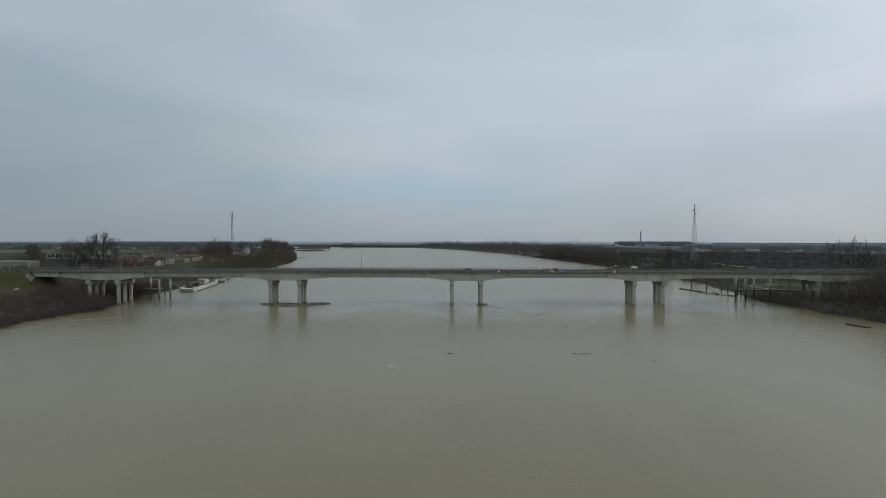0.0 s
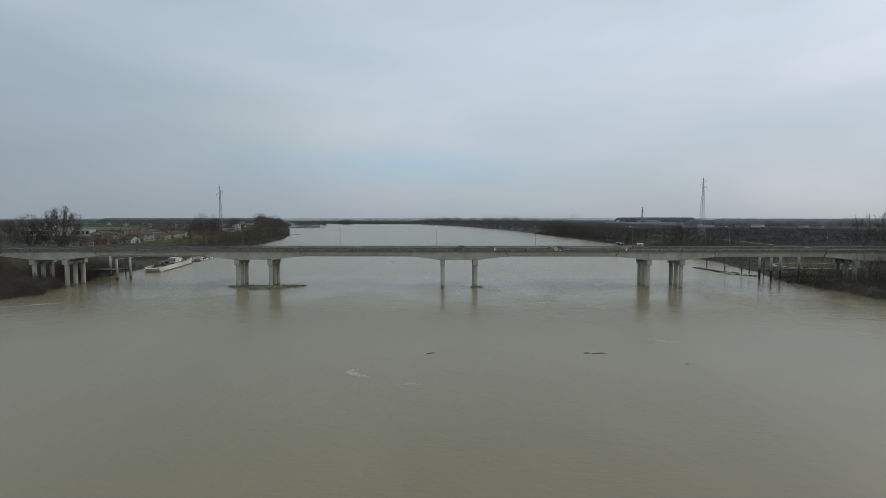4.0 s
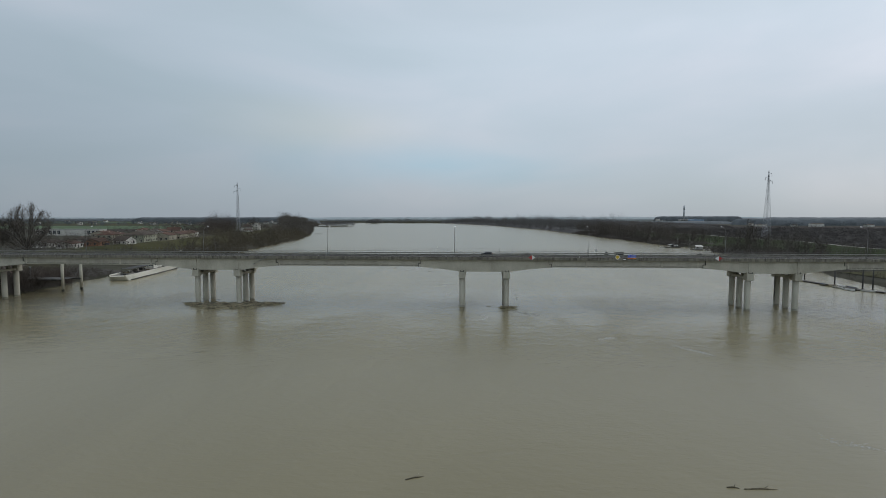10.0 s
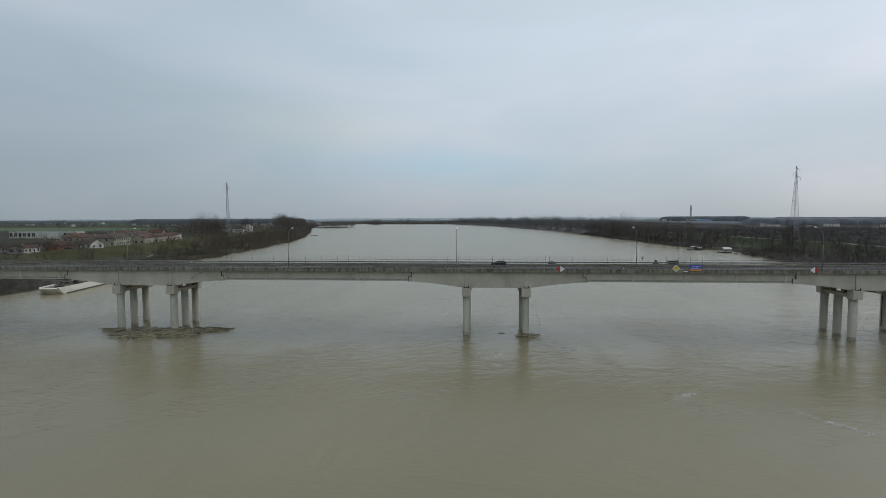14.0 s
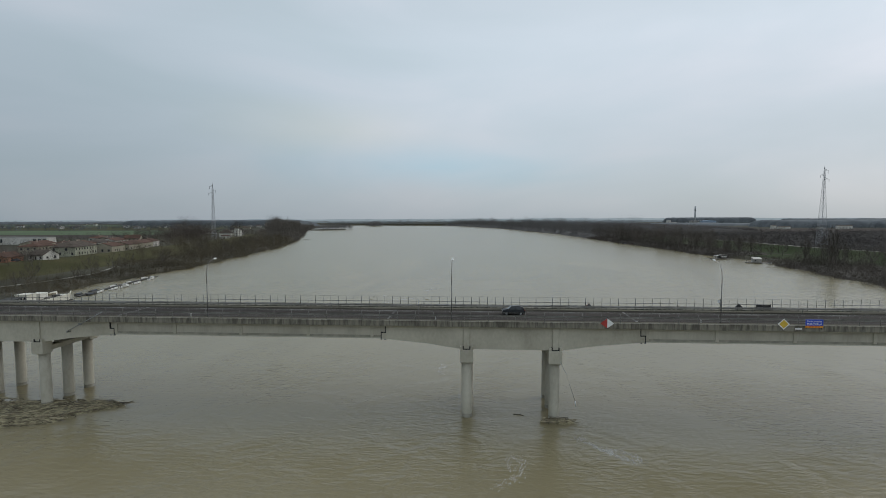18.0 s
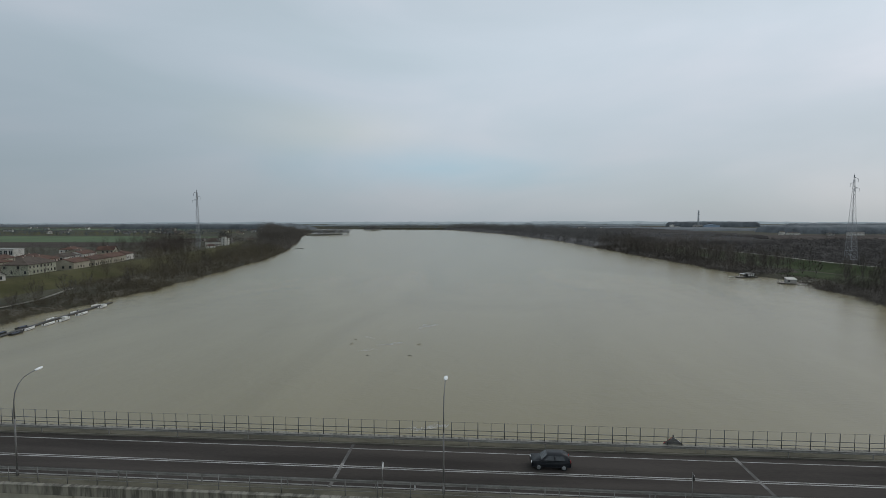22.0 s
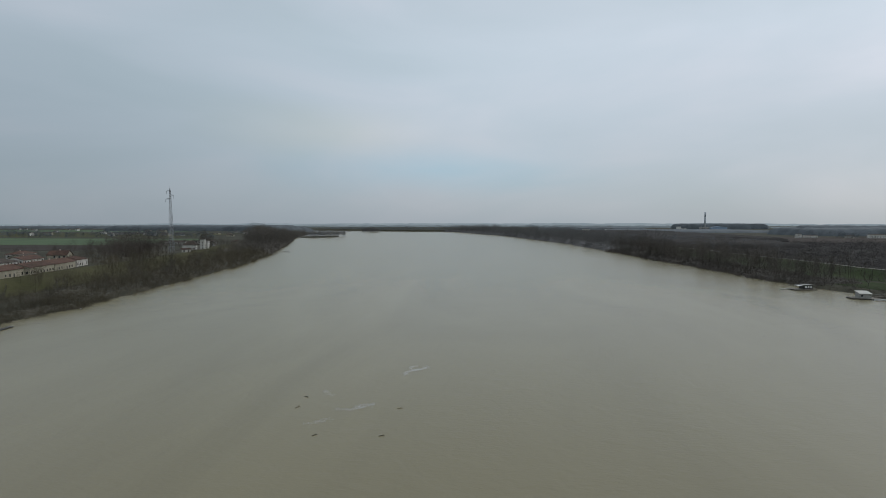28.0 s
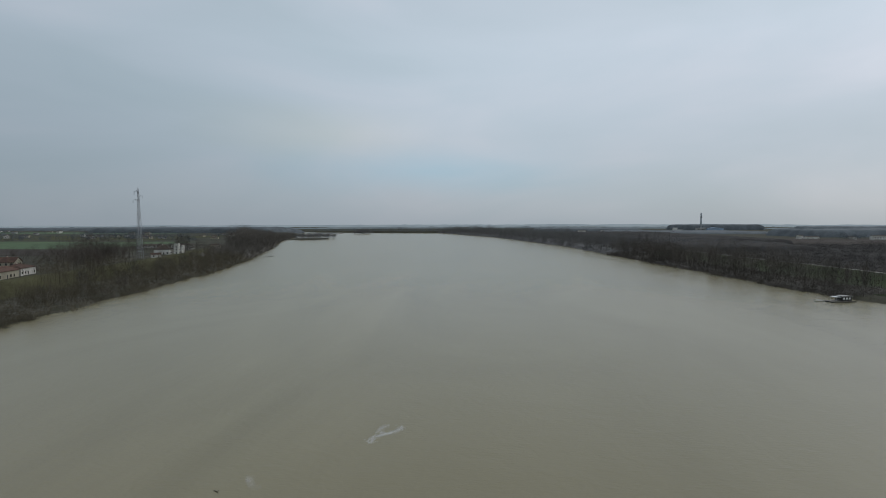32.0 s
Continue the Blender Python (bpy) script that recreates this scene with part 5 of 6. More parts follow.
def canopy(label, x0, x1, y0, y1, step, low, tall, mat, seed):
    """The knotted crown cover of a far wood, falling to the ground at its rim."""
    rng = np.random.default_rng(seed)
    nx, ny = int((x1 - x0) / step), int((y1 - y0) / step)
    v, f = [], []
    for j in range(ny + 1):
        for i in range(nx + 1):
            x, y = x0 + (x1 - x0) * i / nx + rng.uniform(-0.4, 0.4) * step, y0 + (y1 - y0) * j / ny + rng.uniform(-0.4, 0.4) * step
            rim = (0.0, 0.72, 0.95, 1.0)[min(3, i, nx - i, j, ny - j)]
            n = 0.5 + 0.14 * noise.noise((x * 0.006, y * 0.006, seed)) + 0.2 * noise.noise((x * 0.03, y * 0.03, seed)) + rng.uniform(-0.16, 0.16)
            v.append((x, y, height(x, y) - 0.5 + rim * (low + (tall - low) * n)))
    for j in range(ny):
        for i in range(nx):
            a = j * (nx + 1) + i
            f.append((a, a + 1, a + nx + 2, a + nx + 1))
    return thing("far_wood_canopy", label, "woodland", kind="stuff", me=raw_mesh("far_wood_canopy", v, f, mat, smooth=True))


FARC = "grey-brown crowns of a leafless wood far off"
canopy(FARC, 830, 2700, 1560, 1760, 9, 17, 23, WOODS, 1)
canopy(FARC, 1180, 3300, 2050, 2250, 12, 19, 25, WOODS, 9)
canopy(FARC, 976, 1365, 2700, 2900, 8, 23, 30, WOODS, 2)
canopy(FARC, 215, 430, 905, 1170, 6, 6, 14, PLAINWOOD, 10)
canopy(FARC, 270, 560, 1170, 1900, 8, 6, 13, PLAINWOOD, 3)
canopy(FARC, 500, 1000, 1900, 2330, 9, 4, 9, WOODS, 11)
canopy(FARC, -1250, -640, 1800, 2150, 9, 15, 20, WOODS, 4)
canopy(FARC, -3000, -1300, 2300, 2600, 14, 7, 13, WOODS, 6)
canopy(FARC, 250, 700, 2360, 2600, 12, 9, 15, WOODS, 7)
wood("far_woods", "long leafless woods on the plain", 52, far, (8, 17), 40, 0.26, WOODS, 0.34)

for x, y, k in ((-336, 832, 1.15), (-331, 838, 1.05), (-343, 850, 0.9), (-346, 842, 1.0)):
    plant(x, y, *TALL[int(k * 100) % 2], "tall slender bare poplar by the villa", k * 300, k)


# ---------------------------------------------------------------- houses of the village and farms
PANE = box_mesh("pane", GLASS, -0.55, 0.55, -0.03, 0.0, -0.78, 0.78)
FRAME = boxes_mesh("window", DECKWOOD, [(-0.64, -0.55, -0.06, 0.02, -0.87, 0.87), (0.55, 0.64, -0.06, 0.02, -0.87, 0.87), (-0.55, 0.55, -0.06, 0.02, 0.78, 0.87), (-0.7, 0.7, -0.1, 0.02, -0.9, -0.78), (-0.03, 0.03, -0.05, 0.0, -0.78, 0.78)])
DOOR = boxes_mesh("door", HULLDARK, [(-0.55, 0.55, -0.05, 0.02, 0.0, 2.15)])


def house(x, y, turn, w, d, storeys, wall, roof, rise=0.32, hip=False, label="", chimneys=1, name="house", sides=(0, 1, 2, 3)):
    """w runs along the ridge. Walls, tiled roof with eaves, windows with frames and panes, door, chimneys."""
    z = height(x, y)
    h = 2.9 * storeys + 0.3
    pick = random.Random(int(x * 7 + y * 13))
    hs = thing(name, label or "plastered village house with a tiled roof", "house", x, y, z, turn)
    bm = bmesh.new()
    add_box(bm, -w / 2, w / 2, -d / 2, d / 2, -1.0, h)
    top = rise * d / 2
    if not hip:
        for s in (-1, 1):
            vs = [bm.verts.new(v) for v in ((s * w / 2, -d / 2, h), (s * w / 2, d / 2, h), (s * w / 2, 0, h + top), (s * (w / 2 - 0.3), -d / 2, h), (s * (w / 2 - 0.3), d / 2, h), (s * (w / 2 - 0.3), 0, h + top))]
            bm.faces.new(vs[:3])
            bm.faces.new(vs[3:])
            bm.faces.new((vs[0], vs[2], vs[5], vs[3]))
            bm.faces.new((vs[1], vs[2], vs[5], vs[4]))
    under("wall", bm_mesh("wall", bm, PLASTER[wall]), hs)
    o, th = 0.55, 0.22
    rx = w / 2 - d / 2 * 0.9 if hip else w / 2 + o * 0.7
    rx = max(rx, 0.2)
    lo = h - rise * o
    vv = []
    for dz in (0.02, th):
        vv += [(-w / 2 - o, -d / 2 - o, lo + dz), (w / 2 + o, -d / 2 - o, lo + dz), (w / 2 + o, d / 2 + o, lo + dz), (-w / 2 - o, d / 2 + o, lo + dz), (-rx, 0, h + top + dz), (rx, 0, h + top + dz)]
    ff = [(0, 1, 5, 4), (1, 2, 5), (2, 3, 4, 5), (3, 0, 4)]
    ff = [f[::-1] for f in ff] + [tuple(i + 6 for i in f) for f in ff] + [(0, 1, 7, 6), (1, 2, 8, 7), (2, 3, 9, 8), (3, 0, 6, 9)]
    if not hip:
        ff = [f for f in ff if f not in ((5, 2, 1), (4, 0, 3), (7, 8, 11), (9, 6, 10), (1, 2, 8, 7), (3, 0, 6, 9))] + [(1, 5, 11, 7), (5, 2, 8, 11), (3, 4, 10, 9), (4, 0, 6, 10)]
    rf = under("roof", raw_mesh("roof", vv, ff, roof), hs)
    for k in range(chimneys):
        cx = (k + 1) / (chimneys + 1) * w - w / 2
        under("chimney", boxes_mesh("chimney", PLASTER["pink"], [(cx - 0.35, cx + 0.35, 0.5, 1.1, h + top * 0.4, h + top + 0.8), (cx - 0.45, cx + 0.45, 0.4, 1.2, h + top + 0.8, h + top + 0.92)]), rf)
    faces_ = ((-d / 2, 0, w), (w / 2, 90, d), (d / 2, 180, w), (-w / 2, 270, d))
    for si in sides:
        off, rot, run = faces_[si]
        n = max(1, int(run / 3.2))
        for st in range(int(storeys)):
            for k in range(n):
                u = (k + 0.5) / n * run - run / 2
                m = pose(0, 0, 0, 0, 0, rot) @ pose(u, -abs(off) - 0.004, 1.65 + 2.9 * st)
                if st == 0 and k == n // 2 and si in (0, 2):
                    under("door", DOOR, hs, "dark wooden door", at=pose(0, 0, 0, 0, 0, rot) @ pose(u, -abs(off) - 0.004, 0.05))
                    continue
                if pick.random() < 0.16:
                    continue
                m = m @ Matrix.Diagonal((pick.uniform(0.75, 1.15), 1.0, pick.uniform(0.7, 1.05), 1.0))
                wn = under("window", FRAME, hs, at=m)
                under("pane", PANE, wn)
    return hs


CREAM = "two-storey plastered village house with a hipped tile roof"
ROWH = "row of pale village houses under one tile roof"
house(-246, 426, -12, 12, 9, 1, "white", ROOFGREY, 0.6, label="low white gabled house with a tile roof", chimneys=0)
house(-257, 413, 102, 15, 9, 1, "orange", ROOF, 0.5, label="orange plastered house with a red tile roof")
house(-258, 390, 102, 14, 9, 1, "white", ROOF, label="white plastered house among bare trees")
house(-281, 398, 102, 16, 11, 1, "white", ROOFGREY, label="low white house with a brown roof")
house(-262, 467, 104, 27, 14, 2, "green", ROOFGREY, 0.46, True, "large pale green house with a hipped roof", 2)
house(-261, 497, 106, 22, 12, 1.5, "cream", ROOF, 0.36, False, ROWH, 1)
house(-266, 521, 108, 27, 13, 1.5, "cream", ROOF, 0.34, False, ROWH, 2)
house(-275, 548, 108, 27, 13, 1.5, "cream", ROOF, 0.34, False, ROWH, 2)
house(-283, 572, 108, 17, 12, 1.5, "white", ROOF, 0.34, True, ROWH, 1)
house(-286, 500, 108, 22, 12, 2, "pink", ROOF, 0.34, True, ROWH, 1)
house(-295, 528, 108, 24, 12, 2, "white", ROOFGREY, 0.32, True, ROWH, 1)
house(-304, 556, 108, 24, 11, 2, "white", ROOF, 0.34, False, ROWH, 1)
house(-291, 470, 104, 22, 12, 2, "cream", ROOF, 0.34, True, CREAM, 1)
house(-290, 440, 104, 16, 10, 1, "white", ROOFGREY, 0.34, True, CREAM, 1)
house(-320, 500, 108, 24, 12, 2, "cream", ROOF, 0.32, False, ROWH, 1)
house(-328, 532, 108, 24, 12, 1, "white", ROOFGREY, 0.32, True, ROWH, 1)
house(-326, 578, 100, 16, 11, 2, "cream", ROOFGREY, 0.36, False, CREAM, 1)
house(-318, 600, 20, 13, 10, 2, "cream", ROOF, 0.6, False, "cream gabled house at the row's end", 1)
house(-352, 560, 108, 22, 11, 1, "grey", ROOF, 0.32, True, CREAM, 1)
house(-360, 610, 108, 20, 11, 2, "white", ROOF, 0.34, True, CREAM, 1)
house(-186, 271, 100, 16, 7, 1, "pink", ROOFGREY, 0.3, False, "low brown boathouse with white windows", 0, "boathouse")
house(-319.5, 776, 12, 15, 11, 1.8, "white", ROOFGREY, 0.75, True, "white villa with a hipped brown roof", 1, "villa")
house(-312.5, 790, 12, 11, 8, 3, "white", ROOFGREY, 0.25, True, "tall white rear wing of the villa", 1, "villa_wing", sides=(0, 1))
house(-308, 781, 12, 4.5, 4.5, 3.8, "white", ROOFGREY, 0.3, True, "square white tower beside the villa", 0, "villa_tower", sides=(0, 1))
house(-352, 872, 10, 14, 10, 2, "grey", ROOFGREY, 0.3, True, CREAM, 1)
house(-330, 900, 30, 12, 10, 2, "cream", ROOF, 0.3, True, CREAM, 1)
house(-292, 722, 40, 8, 6, 1, "white", ROOF, 0.4, False, "small white and red shed by the levee", 0)
house(-420, 905, 15, 26, 12, 1, "white", ROOFGREY, 0.3, False, "long white farm building", 0, "farmhouse")


def flat_hall(x, y, turn, w, d, h, wall, label):
    b = thing("hall", label, "building", x, y, height(x, y), turn)
    under("wall", box_mesh("wall", PLASTER[wall], -w / 2, w / 2, -d / 2, d / 2, -1, h), b)
    under("roof", boxes_mesh("roof", PLASTER["grey"], [(-w / 2 - 0.2, w / 2 + 0.2, -d / 2 - 0.2, d / 2 + 0.2, h, h + 0.5)], 0.05), b)
    n = int(w / 5)
    win = boxes_mesh("window", GLASS, [(-1.6, 1.6, -0.05, 0.01, -1.8, 1.8)])
    bar = boxes_mesh("mullion", LAMPHEAD, [(-0.06, 0.06, -0.08, -0.051, -1.8, 1.8), (-1.6, 1.6, -0.08, -0.051, -0.05, 0.05)])
    for k in range(n):
        if w > 60 and 5 < k < n - 3:
            continue
        wn = under("window", win, b, "tall dark window", at=pose((k + 0.5) / n * w - w / 2, -d / 2 - 0.004, h * 0.55))
        under("mullion", bar, wn)
    return b


flat_hall(-248, 291, 4, 20, 9, 9.6, "cream", "pale flat-roofed building beside the bridge road")
flat_hall(-434.5, 596, -3, 78, 10, 6.8, "white", "long white flat-roofed hall with tall windows")
rng = np.random.default_rng(14)
FARM = "small pale farmhouse far out on the plain"
for k in range(34):
    x, y = float(rng.uniform(-1900, -450)), float(rng.uniform(1240, 2300))
    house(x, y, float(rng.uniform(-30, 30)), float(rng.uniform(8, 15)), 8, int(rng.integers(1, 3)), ("grey", "grey", "cream", "white")[k % 4], ROOFGREY, 0.34, label=FARM, name="farmhouse", sides=(0,))
for x, y, w in ((-640, 1262, 14), (-668, 1255, 22), (-700, 1260, 10), (-818, 1362, 26), (-850, 1356, 12), (-792, 1366, 10), (-1010, 1332, 18), (-1046, 1326, 12), (-552, 1452, 24), (-585, 1447, 12), (-1290, 1462, 20), (-905, 1592, 30), (-950, 1600, 14), (731, 1440, 10), (759, 1444, 27), (826, 1418, 14), (872, 1404, 34), (1010, 1420, 22), (420, 2250, 30), (520, 2300, 30), (300, 2450, 40)):
    house(x, y, float(rng.uniform(-25, 25)) * (0.3 if x > 0 else 1), w, 9, 2.6 if x in (731, 872) else 1.6 if y < 1500 else 2, "white" if x > 0 else ("white", "cream", "grey")[int(x) % 3], ROOFGREY if x > 0 else (ROOFGREY, ROOF)[int(y) % 2], 0.26 if x > 0 else 0.4, label=FARM, name="farmhouse", sides=(0,))

# works with the tall chimney
stack = thing("chimney_stack", "tall slim grey concrete factory chimney", "chimney", 1032, 2620, 1)
under("shaft", tube_mesh("shaft", CHIMNEY, [(0, 0, -1), (0, 0, 40), (0, 0, 80)], [4.4, 3.9, 3.4], 24), stack)
under("shaft_band", tube_mesh("shaft_band", CHIMNEY, [(0, 0, 58), (0, 0, 80.4)], [3.75, 3.5], 24), stack, "thicker upper part of the shaft")
flat_hall(1040, 2590, 0, 80, 30, 12, "grey", "long works hall by the chimney")
shed = thing("works_shed", "blue sheet-metal works shed by the chimney", "building", 1068, 2570, 1)
under("wall", box_mesh("wall", BLUESHED, -34, 34, -12, 12, -1, 11), shed)
under("roof", extrude_profile("roof", BLUESHED, [(-35, 11), (35, 11), (0, 15)], -12.5, 12.5), shed)
silo = thing("silo_tower", "pale tall works tower with flat roof", "building", 806, 2335, 1)
under("wall", boxes_mesh("wall", PLASTER["white"], [(-7, 7, -7, 7, -1, 15), (7, 30, -6, 6, -1, 8)], 0.1), silo)
under("roof", boxes_mesh("roof", PLASTER["white"], [(-7.4, 7.4, -7.4, 7.4, 15, 16)]), silo)


def pylon(x, y, top, turn, label, first_arm, slim):
    """A lattice mast: four tapering legs, cross bracing and three pairs of arms with insulators."""
    z0 = height(x, y)
    H_ = top - z0
    p = thing("power_pylon", label, "pylon", x, y, z0, turn)

    def half(z):
        return slim * max(0.12, 3.35 - 0.042 * z if z < H_ - 3.6 else (3.35 - 0.042 * (H_ - 3.6)) * (H_ - z) / 3.6)

    for sx in (-1, 1):
        for sy in (-1, 1):
            under("leg", tube_mesh("leg", PYLON, [(sx * half(k * H_ / 20), sy * half(k * H_ / 20), k * H_ / 20 - (0.5 if k == 0 else 0)) for k in range(21)], [0.13] * 21, 4, False), p)
    bm = bmesh.new()
    n = 20
    for k in range(n):
        za, zb = k * H_ / n, (k + 1) * H_ / n
        a, b = half(za), half(zb)
        for c in range(4):
            q = [(-1, -1), (1, -1), (1, 1), (-1, 1)]
            (ux, uy), (vx, vy) = q[c], q[(c + 1) % 4]
            add_tube(bm, [(ux * a, uy * a, za), (vx * b, vy * b, zb)], [0.06, 0.06], 3, False)
            add_tube(bm, [(vx * a, vy * a, za), (ux * b, uy * b, zb)], [0.06, 0.06], 3, False)
            add_tube(bm, [(ux * b, uy * b, zb), (vx * b, vy * b, zb)], [0.075, 0.075], 3, False)
    under("bracing", bm_mesh("bracing", bm, PYLON), p)
    under("tip", tube_mesh("tip", PYLON, [(0, 0, H_ - 1), (0, 0, H_ + 1.5)], [0.16, 0.05], 4), p)
    for zz, q, ln in ((H_ - 3.6, first_arm, 3.6), (H_ - 7.8, -first_arm, 3.6), (H_ - 11.6, first_arm, 4.8)):
        bm = bmesh.new()
        w = half(zz)
        for sy in (-1, 1):
            add_tube(bm, [(q * w, sy * w, zz), (q * ln, 0, zz + 0.3)], [0.13, 0.07], 4)
            add_tube(bm, [(q * w, sy * w, zz + 1.4), (q * ln, 0, zz + 0.3)], [0.1, 0.07], 4)
        arm = under("arm", bm_mesh("arm", bm, PYLON), p)
        under("insulator", tube_mesh("insulator", DARKSTEEL, [(q * (ln - 0.1), 0, zz + 0.25), (q * (ln - 0.1), 0, zz - 2.6)], [0.15, 0.12], 6), arm)


pylon(-303, 716, 72.2, 8, "tall lattice river-crossing power pylon", -1, 0.62)
pylon(323.5, 634, 76.6, 8, "tall lattice river-crossing power pylon", 1, 1.0)


# ---------------------------------------------------------------- moorings and boats
def hull_mesh(name, mat, length, beam, depth, draft, bow=0.3, flare=0.12, stern=0.9, sheer=0.0):
    """An open hull along y, bow towards +y."""
    n = 10
    v, f = [], []
    for i in range(n + 1):
        k = i / n
        w = beam / 2 * (stern + (1 - stern) * min(1, k * 4)) * (1 if k < 1 - bow else max(0.04, math.cos((k - 1 + bow) / bow * math.pi / 2) ** 0.75))
        y = (k - 0.5) * length
        up = depth + sheer * max(0, k - 0.4) ** 2 * 3
        t = w - min(0.12, w * 0.5)
        v += [(-w * (1 - flare * 2), y * 0.97, -draft), (-w, y, up), (-t, y, up), (-t * 0.9, y * 0.96, up * 0.35), (t * 0.9, y * 0.96, up * 0.35), (t, y, up), (w, y, up), (w * (1 - flare * 2), y * 0.97, -draft)]
    for i in range(n):
        for k in range(8):
            a, b = i * 8 + k, i * 8 + (k + 1) % 8
            f.append((a, b, b + 8, a + 8))
    f += [tuple(range(7, -1, -1)), tuple(n * 8 + k for k in range(8))]
    return raw_mesh(name, v, f, mat)


barge = thing("river_barge", "long white moored barge with low sides", "barge", -146.6, 306.8, 0, 11)
barge.scale = (1.0, 1.06, 1.0)
v, f = [], []
sec = [(-25.5, 0.72, 1.3), (-23.0, 0.98, 0.0), (-10, 1, 0), (10, 1, 0), (19, 1, 0), (23.5, 0.94, 0.1), (26.6, 0.62, 1.2)]
for y, k, lift in sec:
    w = 4.5 * k
    in_ = 1.2 if y < 0 and lift > 1 else -2.2 if lift > 1 else 0.0
    up = 2.5 + (0.7 if y > 25 else 0.25 if y > 22 else 0.0)
    v += [(-w * 0.94, y + in_, -0.8 + lift), (-w, y, up), (-w + 0.35, y, up), (-w + 0.35, y, 2.0), (w - 0.35, y, 2.0), (w - 0.35, y, up), (w, y, up), (w * 0.94, y + in_, -0.8 + lift)]
for i in range(len(sec) - 1):
    for k in range(8):
        a, b = i * 8 + k, i * 8 + (k + 1) % 8
        f.append((a, b, b + 8, a + 8))
f += [tuple(range(7, -1, -1)), tuple((len(sec) - 1) * 8 + k for k in range(8))]
under("hull", raw_mesh("hull", v, f, HULLWHITE), barge)
under("rubbing_strake", boxes_mesh("rubbing_strake", HULLDARK, [(4.4, 4.62, -23, 24, 0.0, 0.35), (-4.62, -4.4, -23, 24, 0.0, 0.35)]), barge, "dark strip along the waterline")
under("deck", box_mesh("deck", DECKWOOD, -4.1, 4.1, -22.8, 23.4, 2.01, 2.07), barge)
under("wheelhouse", boxes_mesh("wheelhouse", HULLWHITE, [(-3.2, 0.6, 6.5, 11.0, 1.42, 4.7), (-3.4, 0.8, 6.3, 11.2, 4.7, 4.85)], 0.05), barge, "white cabin")
under("cabin", boxes_mesh("cabin", HULLWHITE, [(-3.4, 0.2, 13.5, 17.5, 1.42, 4.0), (-3.5, 0.3, 13.4, 17.6, 4.0, 4.12)], 0.05), barge, "low white cabin")
for k in range(3):
    under("cabin_window", box_mesh("cabin_window", GLASS, -2.9 + k * 1.15, -2.1 + k * 1.15, 6.46, 6.5, 3.2, 4.1), barge)
under("hatch", boxes_mesh("hatch", DECKWOOD, [(-2.6, 2.6, -16, -4, 1.42, 2.1), (-2.2, 2.2, -3, 4.5, 1.42, 1.9)], 0.05), barge)
for k in range(7):
    under("bollard", tube_mesh("bollard", HULLDARK, [(3.7, -20 + k * 6.6, 1.4), (3.7, -20 + k * 6.6, 2.5)], [0.14, 0.16], 8), barge)
shelter = under("shelter_roof", box_mesh("shelter_roof", HULLDARK, -3.7, 1.2, -15.5, 4.6, 4.1, 4.25), barge, "long dark flat shelter roof")
for k in range(5):
    for px in (-3.6, 1.0):
        under("shelter_post", box_mesh("shelter_post", DECKWOOD, px, px + 0.22, -15.3 + k * 4.85, -15.05 + k * 4.85, 1.42, 4.1), shelter, "pale post")
for q, (bx, by, bz) in enumerate(((-1.5, 22.0, 3.0), (1.6, 19.5, 2.8), (2.2, 14.5, 2.7), (-2.2, -14, 2.9), (1.5, -11.5, 2.7), (-1.0, -7.5, 3.1), (2.0, -1.5, 2.8), (-2.4, 1.0, 3.0), (0.5, 20.5, 2.6))):
    under("deck_gear", box_mesh("deck_gear", (DRIFT, HULLDARK, DECKWOOD)[q % 3], bx - 0.9, bx + 0.9, by - 1.1, by + 1.1, 1.9, bz, 0.12), barge)
under("winch", boxes_mesh("winch", HULLDARK, [(-1.2, 1.2, -20.5, -18.8, 1.42, 2.5), (-0.4, 0.4, -22.2, -21.2, 1.42, 2.2)], 0.08), barge)


def float_stage(name, pts, width, label):
    s = thing(name, label, "pontoon")
    for (xa, ya), (xb, yb) in zip(pts, pts[1:]):
        ln = math.hypot(xb - xa, yb - ya)
        n = max(1, int(ln / 6))
        ang = math.degrees(math.atan2(yb - ya, xb - xa))
        for k in range(n):
            m = pose(xa + (xb - xa) * (k + 0.5) / n, ya + (yb - ya) * (k + 0.5) / n, 0, 0, 0, ang)
            b = under("float_box", box_mesh("float_box", HULLDARK, -ln / n / 2 + 0.1, ln / n / 2 - 0.1, -width / 2, width / 2, -0.3, 0.35, 0.05), s, at=m)
            step = (ln / n - 0.2) / 8
            board_me = box_mesh("plank", STAGEWOOD, 0.0, step - 0.06, -width / 2 - 0.1, width / 2 + 0.1, 0.351, 0.43)
            for q in range(8):
                under("plank", board_me, b, at=pose(-ln / n / 2 + 0.1 + q * step, 0, 0))
    return s


float_stage("floating_stage", [(-150.5, 339), (-157.5, 372), (-164, 408)], 1.5, "dark floating jetty with boats alongside")
float_stage("floating_stage", [(152.6, 308), (155.6, 287), (156.4, 275), (162, 266.5)], 2.2, "long low floating jetty with driftwood")
float_stage("floating_stage", [(150.4, 176.6), (151.9, 169.3)], 2.2, "short dark landing stage beside the scrub")
float_stage("floating_stage", [(-233, 850), (-246, 856)], 2.5, "small dark landing stage far upstream")


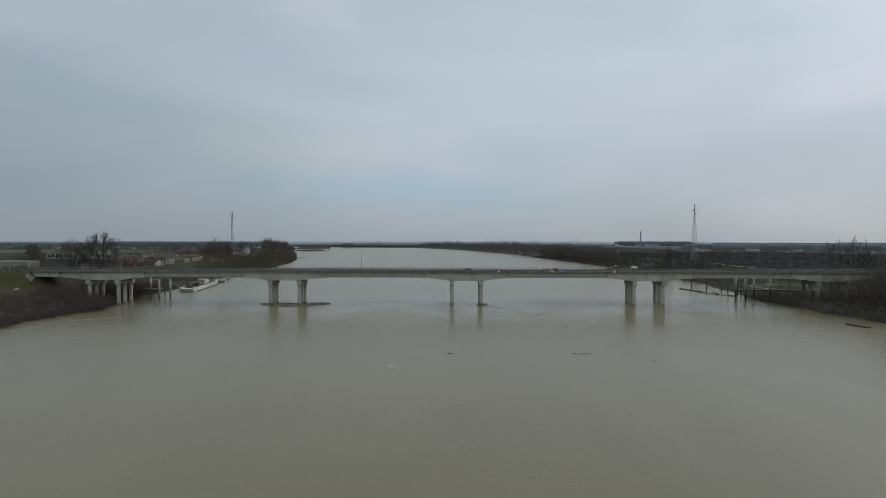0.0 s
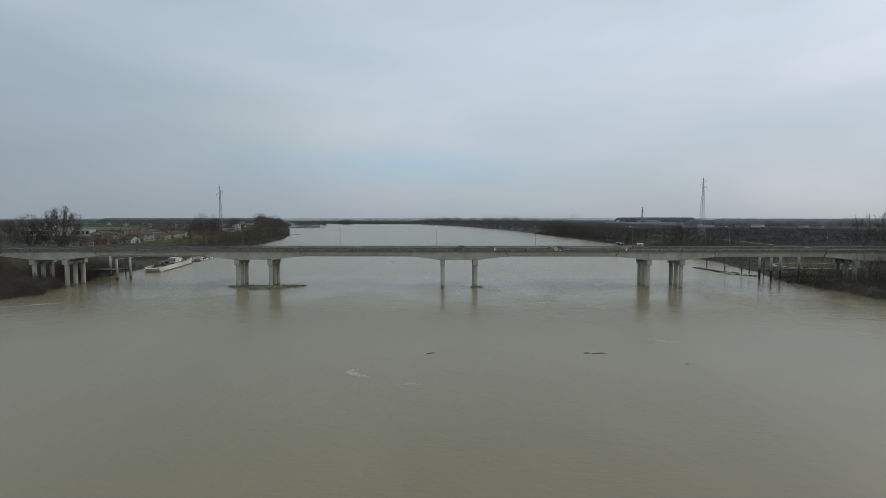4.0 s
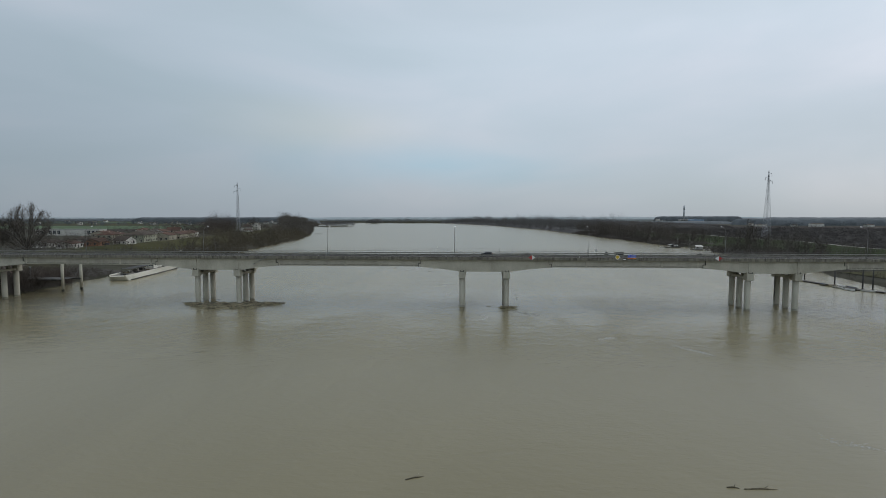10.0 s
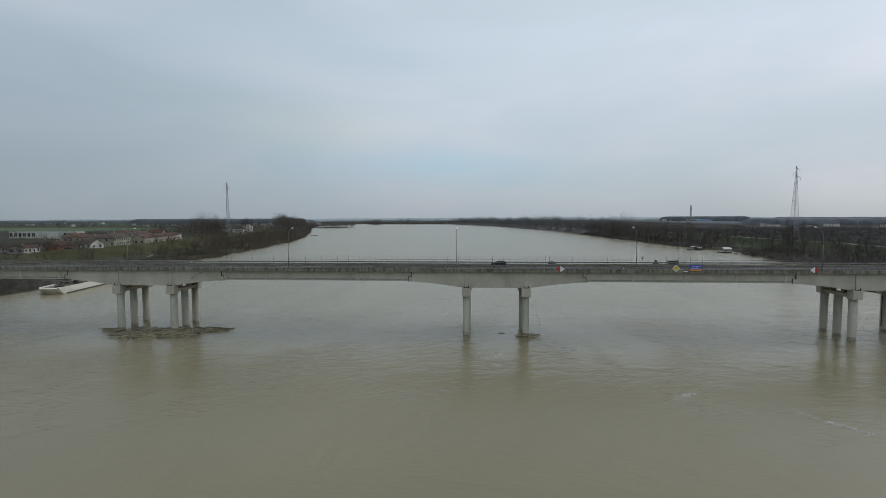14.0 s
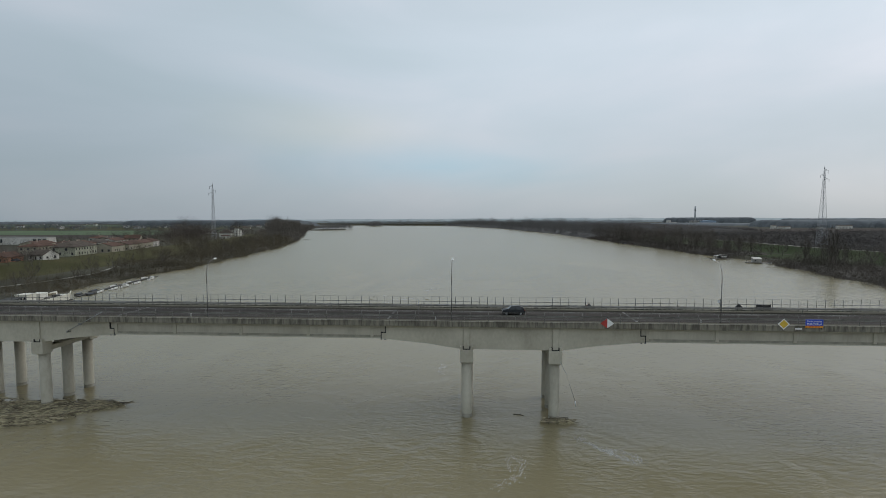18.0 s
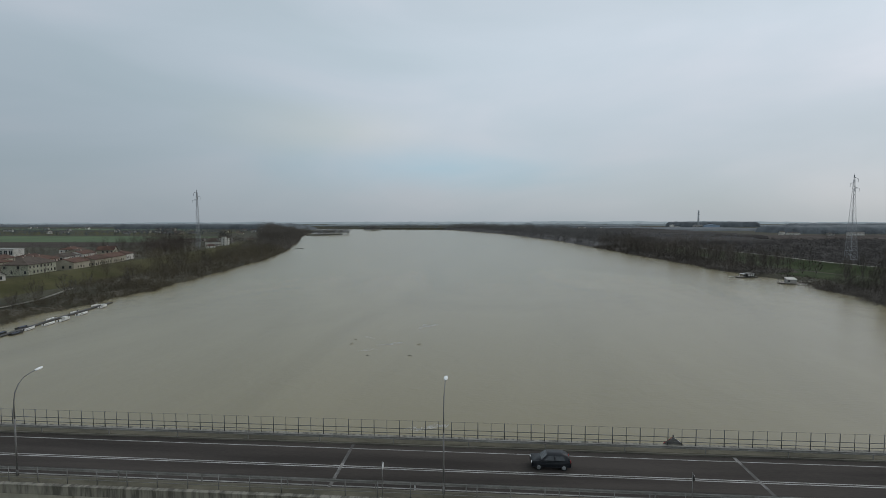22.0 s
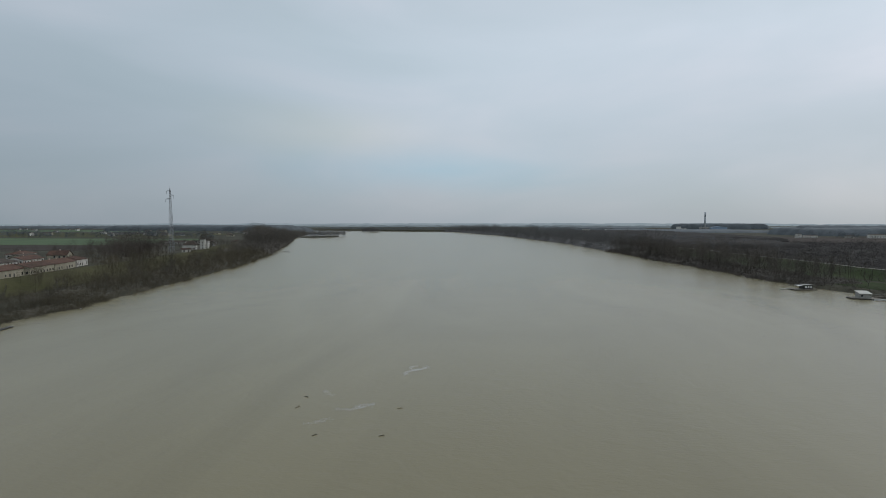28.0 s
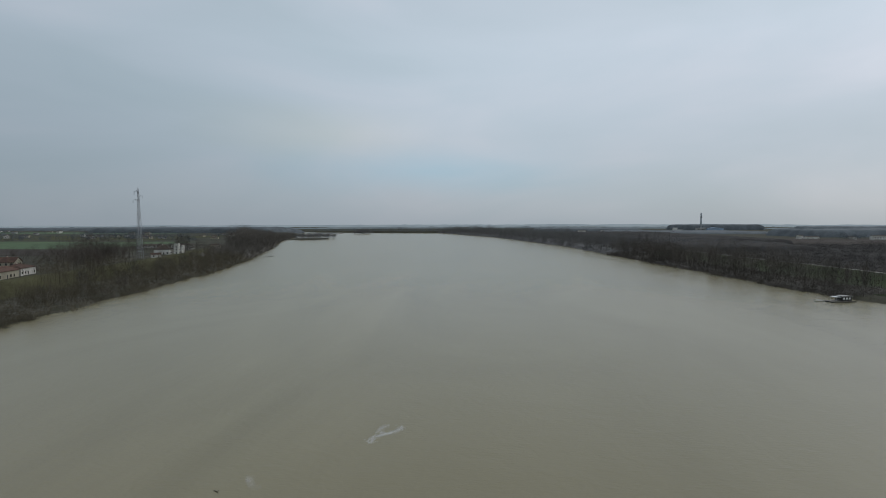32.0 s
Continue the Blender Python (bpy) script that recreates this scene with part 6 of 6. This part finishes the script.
def motor_boat(x, y, turn, ln, covered, cabin):
    paint = HULLDARK if covered else BOATWHITE
    b = thing("motor_boat", ("white motor boat with a small cabin" if cabin else "small dark boat under a grey cover" if covered else "small open white boat at the jetty"), "boat", x, y, 0.0, turn)
    under("hull", hull_mesh("hull", paint, ln, ln * 0.29, 0.5, 0.25, 0.5, 0.12, 0.85, 0.35), b)
    under("rubbing_strake", hull_mesh("rubbing_strake", HULLDARK, ln * 1.005, ln * 0.295, 0.1, 0.2, 0.5, 0.1, 0.85), b, "dark waterline band")
    if cabin:
        c = under("cabin", boxes_mesh("cabin", BOATWHITE, [(-ln * 0.1, ln * 0.1, -ln * 0.06, ln * 0.16, 0.35, 1.3), (-ln * 0.105, ln * 0.105, -ln * 0.14, ln * 0.17, 1.3, 1.38)], 0.06), b)
        under("windscreen", box_mesh("windscreen", GLASS, -ln * 0.1, ln * 0.1, ln * 0.161, ln * 0.166, 0.85, 1.22), c)
    elif covered:
        under("cover", extrude_profile("cover", TARP, [(-ln * 0.13, 0.51), (ln * 0.13, 0.51), (0, 0.78)], -ln * 0.4, ln * 0.2), b, "grey tarpaulin cover")
    else:
        under("thwart", boxes_mesh("thwart", DECKWOOD, [(-ln * 0.125, ln * 0.125, -ln * 0.2, -ln * 0.13, 0.3, 0.36), (-ln * 0.125, ln * 0.125, ln * 0.06, ln * 0.13, 0.3, 0.36)]), b)
    under("outboard", boxes_mesh("outboard", RUBBER, [(-0.18, 0.18, -ln * 0.53, -ln * 0.49, 0.25, 0.72), (-0.06, 0.06, -ln * 0.53, -ln * 0.5, -0.5, 0.3)], 0.03), b)


BOATS = [(-149.2, 345, 1, 5.2, 1, 0), (-154.5, 344, -168, 5.0, 1, 0), (-151.2, 352, 10, 5.4, 0, 0), (-155.6, 353, -170, 5.6, 1, 0), (-151.5, 360.5, 8, 6.0, 0, 0), (-152.6, 368.5, 12, 7.2, 0, 1), (-158.6, 369, -170, 5.5, 0, 0), (-155.2, 380.5, 8, 6.8, 0, 0), (-161.2, 383, -168, 5.2, 0, 0), (-159.4, 397, 14, 6.5, 0, 1), (-165.6, 400, -170, 6.0, 0, 0)]
for bt in BOATS:
    motor_boat(*bt)


def mooring_pile(x, y, tall, pale, label="dark wooden mooring pile standing in the river"):
    p = thing("mooring_pile", label, "pile", x, y, 0)
    under("shaft", tube_mesh("shaft", HULLDARK, [(0, 0, -5), (0, 0, tall)], [0.46, 0.44] if pale else [0.26, 0.24], 10), p)
    if pale:
        under("sleeve", tube_mesh("sleeve", CONCRETE, [(0, 0, tall * (0.42 if x > 0 else 0.1)), (0, 0, tall + 0.05)], [0.5, 0.5], 12), p, "pale concrete upper sleeve")
    else:
        under("collar", tube_mesh("collar", STEEL, [(0, 0, tall - 0.3), (0, 0, tall + 0.02)], [0.32, 0.32], 10), p)


for x, y, t, c in ((157.6, 257.7, 10.5, 1), (158.4, 250.5, 10.5, 1), (164.5, 253.5, 10.5, 1), (171.5, 251.5, 10.5, 1), (158.9, 307, 7, 0), (157.6, 286.5, 8.5, 0), (159.2, 274.1, 9.5, 0), (163, 274.3, 9.5, 0), (164.5, 268, 9.0, 0), (167, 269, 9.0, 0), (168.6, 266.5, 9.0, 0), (-139, 249.5, 9.6, 1), (-136.6, 255.3, 9.6, 1), (-144.4, 264, 9.5, 0), (-151.8, 264, 9.5, 1), (-154, 252, 9.0, 0)):
    mooring_pile(x, y, t, c)
stage = thing("landing_platform", "dark raised landing platform between piles", "landing stage")
under("beam", boxes_mesh("beam", STAGEWOOD, [(-155, -136.4, 254.6, 255.0, 4.2, 4.6), (-155, -139, 249.3, 249.7, 4.2, 4.6)], 0.03), stage)
for k in range(30):
    under("plank", box_mesh("plank", STAGEWOOD, -155 + k * 0.55, -154.5 + k * 0.55, 249.2, 255.2, 4.601, 4.68), stage)
under("handrail", boxes_mesh("handrail", DARKSTEEL, [(-155, -138.6, 249.2, 249.26, 5.6, 5.66)] + [(-155 + k * 2, -154.94 + k * 2, 249.2, 249.26, 4.68, 5.6) for k in range(9)]), stage)


quay = thing("landing_platform", "dark raised walkway from the piles to the bank", "landing stage")
under("beam", boxes_mesh("beam", STAGEWOOD, [(158.2, 186, 256.2, 256.6, 4.0, 4.4), (158.2, 186, 258.8, 259.2, 4.0, 4.4)], 0.03), quay)
walk_board = box_mesh("plank", STAGEWOOD, 0, 0.5, 256.0, 259.4, 4.401, 4.48)
for k in range(50):
    under("plank", walk_board, quay, at=pose(158.3 + k * 0.55, 0, 0))
under("handrail", boxes_mesh("handrail", DARKSTEEL, [(158.2, 186, 256.0, 256.06, 5.4, 5.46)] + [(158.3 + k * 2.3, 158.36 + k * 2.3, 256.0, 256.06, 4.48, 5.4) for k in range(13)]), quay)


def float_house(x, y, turn, dark, label):
    h = thing("houseboat", label, "houseboat", x, y, 0, turn)
    under("float", box_mesh("float", HULLDARK, -6.5, 6.5, -2.6, 2.6, -0.3, 0.5, 0.05), h)
    under("deck", box_mesh("deck", DECKWOOD, -6.6, 6.6, -2.7, 2.7, 0.501, 0.58), h)
    a, b = (-0.5, 4.6) if dark else (-2.9, 2.1)
    mat = HULLDARK if dark else PLASTER["grey"]
    c = under("cabin", box_mesh("cabin", mat, a, b, -2.0, 2.0, 0.581, 2.9), h, "dark plank cabin" if dark else "pale grey cabin")
    if dark:
        under("roof", extrude_profile("roof", PLASTER["grey"], [(a - 0.2, 2.9), (b + 0.2, 2.9), (b + 0.2, 3.0), ((a + b) / 2, 3.15), (a - 0.2, 3.0)], -2.2, 2.2), c, "low flat roof")
    else:
        v = [(x, y, z) for x in (a - 0.3, b + 0.3) for y, z in ((-2.4, 2.75), (-2.4, 2.87), (2.4, 3.92), (2.4, 3.8))]
        under("roof", raw_mesh("roof", v, [(0, 1, 2, 3), (7, 6, 5, 4), (1, 5, 6, 2), (0, 3, 7, 4), (0, 4, 5, 1), (3, 2, 6, 7)], PLASTER["white"]), c, "white sheet roof sloping to the river")
        v = [(x, y, z) for x in (a + 0.003, b - 0.003) for y, z in ((-1.99, 2.9), (1.99, 2.9), (1.99, 3.68))]
        under("gable", raw_mesh("gable", v, [(0, 1, 2), (5, 4, 3), (0, 2, 5, 3), (1, 4, 5, 2), (0, 3, 4, 1)], mat), c)
    for k in range(3 if dark else 1):
        under("window", box_mesh("window", LAMPHEAD if dark else GLASS, a + 0.6 + k * 1.5, a + 1.4 + k * 1.5, -2.05, -2.001, 1.4, 2.3), c)
    if dark:
        under("awning", boxes_mesh("awning", LAMPHEAD, [(-3.6, -0.9, -1.9, 1.9, 2.5, 2.6), (-3.5, -3.4, -1.8, -1.7, 0.58, 2.5), (-3.5, -3.4, 1.7, 1.8, 0.58, 2.5)]), h, "white canvas awning on posts")
    else:
        under("flagpole", tube_mesh("flagpole", DARKSTEEL, [(-6.2, 0, 0.5), (-8.6, 0, 5.4)], [0.1, 0.07], 6), h)
    under("railing", boxes_mesh("railing", STEEL, [(-6.5, -2, -2.62, -2.56, 1.4, 1.46)] + [(-6.5 + k * 1.1, -6.44 + k * 1.1, -2.62, -2.56, 0.58, 1.4) for k in range(5)]), h)


float_house(188.5, 535.5, 8, True, "dark houseboat with a white awning by the bank")
float_house(198, 503, -8, False, "pale floating hut with a white sloping roof")
buoy = thing("river_buoy", "small white plastic float at the bank", "buoy", -169.6, 446, 0.1)
bm = bmesh.new()
bmesh.ops.create_uvsphere(bm, u_segments=14, v_segments=9, radius=0.42)
for q in bm.verts:
    q.co.z *= 0.8
under("float", bm_mesh("float", bm, BOATWHITE, True), buoy)
under("eyelet", tube_mesh("eyelet", DARKSTEEL, [(0, 0, 0.3), (0, 0, 0.5)], [0.06, 0.05], 8), buoy)
gang = thing("gangway", "narrow plank gangway from the bank to the hut", "gangway", 209, 506, 1.1, 12)
for k in range(20):
    under("plank", box_mesh("plank", DECKWOOD, -5 + k * 0.5, -4.55 + k * 0.5, -0.7, 0.7, -0.1, 0.0), gang)
under("rail", boxes_mesh("rail", STEEL, [(-5, 5, -0.72, -0.66, 0.9, 0.96), (-5, 5, 0.66, 0.72, 0.9, 0.96)]), gang)
motor_boat(158.2, 283, 8, 5.5, 0, 0)
motor_boat(158.3, 278.5, 5, 4.6, 1, 0)
motor_boat(154.2, 279.5, -176, 4.4, 0, 0)
motor_boat(154.0, 273.5, -172, 4.8, 0, 0)
motor_boat(153.6, 286.5, -174, 4.2, 1, 0)
motor_boat(158.5, 270.2, -150, 4.6, 0, 0)
motor_boat(201.5, 497.5, -85, 6.5, 0, 0)
motor_boat(179.5, 536.5, 92, 5.0, 0, 0)
motor_boat(178, 745, 95, 5.5, 1, 0)


# ---------------------------------------------------------------- driftwood
def drift_raft(x, y, rx, ry, logs, seed, label):
    """A raft of litter with logs and branches lying across it."""
    rng = np.random.default_rng(seed)
    r = thing("driftwood_raft", label, "driftwood", x, y, 0)
    n = 44
    rings = []
    v, f = [(0, 0, 0.45)], []
    for j in range(1, 6):
        k = j / 5
        for i in range(n):
            a = i * math.tau / n
            wob = 1 + 0.22 * noise.noise((math.cos(a) * 2.2 + seed, math.sin(a) * 2.2, 0))
            zz = 0.42 * (1 - k ** 3) + 0.3 * noise.noise((k * 6 * math.cos(a), k * 6 * math.sin(a), seed)) * (1 - k) - (0.25 if j == 5 else 0)
            v.append((rx * k * wob * math.cos(a), ry * k * wob * math.sin(a), zz))
    for i in range(n):
        f.append((0, 1 + i, 1 + (i + 1) % n))
        for j in range(4):
            a, b = 1 + j * n + i, 1 + j * n + (i + 1) % n
            f.append((a, a + n, b + n, b))
    under("litter", raw_mesh("litter", v, f, MUD, smooth=True), r, "matted reeds and twigs")
    for k in range(logs):
        a, q = rng.uniform(0, math.tau), math.sqrt(rng.uniform(0, 1)) * 0.95
        px, py = rx * q * math.cos(a), ry * q * math.sin(a)
        ln = rng.uniform(0.6, 4.0) * (0.7 if q > 0.7 else 1)
        t = rng.normal(0.14, 0.24)
        dx, dy = math.cos(t) * ln / 2, math.sin(t) * ln / 2
        z = 0.28 * (1 - q) + rng.uniform(0.1, 0.35)
        rad = rng.uniform(0.03, 0.1) * (1.7 if k % 9 == 0 else 1)
        under("log", tube_mesh("log", DRIFT, [(px - dx, py - dy, z), (px, py + rng.normal(0, 0.15), z + 0.1), (px + dx, py + dy, z + rng.uniform(-0.15, 0.25))], [rad, rad * 0.9, rad * 0.5], 6), r)
    return r


drift_raft(-63.8, 225.8, 12.5, 6.4, 190, 4, "large raft of driftwood caught against bridge piers")
drift_raft(-53.2, 229.6, 5.6, 2.4, 64, 5, "tail of driftwood trailing from the raft")
drift_raft(-76.2, 227.8, 3.0, 1.0, 22, 6, "strip of driftwood beside the pier")
drift_raft(154.4, 284, 1.2, 6.0, 40, 11, "driftwood and litter caught along the jetty")
drift_raft(23.4, 228.2, 2.6, 1.0, 26, 7, "small pile of driftwood at a pier foot")
for x, y, t, ln in ((17.6, 230.6, -12, 1.6), (43.2, 128.5, 4, 3.4), (7.6, 128.2, 25, 2.0), (40.5, 128.6, 0, 1.2), (58, 121, 0, 1.0), (-48.2, 231.5, 20, 1.4), (-30.5, 340, 60, 1.5), (-30.8, 346, -30, 1.2), (-9.1, 341, 20, 1.2), (-22.4, 327, 50, 1.1), (-10.2, 327.6, 10, 1.2)):
    lg = thing("drifting_log", "dark log drifting on the river", "log", x, y, 0, t)
    under("stem", tube_mesh("stem", DRIFT, [(-ln / 2, 0, 0.02), (0, 0.08, 0.06), (ln / 2, -0.05, 0.02)], [0.08, 0.09, 0.04], 7), lg)
    under("branch", tube_mesh("branch", DRIFT, [(0.1 * ln, 0.05, 0.06), (0.3 * ln, 0.3, 0.3)], [0.05, 0.02], 5), lg)


def foam_patch(x, y, rx, ry, turn, seed, n):
    """Fine flecks of froth drawn out along one or two curling lines on the water, each a low uneven cap."""
    rng = np.random.default_rng(seed)
    v, f = [], []
    for i in range(n * 2):
        bend = i % 3
        u = rng.uniform(-1, 1)
        if bend < 2:
            cx, cy = rx * u, ry * (0.8 * math.sin(u * 2.4 + seed) - 0.2) + rng.normal(0, 0.22 + 0.3 * abs(u))
        else:
            a = 2.2 + u * 1.7
            cx, cy = rx * (0.5 + 0.42 * math.cos(a)), ry * (0.9 * math.sin(a)) + rng.normal(0, 0.3)
        cx += rng.normal(0, 0.4)
        s = rng.uniform(0.02, 0.1)
        b = len(v)
        v.append((cx, cy, 0.03))
        for k in range(6):
            t = k * math.tau / 6
            w = s * rng.uniform(0.4, 1.2)
            v.append((cx + w * math.cos(t) * 1.7, cy + w * math.sin(t) * 0.8, 0.006))
        f += [(b, b + 1 + k, b + 1 + (k + 1) % 6) for k in range(6)]
    thing("foam_patch", "pale curling lines of froth on brown water", "foam", x, y, 0, turn, kind="stuff", me=raw_mesh("foam_patch", v, f, FOAM))


foam_patch(-5.6, 114.5, 2.8, 1.1, 120, 1, 420)
foam_patch(4.6, 109, 1.6, 0.7, 10, 2, 60)
foam_patch(-9.8, 367.5, 4.2, 2.0, 75, 3, 620)
foam_patch(-24, 333, 2.2, 0.8, 40, 4, 70)
foam_patch(-18.5, 341, 4.2, 0.9, 25, 5, 300)
foam_patch(0.4, 279, 3.4, 1.2, 0, 6, 320)
foam_patch(-27, 349, 2.0, 0.8, 110, 7, 70)
foam_patch(62, 139, 5.0, 0.8, 160, 8, 90)
foam_patch(28.5, 219.5, 5.0, 0.9, -38, 10, 420)
foam_patch(15.5, 213, 4.5, 1.2, 70, 11, 160)
foam_patch(58.8, 183, 4.2, 0.5, -64, 12, 200)
foam_patch(43.5, 191.5, 2.6, 1.0, 10, 13, 120)
foam_patch(3.7, 254, 3.5, 1.0, 80, 14, 160)
foam_patch(-124, 185, 9.0, 0.5, 35, 9, 130)


# ---------------------------------------------------------------- the car on the bridge
def hatchback(x, y, z, turn, paint, label):
    car = thing("car", label, "car", x, y, z, turn)
    side = [(-1.85, 0.32), (-1.9, 0.62), (-1.8, 0.86), (-0.95, 0.98), (-0.35, 1.42), (0.95, 1.46), (1.55, 1.3), (1.83, 0.9), (1.86, 0.35)]
    bm = bmesh.new()
    ringsv = []
    for yy, k in ((-0.8, 0.0), (-0.78, 1.0), (0.78, 1.0), (0.8, 0.0)):
        ringsv.append([bm.verts.new((px, yy * (0.82 if pz > 1.1 else 1.0), pz if k else max(0.34, min(pz, 0.9)))) for px, pz in side])
    n = len(side)
    for a, b in zip(ringsv, ringsv[1:]):
        for i in range(n):
            bm.faces.new((a[i], a[(i + 1) % n], b[(i + 1) % n], b[i]))
    bm.faces.new(ringsv[0])
    bm.faces.new(ringsv[-1][::-1])
    bmesh.ops.recalc_face_normals(bm, faces=bm.faces)
    bmesh.ops.bevel(bm, geom=[e for e in bm.edges if e.calc_length() > 0.2], offset=0.07, segments=2, affect="EDGES")
    body = under("body", bm_mesh("body", bm, paint, True), car)
    for s in (-1, 1):
        glass = [(-0.7, 1.0, 0.8), (1.3, 1.0, 0.8), (1.12, 1.36, 0.655), (-0.28, 1.36, 0.655)]
        vv = [(gx, s * (gy + o), gz) for o in (0.0, 0.012) for gx, gz, gy in glass]
        ff = [(0, 1, 2, 3), (4, 5, 6, 7), (0, 1, 5, 4), (1, 2, 6, 5), (2, 3, 7, 6), (3, 0, 4, 7)]
        under("side_window", raw_mesh("side_window", vv, ff, CARGLASS), body)
        under("door_pillar", box_mesh("door_pillar", paint, 0.28, 0.36, min(s * 0.64, s * 0.815), max(s * 0.64, s * 0.815), 0.98, 1.37), body)
    under("windscreen", raw_mesh("windscreen", [(-0.94, -0.66, 1.015), (-0.94, 0.66, 1.015), (-0.39, 0.58, 1.43), (-0.39, -0.58, 1.43)], [(0, 1, 2, 3)], CARGLASS), body)
    for wx in (-1.2, 1.18):
        for s in (-1, 1):
            tyre = under("wheel", tube_mesh("wheel", TYRE, [(wx, s * 0.6, 0.3), (wx, s * 0.82, 0.3)], [0.3, 0.3], 16, False), car)
            under("rim", tube_mesh("rim", STEEL, [(wx, s * 0.821, 0.3), (wx, s * 0.835, 0.3)], [0.19, 0.17], 12, False), tyre)
    for s in (-1, 1):
        under("headlight", box_mesh("headlight", LAMPHEAD, -1.9, -1.8, s * 0.6 - 0.14, s * 0.6 + 0.14, 0.64, 0.78, 0.02), car)
        under("tail_light", box_mesh("tail_light", RED, 1.79, 1.87, s * 0.66 - 0.1, s * 0.66 + 0.1, 0.72, 0.98, 0.02), car)


hatchback(17.0, 235.4, ZR + 0.003, 0, CARPAINT, "small dark grey hatchback car on the bridge")
PARKED = (("white", BOATWHITE), ("silver grey", STEEL), ("dark blue", TARP), ("white", BOATWHITE))
for k, (x, y, turn) in enumerate(((-266, 376, 98), (-270, 382, 101), (-247, 409, 12), (-273, 418, 100), (-233, 300, 5), (-238, 304, 5), (-226, 299, 8))):
    hatchback(x, y, height(x, y) + 0.45, turn, PARKED[k % 4][1], PARKED[k % 4][0] + " car parked beside the village houses")
